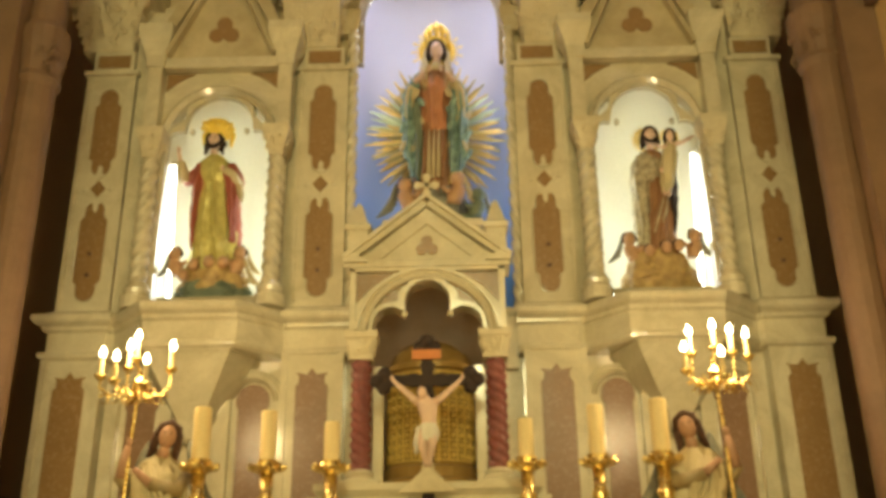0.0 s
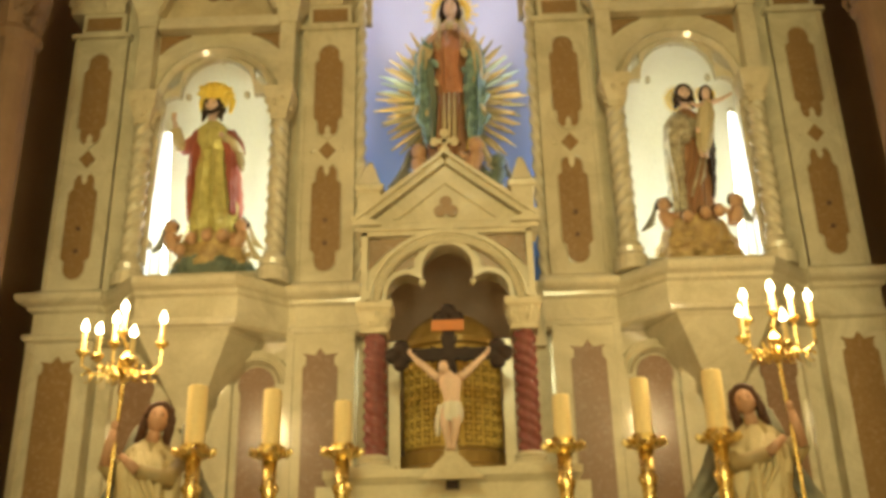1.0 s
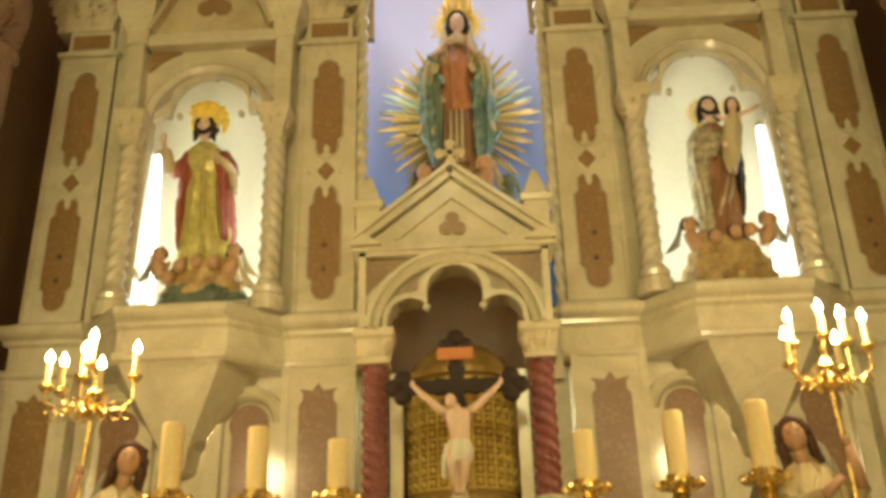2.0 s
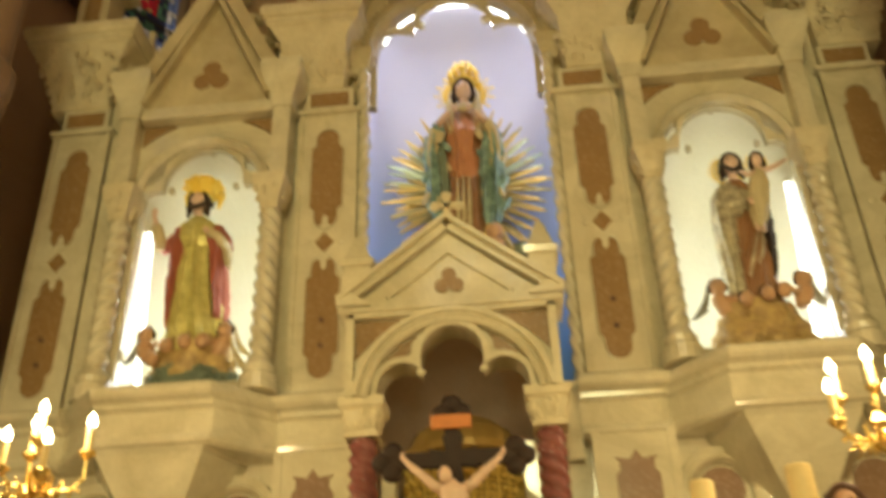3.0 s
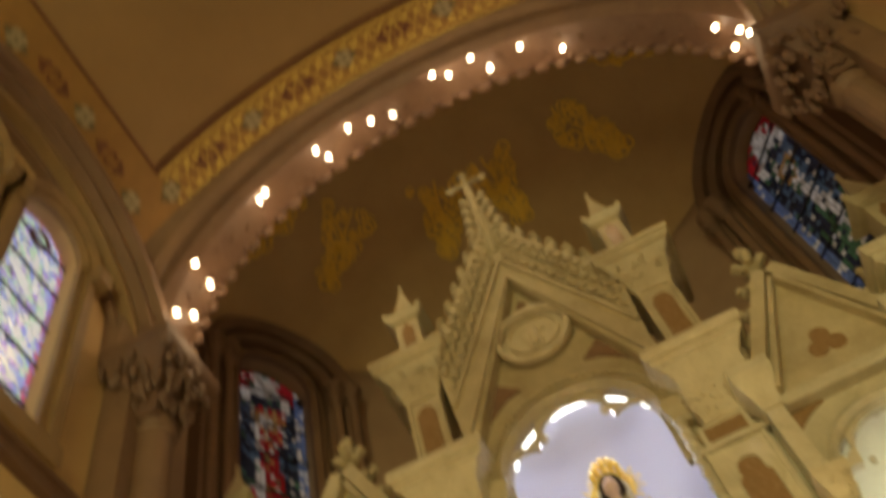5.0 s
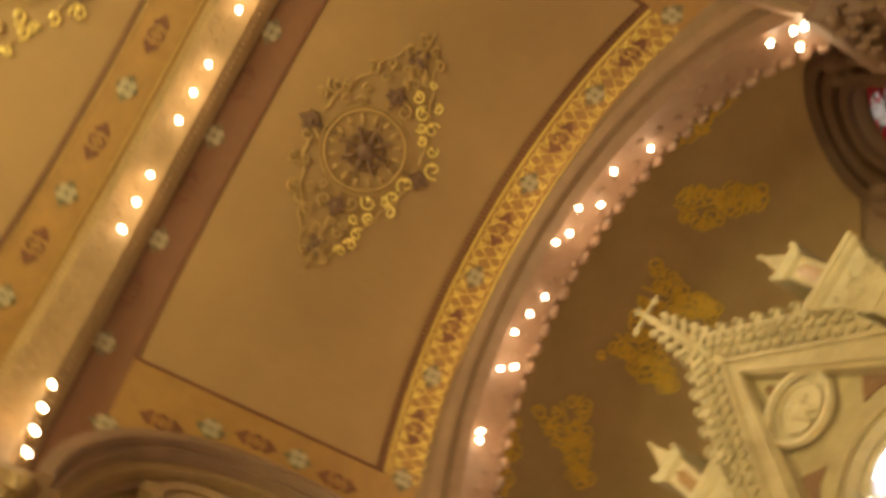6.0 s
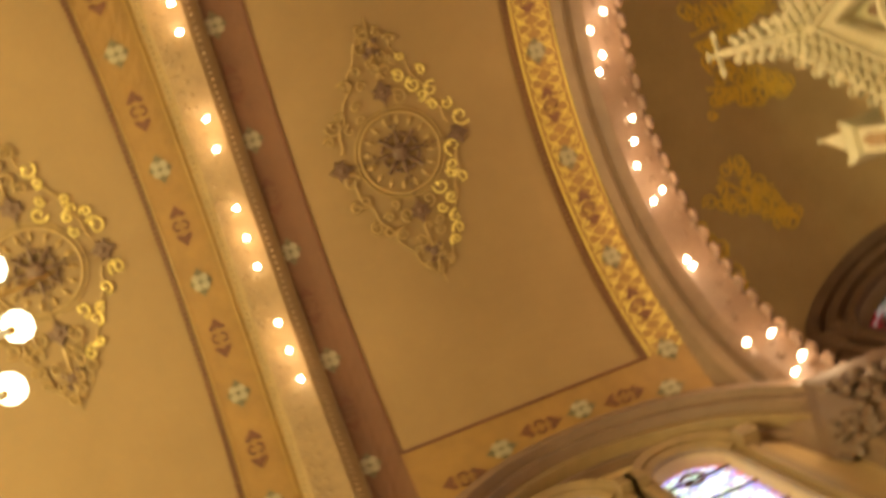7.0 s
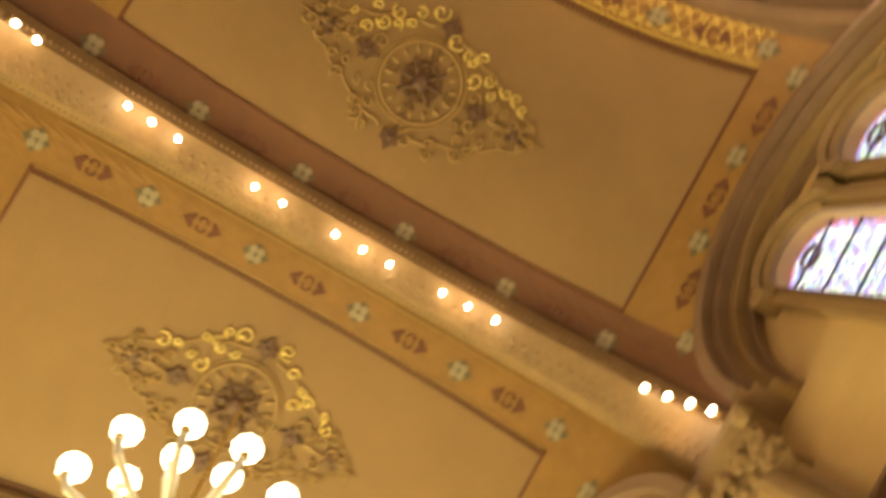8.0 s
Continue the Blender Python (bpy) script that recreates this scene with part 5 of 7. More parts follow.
box(bm, -0.40, 0.40, TY - 0.09, TY + 0.1, 3.458, 3.48)
prism(bm, [(-0.37, 3.47), (0.37, 3.47), (0, 3.77)], TY - 0.07, TY + 0.05)
for s in (-1, 1):
    hexa(bm, [(s * 0.39, TY, 3.47), (0, TY, 3.76), (0, -0.02, 3.76), (s * 0.39, -0.02, 3.47), (s * 0.39, TY, 3.51), (0, TY, 3.81), (0, -0.02, 3.81), (s * 0.39, -0.02, 3.51)])
part("gable", bm, MARBLE, canopy, "steep marble gable")
bm = bmesh.new()
trefoil(bm, 0, 3.555, 0.055, TY - 0.076, TY - 0.05)
part("trefoil_inlay", bm, INLAY, canopy, "brown trefoil inlay")
bm = bmesh.new()
z = 3.905
for a in range(4):
    b = a * math.pi / 2
    ball(bm, (0.045 * math.cos(b), TY - 0.05, z + 0.045 * math.sin(b)), 0.026, 1, 0.5, 1)
box(bm, -0.045, 0.045, TY - 0.06, TY - 0.04, z - 0.011, z + 0.011)
box(bm, -0.011, 0.011, TY - 0.06, TY - 0.04, 3.8, z + 0.045)
part("gable_cross", bm, CARVED, canopy, "small stone cross on the gable")
bm = bmesh.new()
rows = []
for zz, r in [(2.39, 1), (3.1, 1)] + [(3.1 + 0.36 * math.sin(e), math.cos(e)) for e in span(0, 1.5, 8)[1:]]:
    rows.append([bm.verts.new((0.37 * r * math.cos(a), TY + 0.1 + 0.6 * r * math.sin(a), zz)) for a in span(0, math.pi, 20)])
for p, q in zip(rows, rows[1:]):
    for i in range(20):
        bm.faces.new((p[i], p[i + 1], q[i + 1], q[i]))
part("recess", bm, MAUVE, canopy, "mauve plastered recess", True)

tab = thing("tabernacle", "curved gilt tabernacle with latticed brass door", "tabernacle")
bm = bmesh.new()
lathe(bm, 0, TY + 0.34, [(2.39, 0.27), (2.44, 0.27), (2.45, 0.245), (2.50, 0.25), (2.51, 0.225), (2.98, 0.225), (2.985, 0.25), (3.01, 0.25), (3.02, 0.22), (3.09, 0.19), (3.14, 0.13), (3.17, 0.05)], 28)
part("body", bm, OLDGILT, tab, "curved dull brass body")
def on_door(a, z, out=0.0):
    return Vector(((0.226 + out) * math.cos(radians(a)), TY + 0.34 + (0.226 + out) * math.sin(radians(a)), z))


bm = bmesh.new()
for z in span(2.53, 2.965, 9):
    tube(bm, [on_door(a, z) for a in span(-165, -15, 24)], 0.006, 5)
for a in span(-162, -18, 12):
    tube(bm, [on_door(a, 2.53), on_door(a, 2.965)], 0.007, 5)
for a in (-101, -79):
    tube(bm, [on_door(a, 2.52, 0.004), on_door(a, 2.97, 0.004)], 0.011, 6)
door = part("door", bm, GILT, tab, "chased lattice door")
for a in span(-156, -24, 11):
    for k in range(9):
        z = 2.554 + 0.0483 * k
        bm = bmesh.new()
        ball(bm, on_door(a, z, 0.002), 0.0135, 1, 1, 1.1, 0, 1)
        part("rosette", bm, GILT, door)
for s in (-1, 1):
    bm = bmesh.new()
    box(bm, s * 0.25 - 0.025, s * 0.25 + 0.025, TY + 0.08, TY + 0.14, 2.39, 2.98)
    part("side_post", bm, MARBLE, tab)

# crucifix before the tabernacle
CY = -1.18
cross = thing("crucifix", "dark wooden crucifix with trefoil ends before the tabernacle", "crucifix")
bm = bmesh.new()
box(bm, -0.026, 0.026, CY - 0.015, CY + 0.015, 2.3, 2.99)
box(bm, -0.205, 0.205, CY - 0.014, CY + 0.014, 2.82, 2.87)
for i in range(8):
    a = radians(22 + 45 * i)
    hexa(bm, [(x * math.cos(a) - w * math.sin(a), y, 2.845 + x * math.sin(a) + w * math.cos(a)) for y in (CY + 0.004, CY - 0.008) for x, w in ((0.0, -0.02), (0.085, -0.003), (0.085, 0.003), (0.0, 0.02))])
for c in ((0.2, 2.845), (-0.2, 2.845), (0, 3.0)):
    for a in range(3):
        b = radians({0.2: 0, -0.2: 180, 0: 90}[c[0]] + (a - 1) * 90)
        ball(bm, (c[0] + 0.032 * math.cos(b), CY, c[1] + 0.032 * math.sin(b)), 0.036, 1, 0.6, 1, 0, 2)
part("cross", bm, WOOD, cross, weld=False)
bm = bmesh.new()
box(bm, -0.07, 0.065, CY - 0.03, CY - 0.018, 2.94, 2.985)
part("title_board", bm, TITLE, cross, "orange board at the head")
bm = bmesh.new()
square(bm, 0, CY, [(2.36, 0.07, 0.05), (2.39, 0.07, 0.05), (2.43, 0.03, 0.03), (2.47, 0.025, 0.025)])
prism(bm, [(-0.13, 2.33), (0.13, 2.33), (0.0, 2.44)], CY - 0.08, CY - 0.04)
part("foot", bm, CARVED, cross)
# altar shelves under the candlesticks
bm = bmesh.new()
box(bm, -2.2, 2.2, -1.75, 0.1, FLOOR_Z, 1.72)
tagged(part("altar_shelf", bm, MARBLE), "cream marble shelf behind the altar", "altar")
bm = bmesh.new()
box(bm, -1.6, 1.6, -2.3, -1.76, FLOOR_Z, 1.25)
tagged(part("altar_table", bm, MARBLE), "cream marble altar table", "altar")

# ---- candlesticks and candles ----
def candlestick(x, y, top):
    st = thing("candlestick", "tall polished brass altar candlestick with a leafy drip pan", "candlestick", "altar candlesticks")
    st.location = (x, y, 0)
    z0 = 1.72
    bm = bmesh.new()
    lathe(bm, 0, 0, [(z0, 0.085), (z0 + 0.03, 0.085), (z0 + 0.06, 0.05), (z0 + 0.14, 0.03)], 12)
    part("foot", bm, GOLD, st)
    bm = bmesh.new()
    h = top - z0 - 0.1
    lathe(bm, 0, 0, [(z0 + 0.14, 0.025), (z0 + 0.2, 0.035), (z0 + 0.26, 0.02), (z0 + h * 0.5, 0.024), (z0 + h * 0.6, 0.04), (z0 + h * 0.66, 0.022), (z0 + h * 0.85, 0.028), (z0 + h * 0.9, 0.04), (z0 + h * 0.93, 0.026), (z0 + h + 0.04, 0.03)], 14)
    part("stem", bm, GOLD, st, smooth=True)
    bm = bmesh.new()
    lathe(bm, 0, 0, [(top - 0.06, 0.03), (top - 0.045, 0.06), (top - 0.03, 0.072), (top - 0.022, 0.072), (top - 0.02, 0.04), (top, 0.045), (top, 0.036), (top - 0.004, 0.03)], 20, lobes=10, deep=0.03)
    pan = part("drip_pan", bm, GOLD, st, "leafy brass drip pan")
    for i in range(10):
        a = 2 * math.pi * i / 10
        bm = bmesh.new()
        tube(bm, [(r * math.cos(a), r * math.sin(a), top + dz) for r, dz in ((0.05, -0.04), (0.066, -0.034), (0.078, -0.026), (0.076, -0.016))], [0.01, 0.014, 0.013, 0.006], 6)
        part("leaf", bm, GOLD, pan)
    return st


def candle(x, y, z0, z1, r, label):
    bm = bmesh.new()
    lathe(bm, 0, 0, [(0, r), (z1 - z0 - 0.012, r), (z1 - z0 - 0.004, r * 0.97), (z1 - z0, r * 0.85), (z1 - z0 - 0.012, r * 0.5), (z1 - z0 - 0.014, 0.004)], 20)
    c = tagged(part("candle", bm, WAX, smooth=False), label, "candle", "altar candles")
    c.location = (x, y, z0)
    bm = bmesh.new()
    tube(bm, [(0, 0, z1 - z0 - 0.02), (0.002, 0, z1 - z0 + 0.008)], 0.0025, 5)
    part("wick", bm, LEAD, c)


for s in (-1, 1):
    for x, y, z0, z1, r in ((0.435, -1.30, 2.465, 2.635, 0.034), (0.745, -1.30, 2.47, 2.69, 0.036), (1.0, -1.42, 2.46, 2.685, 0.038)):
        x = x if s > 0 else {0.435: 0.42, 0.745: 0.70, 1.0: 0.965}[x]
        candlestick(s * x, y, z0)
        candle(s * x, y, z0 - 0.003, z1, r, "thick unlit ivory candle on a brass candlestick")

# ---- statues ----


def head(bm, x, y, z, r, skin, hair, beard=False, lean=0.0):
    ball(bm, (x, y - r * 0.1, z), r, 0.8, 0.9, 1.12, skin, 3)
    ball(bm, (x, y + r * 0.32, z + r * 0.16), r, 1.04, 0.95, 1.22, hair, 3)
    tube(bm, [(x + 0.82 * r * math.sin(a), y - r * (0.28 + 0.2 * math.cos(a)), z + r * (0.02 + 1.02 * math.cos(a))) for a in span(-1.75, 1.75, 14)], r * 0.27, 8, hair)
    for s in (-1, 1):
        tube(bm, [(x + s * r * 0.8, y - r * 0.1, z + r * 0.1), (x + s * r * 0.95, y, z - r * 0.5), (x + s * r * 0.9, y + r * 0.05, z - r * 1.1), (x + s * r * 1.05, y + r * 0.05, z - r * 1.6)], [r * 0.25, r * 0.32, r * 0.28, r * 0.12], 8, hair)
        ball(bm, (x + s * r * 0.3, y - r * 0.93, z + r * 0.12), r * 0.09, 1.5, 0.5, 0.55, hair)
        ball(bm, (x + s * r * 0.3, y - r * 0.9, z + r * 0.3), r * 0.09, 1.9, 0.5, 0.35, hair)
    ball(bm, (x, y - r * 1.0, z - r * 0.1), r * 0.13, 0.8, 1, 1.6, skin, 2)
    lathe(bm, x, y + r * 0.1, [(z - r * 1.9, r * 0.5), (z - r * 0.7, r * 0.42)], 12, skin)
    if beard:
        tube(bm, [(x + 0.62 * r * math.sin(a), y - r * (0.35 + 0.4 * math.cos(a)), z - r * (0.1 + 0.85 * math.cos(a))) for a in span(-1.4, 1.4, 8)], r * 0.24, 8, hair)
        ball(bm, (x, y - r * 0.85, z - r * 0.42), r * 0.16, 1.7, 0.6, 0.5, hair)


def halo(bm, x, y, z, r, mi, rays=28):
    tube(bm, [(x + r * math.cos(a), y, z + r * math.sin(a)) for a in span(0, 2 * math.pi, 32)], r * 0.075, 6, mi)
    tube(bm, [(x + r * 0.7 * math.cos(a), y, z + r * 0.7 * math.sin(a)) for a in span(0, 2 * math.pi, 32)], r * 0.05, 6, mi)
    for i in range(rays):
        a = 2 * math.pi * i / rays
        c, s = math.cos(a), math.sin(a)
        tube(bm, [(x + r * 0.6 * c, y, z + r * 0.6 * s), (x + r * 1.35 * c, y, z + r * 1.35 * s)], [r * 0.06, r * 0.02], 4, mi)


def curls(bm, x, y, z, r, n, hair):
    """Locks of hair round the back and the sides of a head."""
    for i in range(n):
        a = -0.35 + (math.pi + 0.7) * i / (n - 1)
        k = 0.55 + 0.45 * ((i * 5) % 3) / 2
        ball(bm, (x + r * 0.98 * math.cos(a), y + r * 0.15 * ((i % 3) - 1), z + r * (1.05 * math.sin(a) + 0.05)), r * 0.26 * k, 1, 1, 1.2, hair)


def drape(bm, rings, folds, deep, mi, lean=0.0, seg=72, phase=0.0, crease=0.012, sub=6):
    """Carved cloth: z, half width, half depth, x, y; sharp folds that lean as they fall, and finer creases."""
    rows = []
    z_top, z_low = rings[-1][0], rings[0][0]
    for a, b in zip(rings, rings[1:]):
        for k in range(sub):
            q = k / sub
            q = q * q * (3 - 2 * q) * 0.5 + q * 0.5
            rows.append([u + (v - u) * q for u, v in zip(a, b)])
    rows.append(list(rings[-1]))
    out = []
    for z, rx, ry, x, y in rows:
        fall = 0.35 + 0.9 * (z_top - z) / max(0.01, z_top - z_low)
        row = []
        for i in range(seg):
            a = 2 * math.pi * i / seg
            w = folds * a + lean * (z - z_low) * 10 + phase + 0.7 * math.sin(z * 11 + phase * 3)
            ridge = 1.0 - 2.0 * abs(math.sin(w * 0.5))
            c, s = math.cos(a), math.sin(a)
            n = noise.noise(Vector((c * 3 + phase * 7, s * 3, z * 16)))
            f = 1 + fall * deep * (ridge + 0.35 * math.sin(folds * 1.7 * a + 3 * phase + z * 9))
            row.append((x + rx * f * c + crease * n * c, y + ry * f * s + crease * n * s, z + crease * 0.5 * n))
        out.append(row)
    loft(bm, out, mi)


def fingers(bm, x, y, z, r, up, mi):
    """A small carved palm with its fingers together."""
    ball(bm, (x, y, z), r, 0.8, 0.55, 1.1, mi, 2)
    for k in range(4):
        tube(bm, [(x + r * (0.4 * k - 0.6), y, z + up * r * 0.5), (x + r * (0.35 * k - 0.5), y - r * 0.2, z + up * r * 1.9)], [r * 0.26, r * 0.18], 5, mi)


def feathers(bm, x, y, z, length, s, mi, n=6):
    """A small folded wing of long overlapping feathers."""
    for k in range(n):
        a = 0.25 + 0.16 * k
        m = Matrix.Rotation(-s * a, 4, "Y")
        ball(bm, (x + s * length * 0.30 * math.sin(a) * (1 + 0.12 * k), y + 0.006 * k, z + length * (0.25 - 0.16 * k)), length * 0.42, 0.2, 0.12, 1.0, mi, 2, m)


def putto(bm, x, y, z, r, s, skin, hair, wing):
    """A child's head and shoulders with a wing, rising from the base."""
    ball(bm, (x, y, z), r, 0.95, 0.95, 1.1, skin, 3)
    ball(bm, (x, y + r * 0.35, z + r * 0.28), r, 1.03, 0.95, 0.98, hair, 2)
    curls(bm, x, y, z, r, 11, hair)
    ball(bm, (x, y - r * 0.95, z - r * 0.05), r * 0.16, 0.8, 1, 1.2, skin)
    drape(bm, [(z - r * 3.4, r * 0.9, r * 0.8, x - s * r * 0.6, y), (z - r * 2.2, r * 1.15, r * 0.95, x - s * r * 0.3, y), (z - r * 1.3, r * 0.95, r * 0.75, x, y), (z - r * 0.8, r * 0.45, r * 0.45, x, y)], 4, 0.05, skin, seg=24, crease=0.004, sub=3)
    tube(bm, [(x - s * r * 0.8, y - r * 0.3, z - r * 1.5), (x - s * r * 1.5, y - r * 1.0, z - r * 2.1), (x - s * r * 2.0, y - r * 1.2, z - r * 1.5)], [r * 0.4, r * 0.36, r * 0.26], 8, skin)
    feathers(bm, x + s * r * 0.9, y + r * 0.7, z - r * 0.9, r * 3.0, s, wing)


def heap(bm, cx, cy, z0, z1, w, d, low, high, seed):
    """A modelled base: one swelling mound with curled tufts, paler and warmer above."""
    rnd = random.Random(seed)
    drape(bm, [(z0, w, d, cx, cy), (z0 + (z1 - z0) * 0.2, w * 1.02, d, cx, cy), (z0 + (z1 - z0) * 0.36, w * 0.9, d * 0.85, cx, cy)], 7, 0.09, low, 0.3, 48, seed, 0.03, 5)
    drape(bm, [(z0 + (z1 - z0) * 0.22, w * 0.95, d * 0.97, cx, cy), (z0 + (z1 - z0) * 0.75, w * 0.74, d * 0.85, cx, cy), (z1, w * 0.45, d * 0.6, cx, cy)], 6, 0.09, high, -0.4, 48, seed + 1, 0.03, 5)
    for i in range(44):
        a, t = rnd.uniform(math.pi * 1.0, math.pi * 2.0), rnd.random()
        q = 1.0 - 0.42 * t
        x, y, z = cx + w * q * math.cos(a), cy + d * q * math.sin(a), z0 + (z1 - z0) * (0.05 + 0.85 * t)
        r = rnd.uniform(0.014, 0.03)
        st, sg = rnd.uniform(0, 6), rnd.choice((-1, 1))
        tube(bm, [(x + r * (1 - 0.6 * k / 7) * math.cos(st + sg * k), y - 0.004 * k, z + r * (1 - 0.6 * k / 7) * math.sin(st + sg * k)) for k in range(8)], [r * 0.42 * (1 - 0.07 * k) for k in range(8)], 6, high if t > 0.28 else low)


# bearded figure in green and red, one hand raised, on a base of small heads and clouds
SX, SY = -1.40, 0.08
bm = bmesh.new()
heap(bm, -1.365, SY, 3.655, 3.97, 0.235, 0.15, 4, 9, 3)
drape(bm, [(3.86, 0.135, 0.11, -1.385, SY), (3.98, 0.14, 0.115, -1.385, SY), (4.12, 0.118, 0.105, -1.39, SY), (4.3, 0.1, 0.092, -1.405, SY), (4.44, 0.092, 0.085, -1.415, SY), (4.54, 0.108, 0.078, -1.42, SY), (4.62, 0.1, 0.068, -1.42, SY), (4.68, 0.045, 0.045, -1.425, SY)], 10, 0.2, 0, 0.4)
# knee and swinging hem
drape(bm, [(3.9, 0.05, 0.05, -1.33, SY - 0.07), (4.05, 0.05, 0.055, -1.35, SY - 0.07), (4.2, 0.03, 0.04, -1.375, SY - 0.06), (4.32, 0.012, 0.02, -1.39, SY - 0.06)], 5, 0.12, 0, 0.5, 40, 1.3)
# short cape over the shoulders
drape(bm, [(4.47, 0.085, 0.075, -1.415, SY - 0.02), (4.54, 0.12, 0.085, -1.42, SY - 0.015), (4.61, 0.115, 0.078, -1.42, SY - 0.01), (4.68, 0.05, 0.052, -1.43, SY)], 9, 0.1, 0, 0.2, 56, 0.4)
# red mantle: broad and dark on one side, a folded fall on the other
drape(bm, [(4.02, 0.018, 0.05, -1.515, SY - 0.01), (4.16, 0.024, 0.07, -1.525, SY - 0.005), (4.34, 0.028, 0.08, -1.525, SY - 0.005), (4.5, 0.038, 0.08, -1.515, SY - 0.01), (4.6, 0.042, 0.07, -1.495, SY - 0.01), (4.655, 0.035, 0.05, -1.47, SY)], 6, 0.16, 1, 0.3, 48, 0.9)
drape(bm, [(4.06, 0.016, 0.04, -1.265, SY - 0.04), (4.2, 0.02, 0.055, -1.275, SY - 0.045), (4.32, 0.026, 0.06, -1.285, SY - 0.05), (4.44, 0.036, 0.065, -1.30, SY - 0.045), (4.52, 0.03, 0.05, -1.33, SY - 0.05)], 5, 0.2, 1, -0.5, 44, 2.0)
drape(bm, [(3.98, 0.012, 0.03, -1.245, SY + 0.02), (4.15, 0.022, 0.05, -1.255, SY + 0.02), (4.4, 0.03, 0.06, -1.29, SY + 0.02), (4.6, 0.03, 0.05, -1.32, SY + 0.02)], 5, 0.2, 1, 0.4, 36, 2.7)
# raised arm with a wide cream cuff, the other hand at the breast
tube(bm, [(-1.50, SY, 4.6), (-1.56, SY - 0.01, 4.53), (-1.6, SY - 0.04, 4.49)], [0.048, 0.046, 0.036], 10, 1)
tube(bm, [(-1.6, SY - 0.04, 4.485), (-1.618, SY - 0.07, 4.55), (-1.628, SY - 0.09, 4.61)], [0.036, 0.036, 0.03], 10, 5)
tube(bm, [(-1.628, SY - 0.09, 4.60), (-1.638, SY - 0.1, 4.65)], [0.016, 0.013], 8, 2)
fingers(bm, -1.642, SY - 0.105, 4.672, 0.019, 1, 2)
tube(bm, [(-1.33, SY, 4.6), (-1.275, SY - 0.01, 4.52), (-1.25, SY - 0.04, 4.46)], [0.048, 0.044, 0.036], 10, 1)
tube(bm, [(-1.25, SY - 0.04, 4.455), (-1.285, SY - 0.09, 4.505), (-1.33, SY - 0.11, 4.535)], [0.034, 0.03, 0.024], 10, 5)
drape(bm, [(4.34, 0.012, 0.03, -1.225, SY - 0.05), (4.4, 0.024, 0.035, -1.235, SY - 0.05), (4.48, 0.02, 0.03, -1.255, SY - 0.05)], 4, 0.2, 5, 0.3, 28, 0.5)
fingers(bm, -1.345, SY - 0.115, 4.545, 0.019, 0.4, 2)
head(bm, -1.437, SY - 0.02, 4.785, 0.056, 2, 3, True)
curls(bm, -1.437, SY + 0.01, 4.78, 0.062, 15, 3)
# great gilt crown: a flaring band of leaves under a swelling top
lathe(bm, -1.427, SY, [(4.825, 0.06), (4.835, 0.068), (4.85, 0.085), (4.885, 0.1), (4.91, 0.098), (4.935, 0.075), (4.955, 0.04), (4.965, 0.01)], 36, 6, lobes=9, deep=0.03)
for i in range(18):
    a = 2 * math.pi * i / 18
    ball(bm, (-1.427 + 0.098 * math.cos(a), SY + 0.098 * math.sin(a), 4.88 + 0.022 * (i % 2)), 0.018, 1, 1, 1.1, 6)
    ball(bm, (-1.427 + 0.07 * math.cos(a), SY + 0.07 * math.sin(a), 4.838), 0.011, 1, 1, 1, 6)
for s in (-1, 1):
    tube(bm, [(-1.427 + s * (0.1 - 0.004 * k), SY + 0.03, 4.87 - 0.025 * k) for k in range(5)], [0.018, 0.02, 0.018, 0.014, 0.008], 6, 6)
putto(bm, -1.615, SY - 0.06, 3.975, 0.042, -1, 8, 3, 7)
putto(bm, -1.205, SY - 0.07, 3.97, 0.04, 1, 8, 3, 5)
for x, z in ((-1.47, 3.87), (-1.38, 3.885), (-1.29, 3.88), (-1.53, 3.80)):
    ball(bm, (x, SY - 0.15, z), 0.036, 0.95, 0.9, 1.1, 8, 2)
    ball(bm, (x, SY - 0.135, z + 0.016), 0.036, 1.02, 0.9, 0.9, 9, 2)
feathers(bm, -1.17, SY - 0.08, 3.86, 0.12, 1, 5, 7)
tagged(part("statue", bm, [GREENROBE, REDROBE, SKIN, HAIR, CLOUD, CREAMROBE, DOMEGILT, WINGS, CHERUB, ROCK], smooth=True), "painted figure in green and red robes with gilt crown", "statue")

# bearded figure with a child on the arm
bm = bmesh.new()
heap(bm, 1.40, SY, 3.655, 3.95, 0.24, 0.15, 9, 9, 8)
drape(bm, [(3.88, 0.105, 0.1, 1.405, SY), (4.02, 0.108, 0.105, 1.41, SY), (4.18, 0.1, 0.1, 1.425, SY), (4.34, 0.095, 0.09, 1.44, SY), (4.48, 0.1, 0.085, 1.435, SY), (4.57, 0.108, 0.075, 1.43, SY), (4.64, 0.05, 0.05, 1.425, SY)], 9, 0.21, 0, -0.55)
drape(bm, [(3.92, 0.05, 0.05, 1.39, SY - 0.06), (4.1, 0.05, 0.055, 1.42, SY - 0.06), (4.26, 0.04, 0.045, 1.455, SY - 0.05), (4.36, 0.015, 0.02, 1.47, SY - 0.05)], 4, 0.16, 0, -0.6, 40, 0.7)
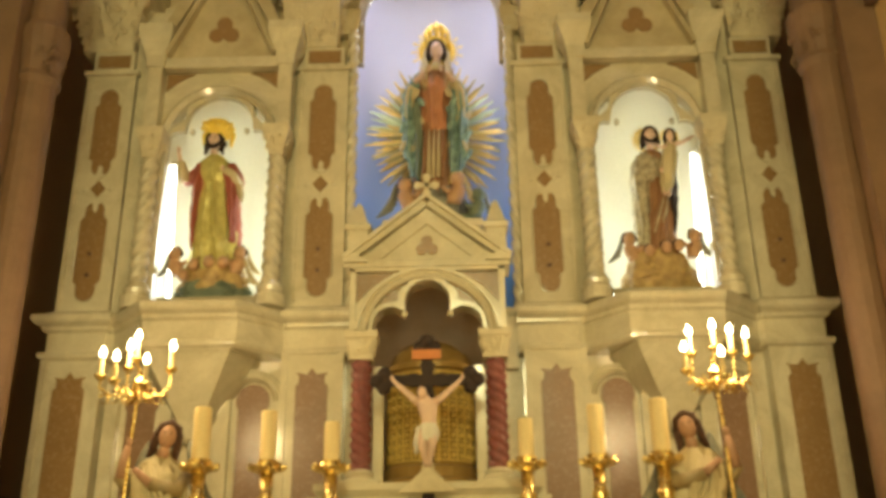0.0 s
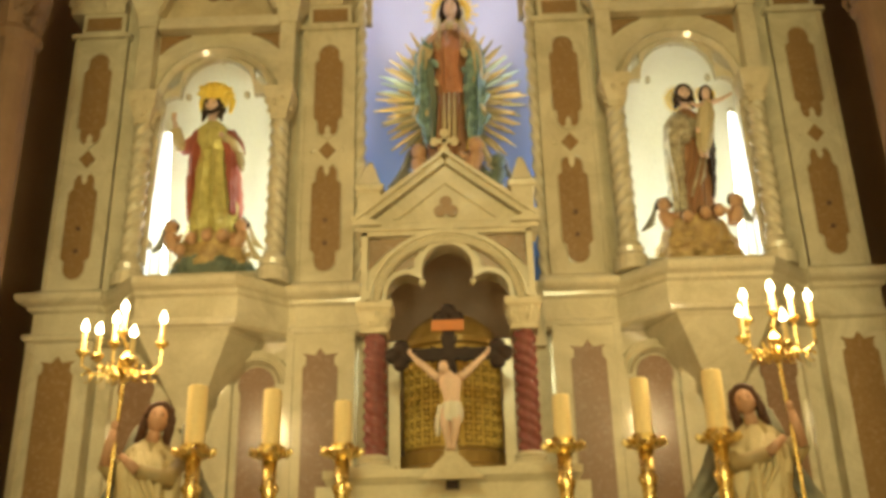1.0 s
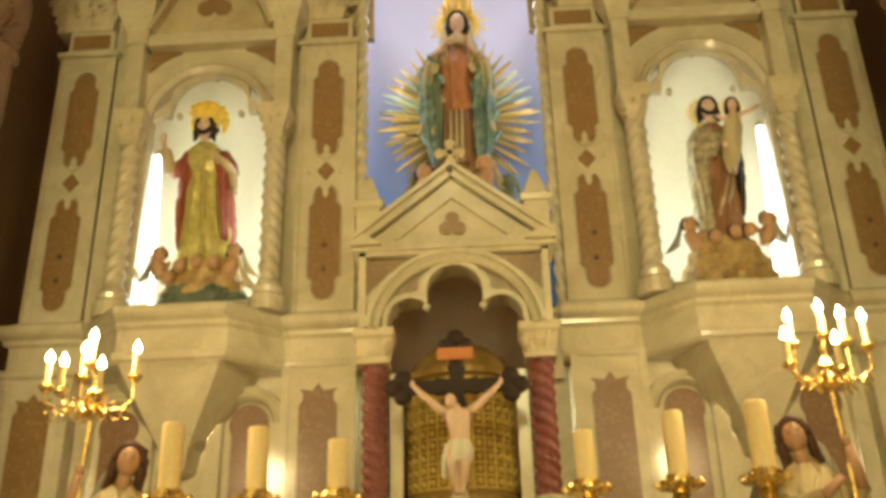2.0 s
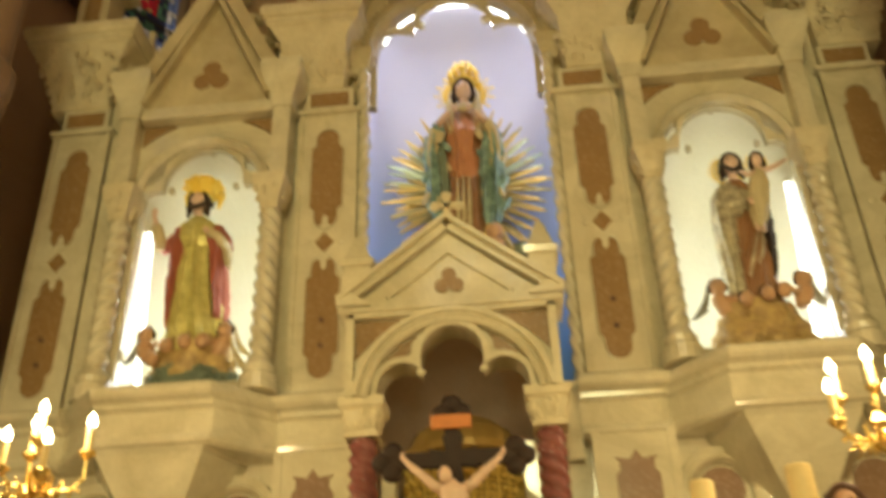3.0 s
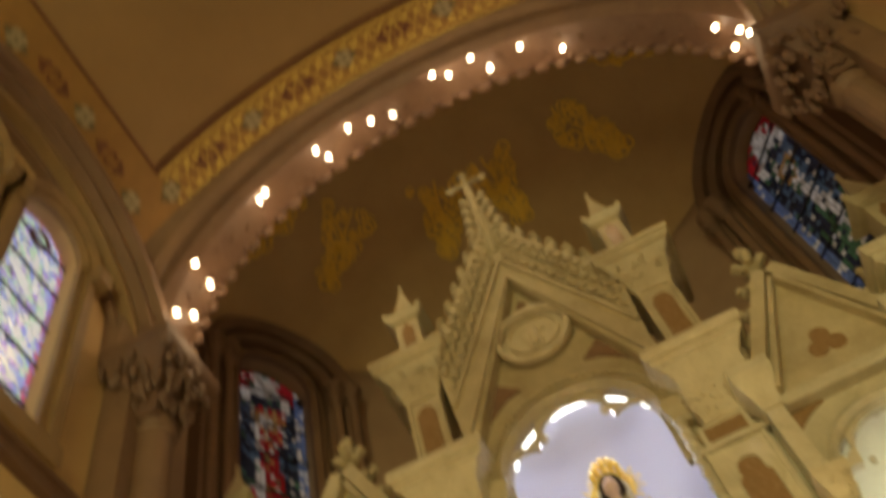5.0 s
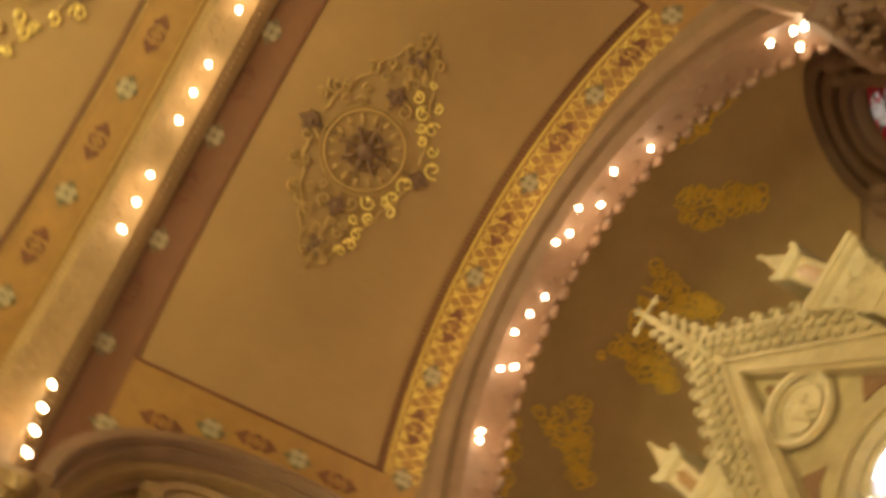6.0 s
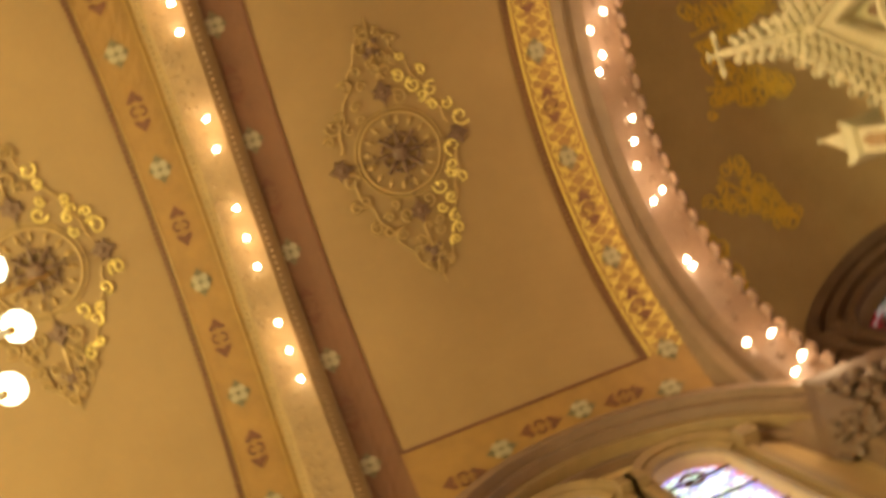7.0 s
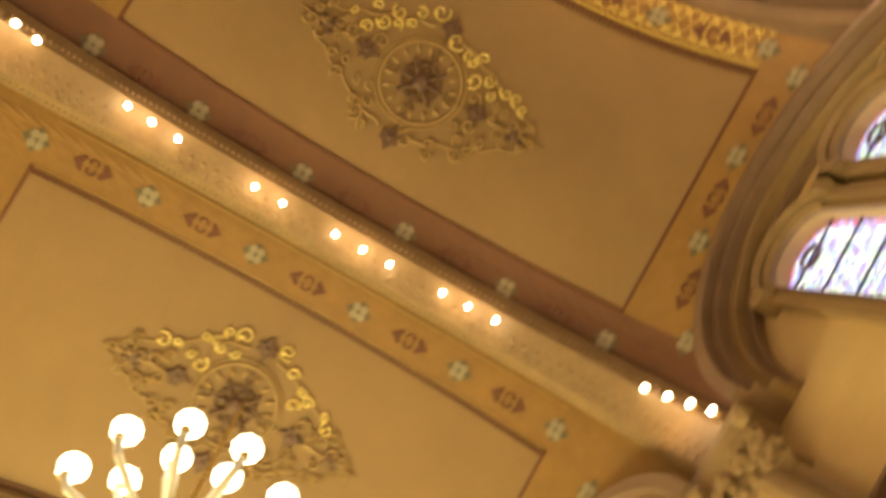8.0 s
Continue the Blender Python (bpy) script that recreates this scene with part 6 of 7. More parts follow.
# pale gilt mantle falling on one side, and drawn across
drape(bm, [(3.93, 0.035, 0.05, 1.325, SY - 0.03), (4.08, 0.045, 0.075, 1.325, SY - 0.03), (4.26, 0.05, 0.085, 1.325, SY - 0.03), (4.42, 0.062, 0.09, 1.335, SY - 0.03), (4.54, 0.06, 0.08, 1.35, SY - 0.02), (4.62, 0.035, 0.05, 1.375, SY)], 7, 0.2, 1, 0.3, 56, 1.1)
drape(bm, [(4.06, 0.014, 0.04, 1.515, SY - 0.02), (4.2, 0.026, 0.06, 1.525, SY - 0.02), (4.36, 0.03, 0.07, 1.535, SY - 0.02), (4.5, 0.035, 0.065, 1.53, SY - 0.01), (4.57, 0.02, 0.04, 1.51, SY)], 5, 0.18, 3, 0.3, 40, 2.2)
drape(bm, [(4.40, 0.06, 0.05, 1.375, SY - 0.07), (4.48, 0.085, 0.06, 1.385, SY - 0.06), (4.56, 0.075, 0.055, 1.39, SY - 0.045), (4.62, 0.03, 0.03, 1.4, SY - 0.02)], 6, 0.14, 1, 0.8, 44, 0.2)
for k in range(4):
    tube(bm, [(1.36 + 0.02 * k, SY - 0.1, 4.02 + 0.02 * k), (1.40 + 0.02 * k, SY - 0.115, 4.16), (1.46 + 0.012 * k, SY - 0.11, 4.3 + 0.01 * k)], [0.008, 0.011, 0.006], 6, 1 if k % 2 else 0)
tube(bm, [(1.335, SY, 4.54), (1.33, SY - 0.08, 4.45), (1.43, SY - 0.13, 4.44)], [0.045, 0.042, 0.03], 10, 1)
fingers(bm, 1.455, SY - 0.14, 4.445, 0.018, 0.5, 2)
head(bm, 1.427, SY - 0.02, 4.745, 0.054, 2, 3, True)
halo(bm, 1.425, SY + 0.05, 4.76, 0.082, 5, 28)
# the child leans back on the arm and stretches one hand out
drape(bm, [(4.30, 0.022, 0.02, 1.475, SY - 0.12), (4.36, 0.04, 0.035, 1.485, SY - 0.12), (4.46, 0.05, 0.04, 1.50, SY - 0.115), (4.56, 0.05, 0.038, 1.52, SY - 0.11), (4.63, 0.04, 0.032, 1.53, SY - 0.1), (4.66, 0.016, 0.016, 1.535, SY - 0.1)], 6, 0.14, 6, 0.5, 40, 0.3, 0.006)
for x, z in ((1.468, 4.285), (1.495, 4.275)):
    tube(bm, [(x, SY - 0.12, z + 0.06), (x - 0.004, SY - 0.125, z), (x - 0.008, SY - 0.14, z - 0.01)], [0.014, 0.011, 0.008], 6, 2)
head(bm, 1.536, SY - 0.11, 4.705, 0.036, 2, 3)
halo(bm, 1.548, SY - 0.06, 4.725, 0.052, 5, 18)
tube(bm, [(1.56, SY - 0.11, 4.64), (1.62, SY - 0.12, 4.655), (1.67, SY - 0.12, 4.685)], [0.018, 0.014, 0.009], 8, 2)
fingers(bm, 1.682, SY - 0.12, 4.69, 0.011, 0.4, 2)
tube(bm, [(1.51, SY - 0.12, 4.63), (1.47, SY - 0.13, 4.61), (1.44, SY - 0.12, 4.64)], [0.016, 0.013, 0.009], 8, 2)
putto(bm, 1.225, SY - 0.06, 4.01, 0.042, -1, 8, 3, 7)
putto(bm, 1.635, SY - 0.06, 4.025, 0.042, 1, 8, 3, 7)
for x, z in ((1.33, 3.90), (1.43, 3.92), (1.51, 3.93)):
    ball(bm, (x, SY - 0.15, z), 0.036, 0.95, 0.9, 1.1, 8, 2)
    ball(bm, (x, SY - 0.135, z + 0.016), 0.036, 1.02, 0.9, 0.9, 3, 2)
tagged(part("statue", bm, [BROWNROBE, GREYROBE, SKIN, HAIR, CLOUD, DOMEGILT, CREAMROBE, WINGS, CHERUB, ROCK], smooth=True), "painted bearded figure in brown holding a child, in a niche", "statue")

# crowned figure in terracotta and teal before a burst of gilt rays
SX, SY = 0.02, 0.32
bm = bmesh.new()
heap(bm, 0.03, SY, 4.19, 4.5, 0.26, 0.16, 4, 7, 5)
drape(bm, [(4.4, 0.12, 0.1, 0.0, SY), (4.58, 0.125, 0.105, 0.0, SY), (4.8, 0.115, 0.1, 0.005, SY), (5.0, 0.1, 0.088, 0.01, SY), (5.12, 0.088, 0.08, 0.015, SY), (5.24, 0.105, 0.085, 0.02, SY), (5.36, 0.118, 0.075, 0.025, SY), (5.44, 0.075, 0.055, 0.03, SY), (5.49, 0.04, 0.04, 0.032, SY)], 9, 0.18, 11, 0.25)
# tunic that ends at the knee in cream-edged folds
drape(bm, [(4.93, 0.105, 0.09, 0.005, SY - 0.015), (5.0, 0.11, 0.095, 0.008, SY - 0.015), (5.12, 0.092, 0.088, 0.015, SY - 0.012), (5.26, 0.105, 0.088, 0.02, SY - 0.012), (5.38, 0.09, 0.065, 0.028, SY)], 8, 0.17, 0, 0.25, 64, 0.6)
for k in range(5):
    x = -0.06 + 0.032 * k
    tube(bm, [(x, SY - 0.115 - 0.006 * (k % 2), 4.56), (x + 0.004, SY - 0.12, 4.72), (x + 0.008, SY - 0.108, 4.92)], [0.014, 0.012, 0.007], 6, 8 if k in (1, 2, 3) else 11)
for s in (-1, 1):
    # mantle: hangs from the arms in cascades
    x0 = 0.02 + s * 0.155
    drape(bm, [(4.6, 0.02, 0.05, x0 - s * 0.01, SY - 0.02), (4.72, 0.036, 0.075, x0 + s * 0.005, SY - 0.02), (4.9, 0.044, 0.09, x0 + s * 0.02, SY - 0.025), (5.08, 0.05, 0.095, x0 + s * 0.025, SY - 0.03), (5.22, 0.052, 0.09, x0 + s * 0.015, SY - 0.03), (5.34, 0.046, 0.07, x0 - s * 0.02, SY - 0.015), (5.42, 0.03, 0.05, x0 - s * 0.07, SY)], 6, 0.22, 1, 0.35 * s, 56, 0.5 + s)
    drape(bm, [(4.56, 0.014, 0.03, x0 - s * 0.035, SY - 0.08), (4.7, 0.022, 0.04, x0 - s * 0.04, SY - 0.085), (4.86, 0.026, 0.042, x0 - s * 0.04, SY - 0.09), (5.02, 0.03, 0.045, x0 - s * 0.035, SY - 0.095), (5.14, 0.02, 0.035, x0 - s * 0.03, SY - 0.09)], 4, 0.26, 1 if s > 0 else 4, -0.5 * s, 40, 1.7 + s)
    drape(bm, [(5.0, 0.014, 0.03, x0 + s * 0.03, SY - 0.07), (5.1, 0.03, 0.045, x0 + s * 0.03, SY - 0.08), (5.22, 0.038, 0.05, x0 + s * 0.02, SY - 0.08), (5.31, 0.03, 0.04, x0 - s * 0.01, SY - 0.07)], 4, 0.2, 8, 0.3, 36, 2.2 + s)
    # zigzag falls of its edge, with the pale lining turned out
    for k in range(9):
        z = 5.2 - 0.066 * k
        out = 0.016 * (1 if k % 2 else -1)
        m = Matrix.Rotation(s * (0.55 if k % 2 else -0.4), 4, "Y")
        ball(bm, (x0 - s * (0.045 - 0.002 * k) + out, SY - 0.125 + 0.006 * k, z), 0.036, 0.62, 0.4, 1.15, 1 if k % 3 else 8, 2, m)
        if k < 6:
            ball(bm, (x0 + s * 0.055 + out * 0.8, SY - 0.07, 5.12 - 0.075 * k), 0.04, 0.45, 0.6, 1.2, 8 if k % 3 == 1 else 1, 2, m)
    # sleeve, forearm and hand towards the breast
    tube(bm, [(0.02 + s * 0.1, SY, 5.39), (0.02 + s * 0.165, SY - 0.04, 5.28), (0.02 + s * 0.14, SY - 0.11, 5.29)], [0.046, 0.044, 0.034], 10, 1 if s < 0 else 8)
    tube(bm, [(0.02 + s * 0.14, SY - 0.115, 5.295), (0.02 + s * 0.07, SY - 0.145, 5.36)], [0.022, 0.016], 8, 2)
    fingers(bm, 0.025 + s * 0.04, SY - 0.15, 5.375, 0.02, 0.8, 2)
    # white veil beside the face
    tube(bm, [(0.034 + s * 0.03, SY + 0.01, 5.69), (0.034 + s * 0.072, SY + 0.005, 5.62), (0.03 + s * 0.078, SY - 0.02, 5.5), (0.03 + s * 0.085, SY - 0.05, 5.38), (0.03 + s * 0.07, SY - 0.075, 5.28)], [0.018, 0.02, 0.026, 0.026, 0.01], 8, 8)
    for k in range(3):
        tube(bm, [(0.03 + s * (0.07 + 0.016 * k), SY - 0.03, 5.47), (0.03 + s * (0.085 + 0.014 * k), SY - 0.07, 5.36), (0.03 + s * (0.06 + 0.02 * k), SY - 0.09, 5.24)], [0.007, 0.01, 0.004], 6, 8 if k % 2 else 10)
ball(bm, (0.03, SY - 0.07, 5.45), 0.04, 1.2, 0.6, 0.8, 8, 2)
head(bm, 0.034, SY - 0.03, 5.60, 0.062, 2, 3)
# crown: band, leaves and closed arches; a broad chased halo behind
lathe(bm, 0.036, SY, [(5.665, 0.056), (5.675, 0.066), (5.70, 0.07), (5.705, 0.064), (5.72, 0.05), (5.735, 0.01)], 24, 6)
for i in range(10):
    a = 2 * math.pi * (i + 0.5) / 10
    c, s = math.cos(a), math.sin(a)
    tube(bm, [(0.036 + 0.068 * c, SY + 0.068 * s, 5.69), (0.036 + 0.085 * c, SY + 0.085 * s, 5.74), (0.036 + 0.08 * c, SY + 0.08 * s, 5.785)], [0.012, 0.018, 0.006], 6, 6)
    tube(bm, [(0.036 + 0.08 * c, SY + 0.08 * s, 5.75), (0.036 + 0.06 * c, SY + 0.06 * s, 5.81), (0.036, SY, 5.825)], [0.008, 0.008, 0.006], 5, 6)
    ball(bm, (0.036 + 0.085 * c, SY + 0.085 * s, 5.755), 0.013, 1, 1, 1, 3)
ball(bm, (0.036, SY, 5.845), 0.02, 1, 1, 1.2, 6)
ring_sweep(bm, [(0.07, SY + 0.07), (0.08, SY + 0.055), (0.10, SY + 0.06), (0.118, SY + 0.05), (0.13, SY + 0.06), (0.13, SY + 0.075), (0.07, SY + 0.08)], (0.036, 5.655), 0, 360, 48, mi=6)
for i in range(30):
    a = 2 * math.pi * i / 30
    c, s = math.cos(a), math.sin(a)
    ball(bm, (0.036 + 0.106 * c, SY + 0.052, 5.655 + 0.106 * s), 0.013, 1.2, 0.6, 1.2, 6)
    k = 0.178 if i % 2 else 0.16
    tube(bm, [(0.036 + 0.128 * c, SY + 0.065, 5.655 + 0.128 * s), (0.036 + k * c, SY + 0.065, 5.655 + k * s)], [0.009, 0.004], 5, 6)
    if i % 2:
        ball(bm, (0.036 + k * c, SY + 0.065, 5.655 + k * s), 0.011, 1, 0.6, 1, 6)
putto(bm, -0.185, SY - 0.12, 4.50, 0.05, -1, 10, 3, 7)
putto(bm, 0.165, SY - 0.13, 4.53, 0.05, 1, 10, 9, 8)
putto(bm, 0.30, SY - 0.07, 4.44, 0.046, 1, 4, 7, 7)
feathers(bm, -0.25, SY - 0.1, 4.42, 0.17, -1, 7, 6)
tagged(part("statue", bm, [ORANGEROBE, TEALROBE, SKIN, HAIR, CLOUD, DOMEGILT, DOMEGILT, WINGS, CREAMROBE, GILT, CHERUB, BROWNROBE], smooth=True), "painted crowned figure in terracotta robe and teal mantle", "statue")
burst = thing("sunburst", "burst of gilt wooden rays behind a statue", "sunburst")
for i in range(168):
    a = 2 * math.pi * (i + random.uniform(-0.3, 0.3)) / 168
    l = (1.0, 0.74, 0.92, 0.66, 0.97, 0.8, 0.86)[i % 7] * random.uniform(0.92, 1.05)
    c, s = math.cos(a), math.sin(a)
    y = 0.40 + 0.022 * (i % 4)
    p0, p1 = Vector((0.02 + 0.12 * c, 0.46, 5.0 + 0.17 * s)), Vector((0.02 + 0.50 * l * c, y, 5.0 + 0.57 * l * s))
    mid = p0.lerp(p1, 0.72)
    tilt = random.uniform(-0.5, 0.5)
    n, back = Vector((-s * math.cos(tilt), math.sin(tilt), c * math.cos(tilt))), Vector((0, 0.016, 0))
    bm = bmesh.new()
    loft(bm, [[q - n * w, q - Vector((0, w * 0.5, 0)), q + n * w, q + n * w * 0.6 + back, q - n * w * 0.6 + back] for q, w in ((p0, 0.008), (mid, 0.0165), (p1, 0.003))])
    ray = math.degrees(a) % 360
    # two fans of rays coloured as if they reflect the niche tubes
    pale = 10 < ray < 38 or 145 < ray < 172
    part("ray", bm, (SHEENRAY if i % 5 else GILTRAY) if pale and i % 3 else (OLDRAY if i % 4 == 1 else GILTRAY), burst)


# carved figure of the crucifix
bm = bmesh.new()
YB = CY - 0.055
loft(bm, [[(0.002 + x + a * math.cos(k * math.pi / 7), YB + b * math.sin(k * math.pi / 7), z) for k in range(14)] for z, a, b, x in
          ((2.60, 0.036, 0.028, 0.006), (2.64, 0.033, 0.027, 0.006), (2.67, 0.037, 0.03, 0.004), (2.71, 0.046, 0.034, 0.0), (2.735, 0.044, 0.03, -0.002), (2.75, 0.02, 0.018, -0.006), (2.765, 0.013, 0.013, -0.01))])
ball(bm, (-0.022, YB - 0.018, 2.772), 0.024, 0.9, 1, 1.2, 0, 2)
ball(bm, (-0.02, YB - 0.006, 2.78), 0.027, 1, 1, 1.15, 1, 2)
curls(bm, -0.02, YB - 0.006, 2.775, 0.026, 9, 1)
for s in (-1, 1):
    tube(bm, [(s * 0.036, YB + 0.005, 2.732), (s * 0.065, YB + 0.01, 2.752), (s * 0.105, YB + 0.02, 2.792), (s * 0.135, YB + 0.026, 2.818), (s * 0.158, YB + 0.03, 2.845)], [0.019, 0.017, 0.014, 0.012, 0.008], 8)
    ball(bm, (s * 0.162, YB + 0.03, 2.853), 0.012, 0.8, 0.7, 1.3)
    tube(bm, [(s * 0.018, YB, 2.60), (s * 0.021, YB - 0.022, 2.545), (s * 0.014, YB - 0.012, 2.50), (s * 0.009, YB + 0.004, 2.462), (s * 0.009, YB - 0.014, 2.447)], [0.024, 0.021, 0.017, 0.012, 0.009], 8)
drape(bm, [(2.552, 0.044, 0.036, 0.002, YB - 0.004), (2.59, 0.046, 0.036, 0.004, YB - 0.002), (2.632, 0.037, 0.031, 0.006, YB)], 6, 0.1, 2, 0.6, 36, 0.4, 0.004, 4)
drape(bm, [(2.50, 0.008, 0.012, -0.05, YB), (2.55, 0.014, 0.018, -0.048, YB), (2.62, 0.012, 0.014, -0.036, YB)], 4, 0.15, 2, 0.4, 20, 0.2, 0.004, 4)
tagged(part("statue", bm, [SKIN, HAIR, LINEN], smooth=True), "painted carved figure fixed to a crucifix", "statue")


# ---- angels with candelabra ----


def angel(s, flames):
    """A carved figure that holds up a candelabrum; flames: where its bulbs stand from the hub."""
    bm = bmesh.new()
    x, y = s * 1.16, -1.33
    drape(bm, [(1.72, 0.17, 0.15, x, y), (1.95, 0.15, 0.13, x, y), (2.15, 0.125, 0.105, x, y), (2.26, 0.11, 0.095, x, y), (2.36, 0.118, 0.09, x, y), (2.43, 0.11, 0.075, x, y), (2.48, 0.06, 0.05, x, y), (2.52, 0.03, 0.03, x, y)], 10, 0.16, 0, 0.3)
    # over-garment gathered at the neck and drawn across the breast
    drape(bm, [(2.16, 0.08, 0.07, x - s * 0.03, y - 0.05), (2.28, 0.11, 0.09, x - s * 0.02, y - 0.035), (2.40, 0.12, 0.085, x - s * 0.01, y - 0.02), (2.455, 0.085, 0.065, x, y - 0.01), (2.49, 0.045, 0.045, x, y)], 8, 0.18, 4, 0.7, 56, 0.8)
    for k in range(4):
        tube(bm, [(x - s * 0.09 + s * 0.02 * k, y - 0.09, 2.20), (x - s * 0.05 + s * 0.025 * k, y - 0.125, 2.31), (x + s * 0.01 + s * 0.012 * k, y - 0.085, 2.44)], [0.006, 0.011, 0.005], 6, 4)
    # head inclined, with long dark waves
    hx, hz = x - s * 0.008, 2.578
    before = len(bm.verts)
    head(bm, hx, y - 0.04, hz, 0.05, 1, 2)
    curls(bm, hx, y - 0.02, hz, 0.054, 15, 2)
    for d in (-1, 1):
        tube(bm, [(hx + d * 0.04, y - 0.02, hz + 0.02), (hx + d * 0.05, y - 0.015, hz - 0.03), (hx + d * 0.047, y - 0.02, hz - 0.07), (hx + d * 0.06, y - 0.03, hz - 0.105)], [0.014, 0.018, 0.02, 0.009], 8, 2)
    bm.verts.ensure_lookup_table()
    pivot = Vector((hx, y, 2.5))
    bmesh.ops.transform(bm, verts=bm.verts[before:], matrix=Matrix.Translation(pivot) @ Matrix.Rotation(-s * 0.2, 4, "Y") @ Matrix.Rotation(-s * 0.25, 4, "Z") @ Matrix.Translation(-pivot))
    # bent arm that lifts the pole, the other across the breast
    tube(bm, [(x + s * 0.1, y, 2.42), (x + s * 0.15, y - 0.01, 2.36), (x + s * 0.155, y - 0.04, 2.40)], [0.042, 0.04, 0.032], 10, 0)
    tube(bm, [(x + s * 0.155, y - 0.04, 2.40), (x + s * 0.14, y - 0.06, 2.47), (x + s * 0.125, y - 0.07, 2.53)], [0.026, 0.022, 0.015], 8, 1)
    fingers(bm, x + s * 0.122, y - 0.075, 2.545, 0.018, 0.3, 1)
    tube(bm, [(x - s * 0.1, y, 2.40), (x - s * 0.1, y - 0.08, 2.33), (x + s * 0.0, y - 0.13, 2.36)], [0.042, 0.038, 0.028], 10, 0)
    tube(bm, [(x + s * 0.0, y - 0.13, 2.36), (x + s * 0.07, y - 0.125, 2.42)], [0.02, 0.014], 8, 1)
    feathers(bm, x + s * 0.10, y + 0.1, 2.36, 0.34, s, 3, 7)
    feathers(bm, x - s * 0.10, y + 0.1, 2.36, 0.34, -s, 3, 7)
    tagged(part("statue", bm, [ANGELROBE, ANGELSKIN, BROWNHAIR, WINGS, CREAMROBE], smooth=True), "painted winged figure in a cream robe holding a candelabrum", "statue")
    cx, cy, hub = s * 1.27, -1.39, 2.785
    can = thing("candelabrum", "gilt brass candelabrum with lit flame bulbs held by a statue", "candelabrum", "altar candelabra")
    bm = bmesh.new()
    tube(bm, [(cx + s * 0.03, cy, 1.72), (cx + s * 0.012, cy, 2.5), (cx, cy, hub)], 0.008, 8)
    lathe(bm, cx + s * 0.03, cy, [(1.72, 0.05), (1.75, 0.05), (1.78, 0.015)], 10)
    part("pole", bm, GOLD, can)
    bm = bmesh.new()
    lathe(bm, cx, cy, [(hub - 0.07, 0.01), (hub - 0.045, 0.03), (hub - 0.02, 0.018), (hub + 0.02, 0.032), (hub + 0.05, 0.012), (hub + 0.09, 0.01)], 10)
    for i in range(12):
        a = 2 * math.pi * i / 12
        tube(bm, [(cx + 0.02 * math.cos(a), cy + 0.02 * math.sin(a), hub - 0.03), (cx + 0.05 * math.cos(a), cy + 0.05 * math.sin(a), hub - 0.045), (cx + 0.07 * math.cos(a), cy + 0.07 * math.sin(a), hub - 0.015 + 0.02 * (i % 2))], [0.008, 0.009, 0.004], 5)
    part("hub", bm, GOLD, can, "leafy brass hub")
    for dx, dy, dz in flames:
        ax, ay, zt = cx + dx, cy + dy, hub + dz - 0.05
        r = math.hypot(dx, dy)
        bm = bmesh.new()
        if r > 0.03:
            low = hub - 0.035
            tube(bm, [(cx, cy, hub + 0.02), (cx + 0.3 * dx, cy + 0.3 * dy, low), (cx + 0.7 * dx, cy + 0.7 * dy, low + 0.005), (ax, ay, low + 0.04), (ax, ay, zt - 0.06)], 0.006, 6)
            for f in (0.35, 0.6, 0.85):
                # a curled leaf under the arm
                tube(bm, [(cx + (f + 0.12 * math.cos(q)) * dx, cy + (f + 0.12 * math.cos(q)) * dy, low - 0.012 + 0.02 * math.sin(q)) for q in span(0.4, 5.2, 8)], [0.006 - 0.0004 * q for q in range(9)], 5)
        else:
            tube(bm, [(cx, cy, hub + 0.06), (ax, ay, zt - 0.06)], 0.007, 6)
        lathe(bm, ax, ay, [(zt - 0.08, 0.006), (zt - 0.068, 0.02), (zt - 0.058, 0.027), (zt - 0.052, 0.027), (zt - 0.046, 0.014)], 12)
        arm = part("arm", bm, GOLD, can)
        bm = bmesh.new()
        lathe(bm, ax, ay, [(zt - 0.05, 0.011), (zt + 0.03, 0.011)], 10)
        part("candle_sleeve", bm, WAX, arm, "ivory candle sleeve")
        bm = bmesh.new()
        lathe(bm, ax, ay, [(zt + 0.03, 0.007), (zt + 0.042, 0.014), (zt + 0.055, 0.013), (zt + 0.068, 0.006), (zt + 0.078, 0.002)], 10)
        part("flame_bulb", bm, FLAME, arm, "lit flame-shaped bulb", True)
    lamp("candelabrum_light", "POINT", (cx, cy - 0.02, hub + 0.24), 32, (1.0, 0.74, 0.36), 0.12)


angel(-1, [(-0.018, -0.02, 0.235), (-0.178, 0.0, 0.165), (0.13, 0.02, 0.195), (-0.078, 0.06, 0.215), (-0.078, -0.1, 0.12), (0.06, -0.11, 0.1)])
angel(1, [(-0.08, 0.06, 0.228), (0.01, -0.01, 0.235), (0.102, 0.05, 0.228), (0.155, 0.0, 0.195), (-0.13, -0.03, 0.13), (0.005, -0.12, 0.08)])

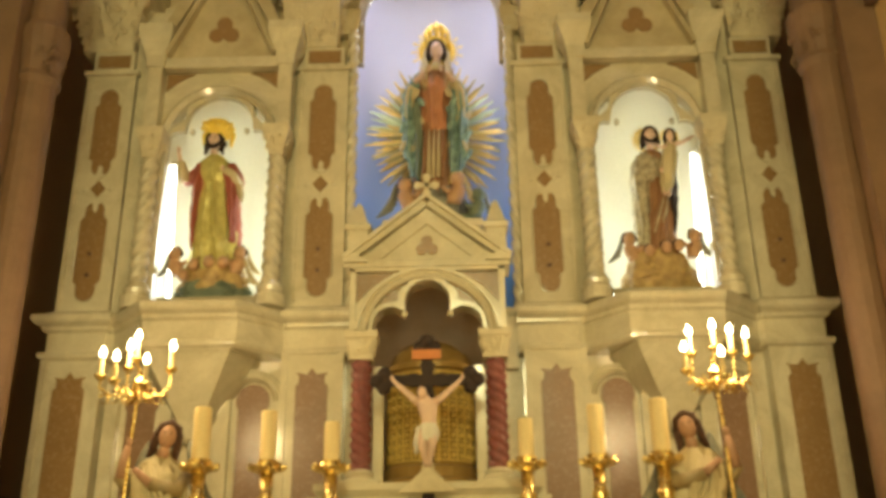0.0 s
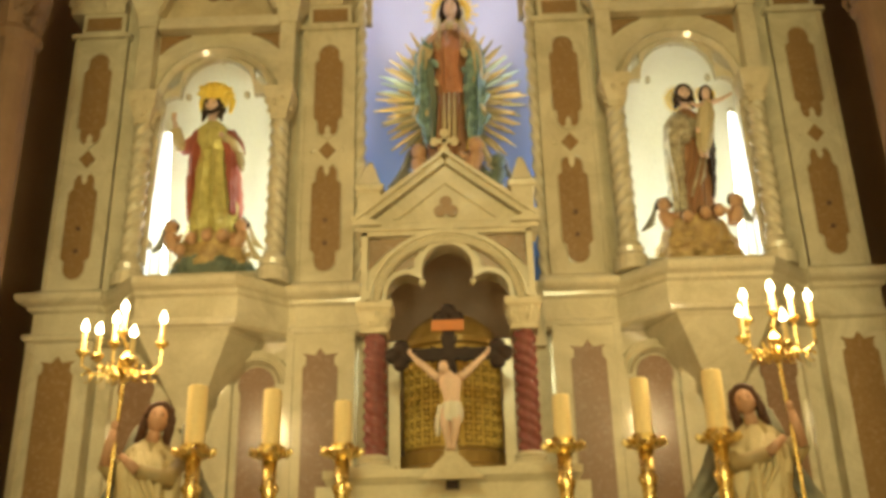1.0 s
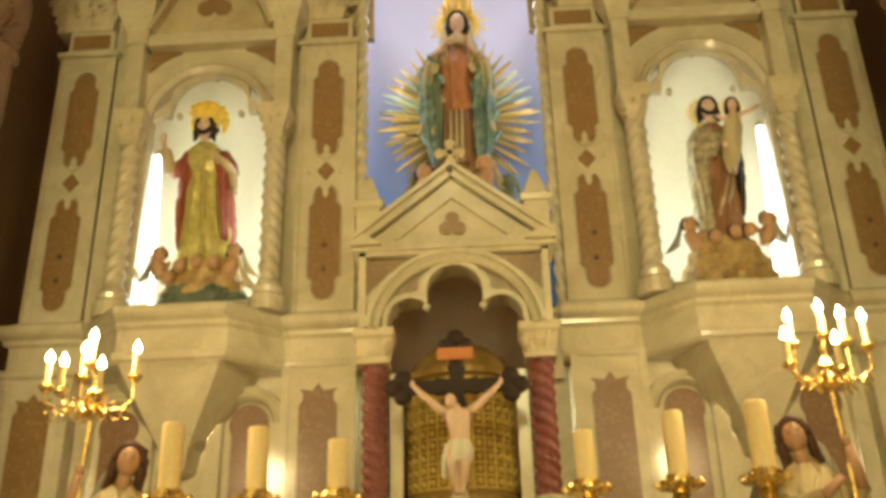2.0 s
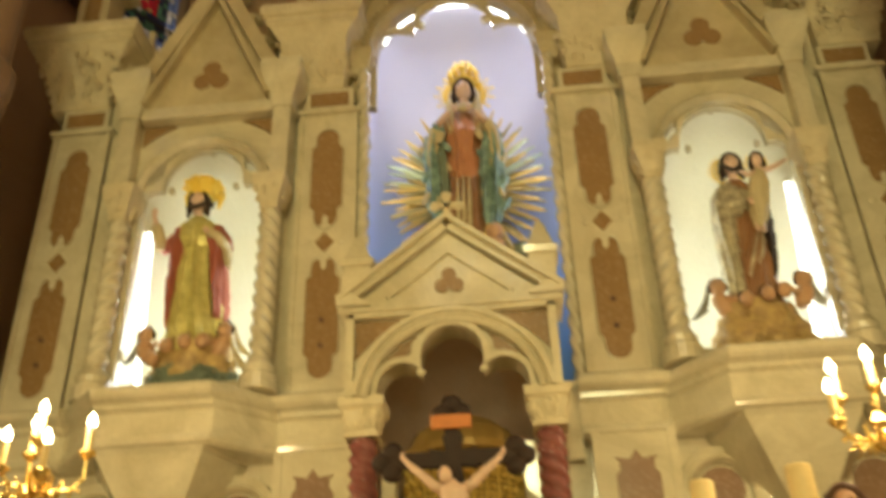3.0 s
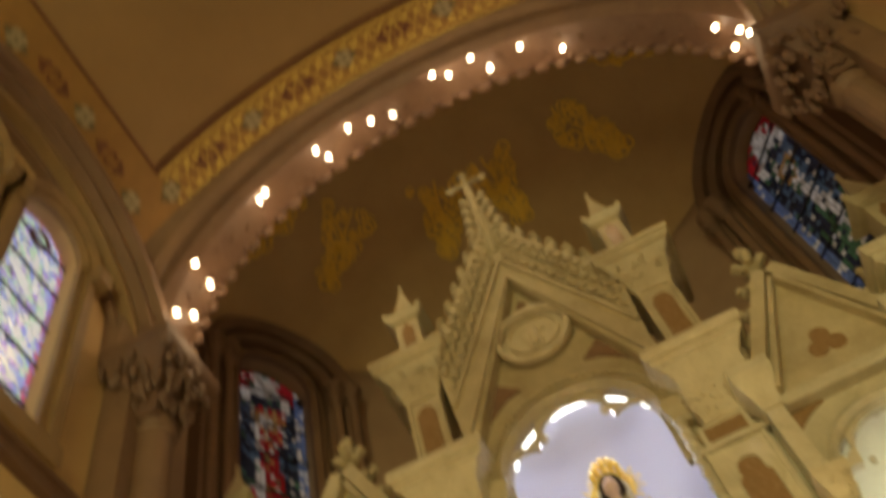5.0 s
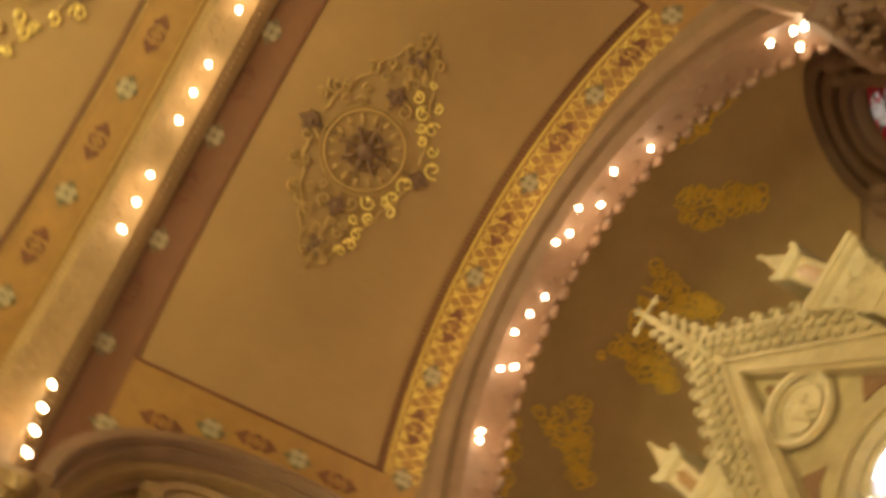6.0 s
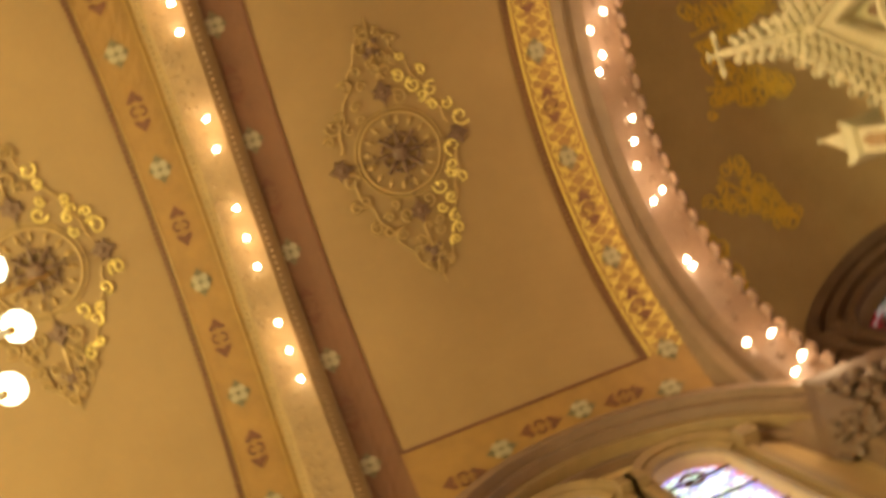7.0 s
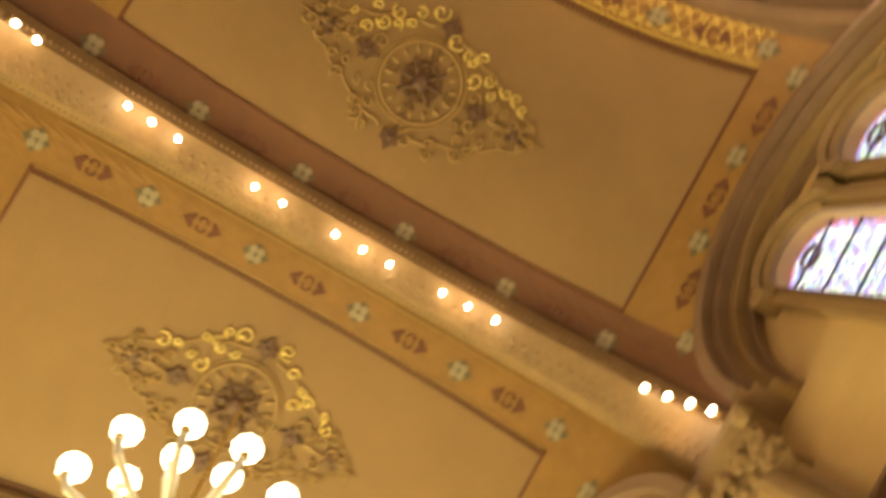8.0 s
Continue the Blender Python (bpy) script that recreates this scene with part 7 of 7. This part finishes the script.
# tubes of light behind the niche columns
for s in (-1, 1):
    for d, power in ((1, 1.0), (-1, 0.45)):
        x = s * 1.385 + s * d * (0.315 if d > 0 else 0.325)
        t = thing("fluorescent_tube", "lit white tube lamp behind a niche column", "tube lamp", "niche lamps")
        foot, top = Vector((x - s * d * (0.04 if d > 0 else 0.0), 0.11, 3.60)), Vector((x + s * d * (0.01 if d > 0 else 0.0), 0.11, 4.66))
        bm = bmesh.new()
        tube(bm, [foot, top], 0.013, 10)
        part("tube", bm, TUBE, t)
        for p in (foot, top):
            bm = bmesh.new()
            lathe(bm, p.x, p.y, [(p.z - 0.02, 0.016), (p.z + 0.01, 0.016)], 8)
            part("lamp_holder", bm, LINEN, t)
        lamp("niche_light", "AREA", (x - s * d * 0.04, 0.12, 4.1), 2.3 * power, COOL, 0.05, (s * 1.385 - s * d * 0.1, 0.42, 4.15), 0.95)
t = thing("fluorescent_tube", "lit white curved tube lamp behind the niche arch", "tube lamp", "niche lamps")
bm = bmesh.new()
tube(bm, [((CW + 0.02) * math.sin(a), 0.21, CS + 0.02 + (CW + 0.02) * math.cos(a)) for a in span(-1.15, 1.15, 24)], 0.014, 8)
part("tube", bm, TUBE, t)
for s in (-1, 1):
    bm = bmesh.new()
    ball(bm, (s * (CW + 0.02) * math.sin(1.17), 0.21, CS + 0.02 + (CW + 0.02) * math.cos(1.17)), 0.02)
    part("lamp_holder", bm, LINEN, t)
lamp("niche_light", "AREA", (0, 0.22, 6.05), 2.9, (0.90, 0.91, 1.0), 0.5, (0, 0.75, 4.9), 0.08)
for s in (-1, 1):
    lamp("niche_light", "AREA", (s * 0.5, 0.24, 4.8), 2.3, (0.78, 0.85, 1.0), 0.05, (0, 0.75, 4.8), 1.5)

# ---- bulbs of the arches ----


def bulb(place, out, parent):
    """A bare bulb in its socket; out points away from the stone."""
    p, o = Vector(place), Vector(out)
    bm = bmesh.new()
    tube(bm, [p, p + o * 0.035], 0.016, 8)
    sock = part("socket", bm, OLDGILT, parent)
    bm = bmesh.new()
    ball(bm, p + o * 0.058, 0.0205, 1, 1, 1, 0, 2)
    part("bulb", bm, BULB, sock, "lit bare bulb", True)


strings = thing("light_string", "row of lit bare bulbs along the apse arch", "string lights")
for th, y in ((-85.3, -0.98), (-86, -0.93), (-76.9, -0.95), (-73.3, -0.8), (-64.4, -1.0), (-64.5, -0.8), (-42.5, -0.92), (-40.5, -0.93), (-25.7, -0.92), (-24, -0.81),
              (-17.1, -0.92), (-12, -0.86), (-7.1, -0.81), (4.4, -0.96), (7.6, -0.9), (13.4, -0.96), (16.4, -0.82), (24.2, -0.91), (32.8, -0.8), (69.2, -0.9), (75.7, -0.92), (78.7, -0.93), (73.1, -0.77), (87, -0.97)):
    t = radians(th)
    d = Vector((math.sin(t), 0, math.cos(t)))
    bulb(Vector((0, y, ARCH_Z)) + d * 2.215, -d, strings)
for th, power in ((-80, 5), (-64, 4.5), (-41, 5), (-20, 6), (10, 6), (28, 5), (74, 5)):
    t = radians(th)
    lamp("arch_light", "POINT", (1.86 * math.sin(t), -0.8, ARCH_Z + 1.86 * math.cos(t)), power, LAMP, 0.1)
strings = thing("light_string", "row of lit bare bulbs along the vault rib", "string lights")
for th in (68.8, 63.9, 44.2, 39.1, 33.7, 17.7, 12, 0.9, -4.8, -10.4, -21.4, -26.9, -32.6, -64.6, -69.7, -74.8, -79.9, -85):
    t = radians(th)
    d = Vector((math.sin(t), 0, math.cos(t)))
    bulb(Vector((0, -4.01 + 2.6e-5 * th * th, VZ)) + d * 2.395, -d, strings)
for th in (68, 40, 16, -4, -26, -74):
    t = radians(th)
    lamp("rib_light", "POINT", (2.2 * math.sin(t), -3.98, VZ + 2.2 * math.cos(t)), 1.8, LAMP, 0.1)

# ---- stucco roses of the vault ----


def ceiling_rose(yc):
    rose = thing("ceiling_rose", "gilt and bronze stucco rose with scrolls on the vault", "ceiling rose", "stucco roses")
    def at(u, v, h=0.02):
        return on_vault(u / VR + radians(1.1), yc + v, h)
    def curl(bm, u, v, r, turns, start, sign, thick, n=16):
        pts = []
        for k in range(n + 1):
            q = k / n
            a = start + sign * turns * 2 * math.pi * q
            rr = r * (1 - 0.8 * q)
            pts.append(at(u + rr * math.cos(a), v + rr * math.sin(a), 0.02 + 0.015 * q))
        tube(bm, pts, [thick * (1 - 0.5 * k / n) for k in range(n + 1)], 5)
    # dark star in the middle
    bm = bmesh.new()
    ball(bm, at(0, 0, 0.03), 0.075, 1, 1, 0.6, 0, 2)
    boss = part("boss", bm, DARKGILT, rose, "dark leafy boss")
    for k in range(8):
        a = k * math.pi / 4
        bm = bmesh.new()
        tube(bm, [at(q * math.cos(a), q * math.sin(a), 0.03) for q in (0.07, 0.12, 0.16, 0.2)], [0.016, 0.022, 0.012, 0.02 if k % 2 else 0.006], 6)
        for s in (-1, 1):
            b = a + s * 0.28
            ball(bm, at(0.15 * math.cos(b), 0.15 * math.sin(b), 0.025), 0.02, 1, 1, 0.6)
            if k % 2 == 0:
                ball(bm, at(0.215 * math.cos(a + s * 0.1), 0.215 * math.sin(a + s * 0.1), 0.02), 0.014)
        part("star_leaf", bm, DARKGILT, rose)
    bm = bmesh.new()
    for r, th in ((0.325, 0.014), (0.36, 0.008)):
        tube(bm, [at(r * math.cos(a), r * math.sin(a), 0.012) for a in span(0, 2 * math.pi, 48)], th, 6)
    for k in range(16):
        a = (k + 0.5) * math.pi / 8
        tube(bm, [at(q * math.cos(a), q * math.sin(a), 0.01) for q in (0.22, 0.26, 0.3)], [0.008, 0.022, 0.006], 6)
    part("ring", bm, ROSETAN, rose, "tan stucco rings")
    for k in range(4):
        a = k * math.pi / 2
        c, s = math.cos(a), math.sin(a)
        bm = bmesh.new()
        flat = [(0.095, 0), (0.04, 0.035), (0.03, 0.075), (0.0, 0.06), (-0.03, 0.075), (-0.04, 0.035), (-0.085, 0), (-0.04, -0.035), (-0.03, -0.075), (0.0, -0.06), (0.03, -0.075), (0.04, -0.035)]
        top = [bm.verts.new(at(0.49 * c + u * c - v * s, 0.49 * s + u * s + v * c, 0.035)) for u, v in flat]
        low = [bm.verts.new(at(0.49 * c + 1.1 * (u * c - v * s), 0.49 * s + 1.1 * (u * s + v * c), 0.0)) for u, v in flat]
        bm.faces.new(top)
        for i in range(12):
            bm.faces.new((top[i], top[(i + 1) % 12], low[(i + 1) % 12], low[i]))
        ball(bm, at(0.49 * c, 0.49 * s, 0.035), 0.035, 1, 1, 0.5)
        for q in (0.27, 0.3, 0.35, 0.39):
            ball(bm, at(q * c, q * s, 0.02), 0.012)
        part("leaf_boss", bm, DARKGILT, rose, "dark bronze leaf boss")
    # lace of scrolls round the ring, drawn out to a point both ways
    def scrolls(bm, spots, thick):
        for u, v, r in spots:
            curl(bm, u, v, r, random.uniform(1.0, 1.4), random.uniform(0, 6.28), random.choice((-1, 1)), thick)
            ball(bm, at(u + 0.4 * r, v - 0.3 * r, 0.012), r * 0.28, 1, 1, 0.5)
    edge = lambda u: 0.60 * max(0.06, 1 - (abs(u) / 1.12) ** 1.25)
    bright, dull, spots = [], [], []
    for i in range(250):
        u = random.uniform(-1.02, 1.02)
        v = random.uniform(-1, 1) * edge(u)
        r = random.uniform(0.045, 0.085) * (1 - 0.35 * abs(u))
        d = math.hypot(u, v)
        if d < 0.40 or min(math.hypot(u - 0.49 * math.cos(k * math.pi / 2), v - 0.49 * math.sin(k * math.pi / 2)) for k in range(4)) < 0.1:
            continue
        if all(math.hypot(u - a, v - b) > 0.8 * (r + q) for a, b, q in spots):
            spots.append((u, v, r))
    # scrolls towards the apse take the brighter gilt colour, the rest the tan
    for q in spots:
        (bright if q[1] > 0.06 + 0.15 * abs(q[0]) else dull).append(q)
    bm = bmesh.new()
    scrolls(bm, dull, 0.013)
    for s in (-1, 1):
        for v in (1, -1):
            tube(bm, [at(s * u, v * (edge(u) * 0.8 + 0.015 * math.sin(30 * u)), 0.01) for u in span(0.12, 1.02, 22)], [0.015 - 0.0004 * k for k in range(23)], 5)
        tube(bm, [at(s * u, 0, 0.01) for u in span(0.6, 1.1, 8)], [0.018, 0.02, 0.014, 0.02, 0.016, 0.012, 0.012, 0.009, 0.004], 6)
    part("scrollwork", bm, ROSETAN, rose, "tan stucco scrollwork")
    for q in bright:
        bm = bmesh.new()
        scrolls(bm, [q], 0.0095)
        part("tendril", bm, GILT, rose, "brighter gilt tendril on the apse side")
    for s in (-1, 1):
        bm = bmesh.new()
        for u, v, r in ((0.84, 0, 0.05), (0.8, 0.05, 0.032), (0.8, -0.05, 0.032), (0.9, 0.035, 0.026), (0.9, -0.035, 0.026)):
            ball(bm, at(s * u, v, 0.02), r, 1, 1, 0.5)
        part("leaf_boss", bm, DARKGILT, rose, "small dark leaf boss")


ceiling_rose(-2.66)
ceiling_rose(-5.52)

# gilt scroll clusters on the half dome
for px, py in ((-1.5, 0.85), (-0.42, 1.15), (0.3, 1.15), (1.36, 0.95), (-2.0, 0.2), (2.0, 0.2)):
    orn = thing("dome_ornament", "gilt stucco scroll cluster on the apse dome", "ornament", "dome ornaments")
    def spot(x, y, h):
        q = math.hypot(x, y - AYC) / (AR - 0.02)
        return Vector((x, y, DOME_Z + DOME_H * math.sqrt(max(0, 1 - q * q)) - h))
    a0 = math.atan2(py - AYC, px)
    ca, sa = math.cos(a0), math.sin(a0)
    for i in range(15):
        q = i / 14
        w = 0.3 * (1 - 0.75 * q)
        for s in (-1, 1):
            r, t = 0.36 - 0.72 * q, s * w * random.uniform(0.2, 0.9)
            cx, cy = px - r * ca - t * sa, py - r * sa + t * ca
            rr = random.uniform(0.05, 0.1)
            st = random.uniform(0, 6)
            bm = bmesh.new()
            tube(bm, [spot(cx + rr * (1 - 0.7 * k / 12) * math.cos(st + s * k * 0.7), cy + rr * (1 - 0.7 * k / 12) * math.sin(st + s * k * 0.7), 0.02) for k in range(13)], 0.013, 5)
            part("scroll", bm, DOMEGILT, orn)
    bm = bmesh.new()
    ball(bm, spot(px, py, 0.02), 0.07, 1, 1, 0.4, 0, 2)
    tube(bm, [spot(px - r * ca, py - r * sa, 0.015) for r in span(-0.4, 0.4, 10)], 0.014, 5)
    part("stem", bm, DOMEGILT, orn)

# ---- chandelier ----
ch = thing("chandelier", "brass chandelier with lit white glass shades hanging from the vault", "chandelier")
CX, CYC, CZ = 0.0, -5.42, 5.76
bm = bmesh.new()
tube(bm, [(CX, CYC, CZ + 0.3), (CX, CYC, 9.37)], 0.012, 6)
part("chain", bm, GOLD, ch)
bm = bmesh.new()
lathe(bm, CX, CYC, [(CZ - 0.35, 0.02), (CZ - 0.3, 0.08), (CZ - 0.2, 0.05), (CZ, 0.09), (CZ + 0.1, 0.05), (CZ + 0.25, 0.07), (CZ + 0.32, 0.02)], 14)
part("stem", bm, GOLD, ch, smooth=True)
for n, r, z in ((12, 0.47, 0.0), (8, 0.29, 0.18)):
    for i in range(n):
        a = 2 * math.pi * (i + 0.35) / n
        c, s = math.cos(a), math.sin(a)
        bm = bmesh.new()
        tube(bm, [(CX + 0.06 * c, CYC + 0.06 * s, CZ + z - 0.05), (CX + 0.5 * r * c, CYC + 0.5 * r * s, CZ + z - 0.14), (CX + 0.9 * r * c, CYC + 0.9 * r * s, CZ + z - 0.12), (CX + r * c, CYC + r * s, CZ + z - 0.02)], 0.017, 8)
        arm = part("arm", bm, WHITEARM, ch, "glossy white arm")
        bm = bmesh.new()
        lathe(bm, CX + r * c, CYC + r * s, [(CZ + z - 0.045, 0.006), (CZ + z - 0.035, 0.022), (CZ + z - 0.02, 0.024), (CZ + z - 0.01, 0.014)], 10)
        part("cup", bm, GOLD, arm, "brass cup")
        bm = bmesh.new()
        lathe(bm, CX + r * c, CYC + r * s, [(CZ + z - 0.03, 0.014), (CZ + z, 0.032), (CZ + z + 0.04, 0.044), (CZ + z + 0.08, 0.042), (CZ + z + 0.11, 0.06), (CZ + z + 0.11, 0.054), (CZ + z + 0.08, 0.036), (CZ + z + 0.03, 0.022)], 36, lobes=10, deep=0.04)
        part("shade", bm, SHADE, arm, "lit white glass shade", True)
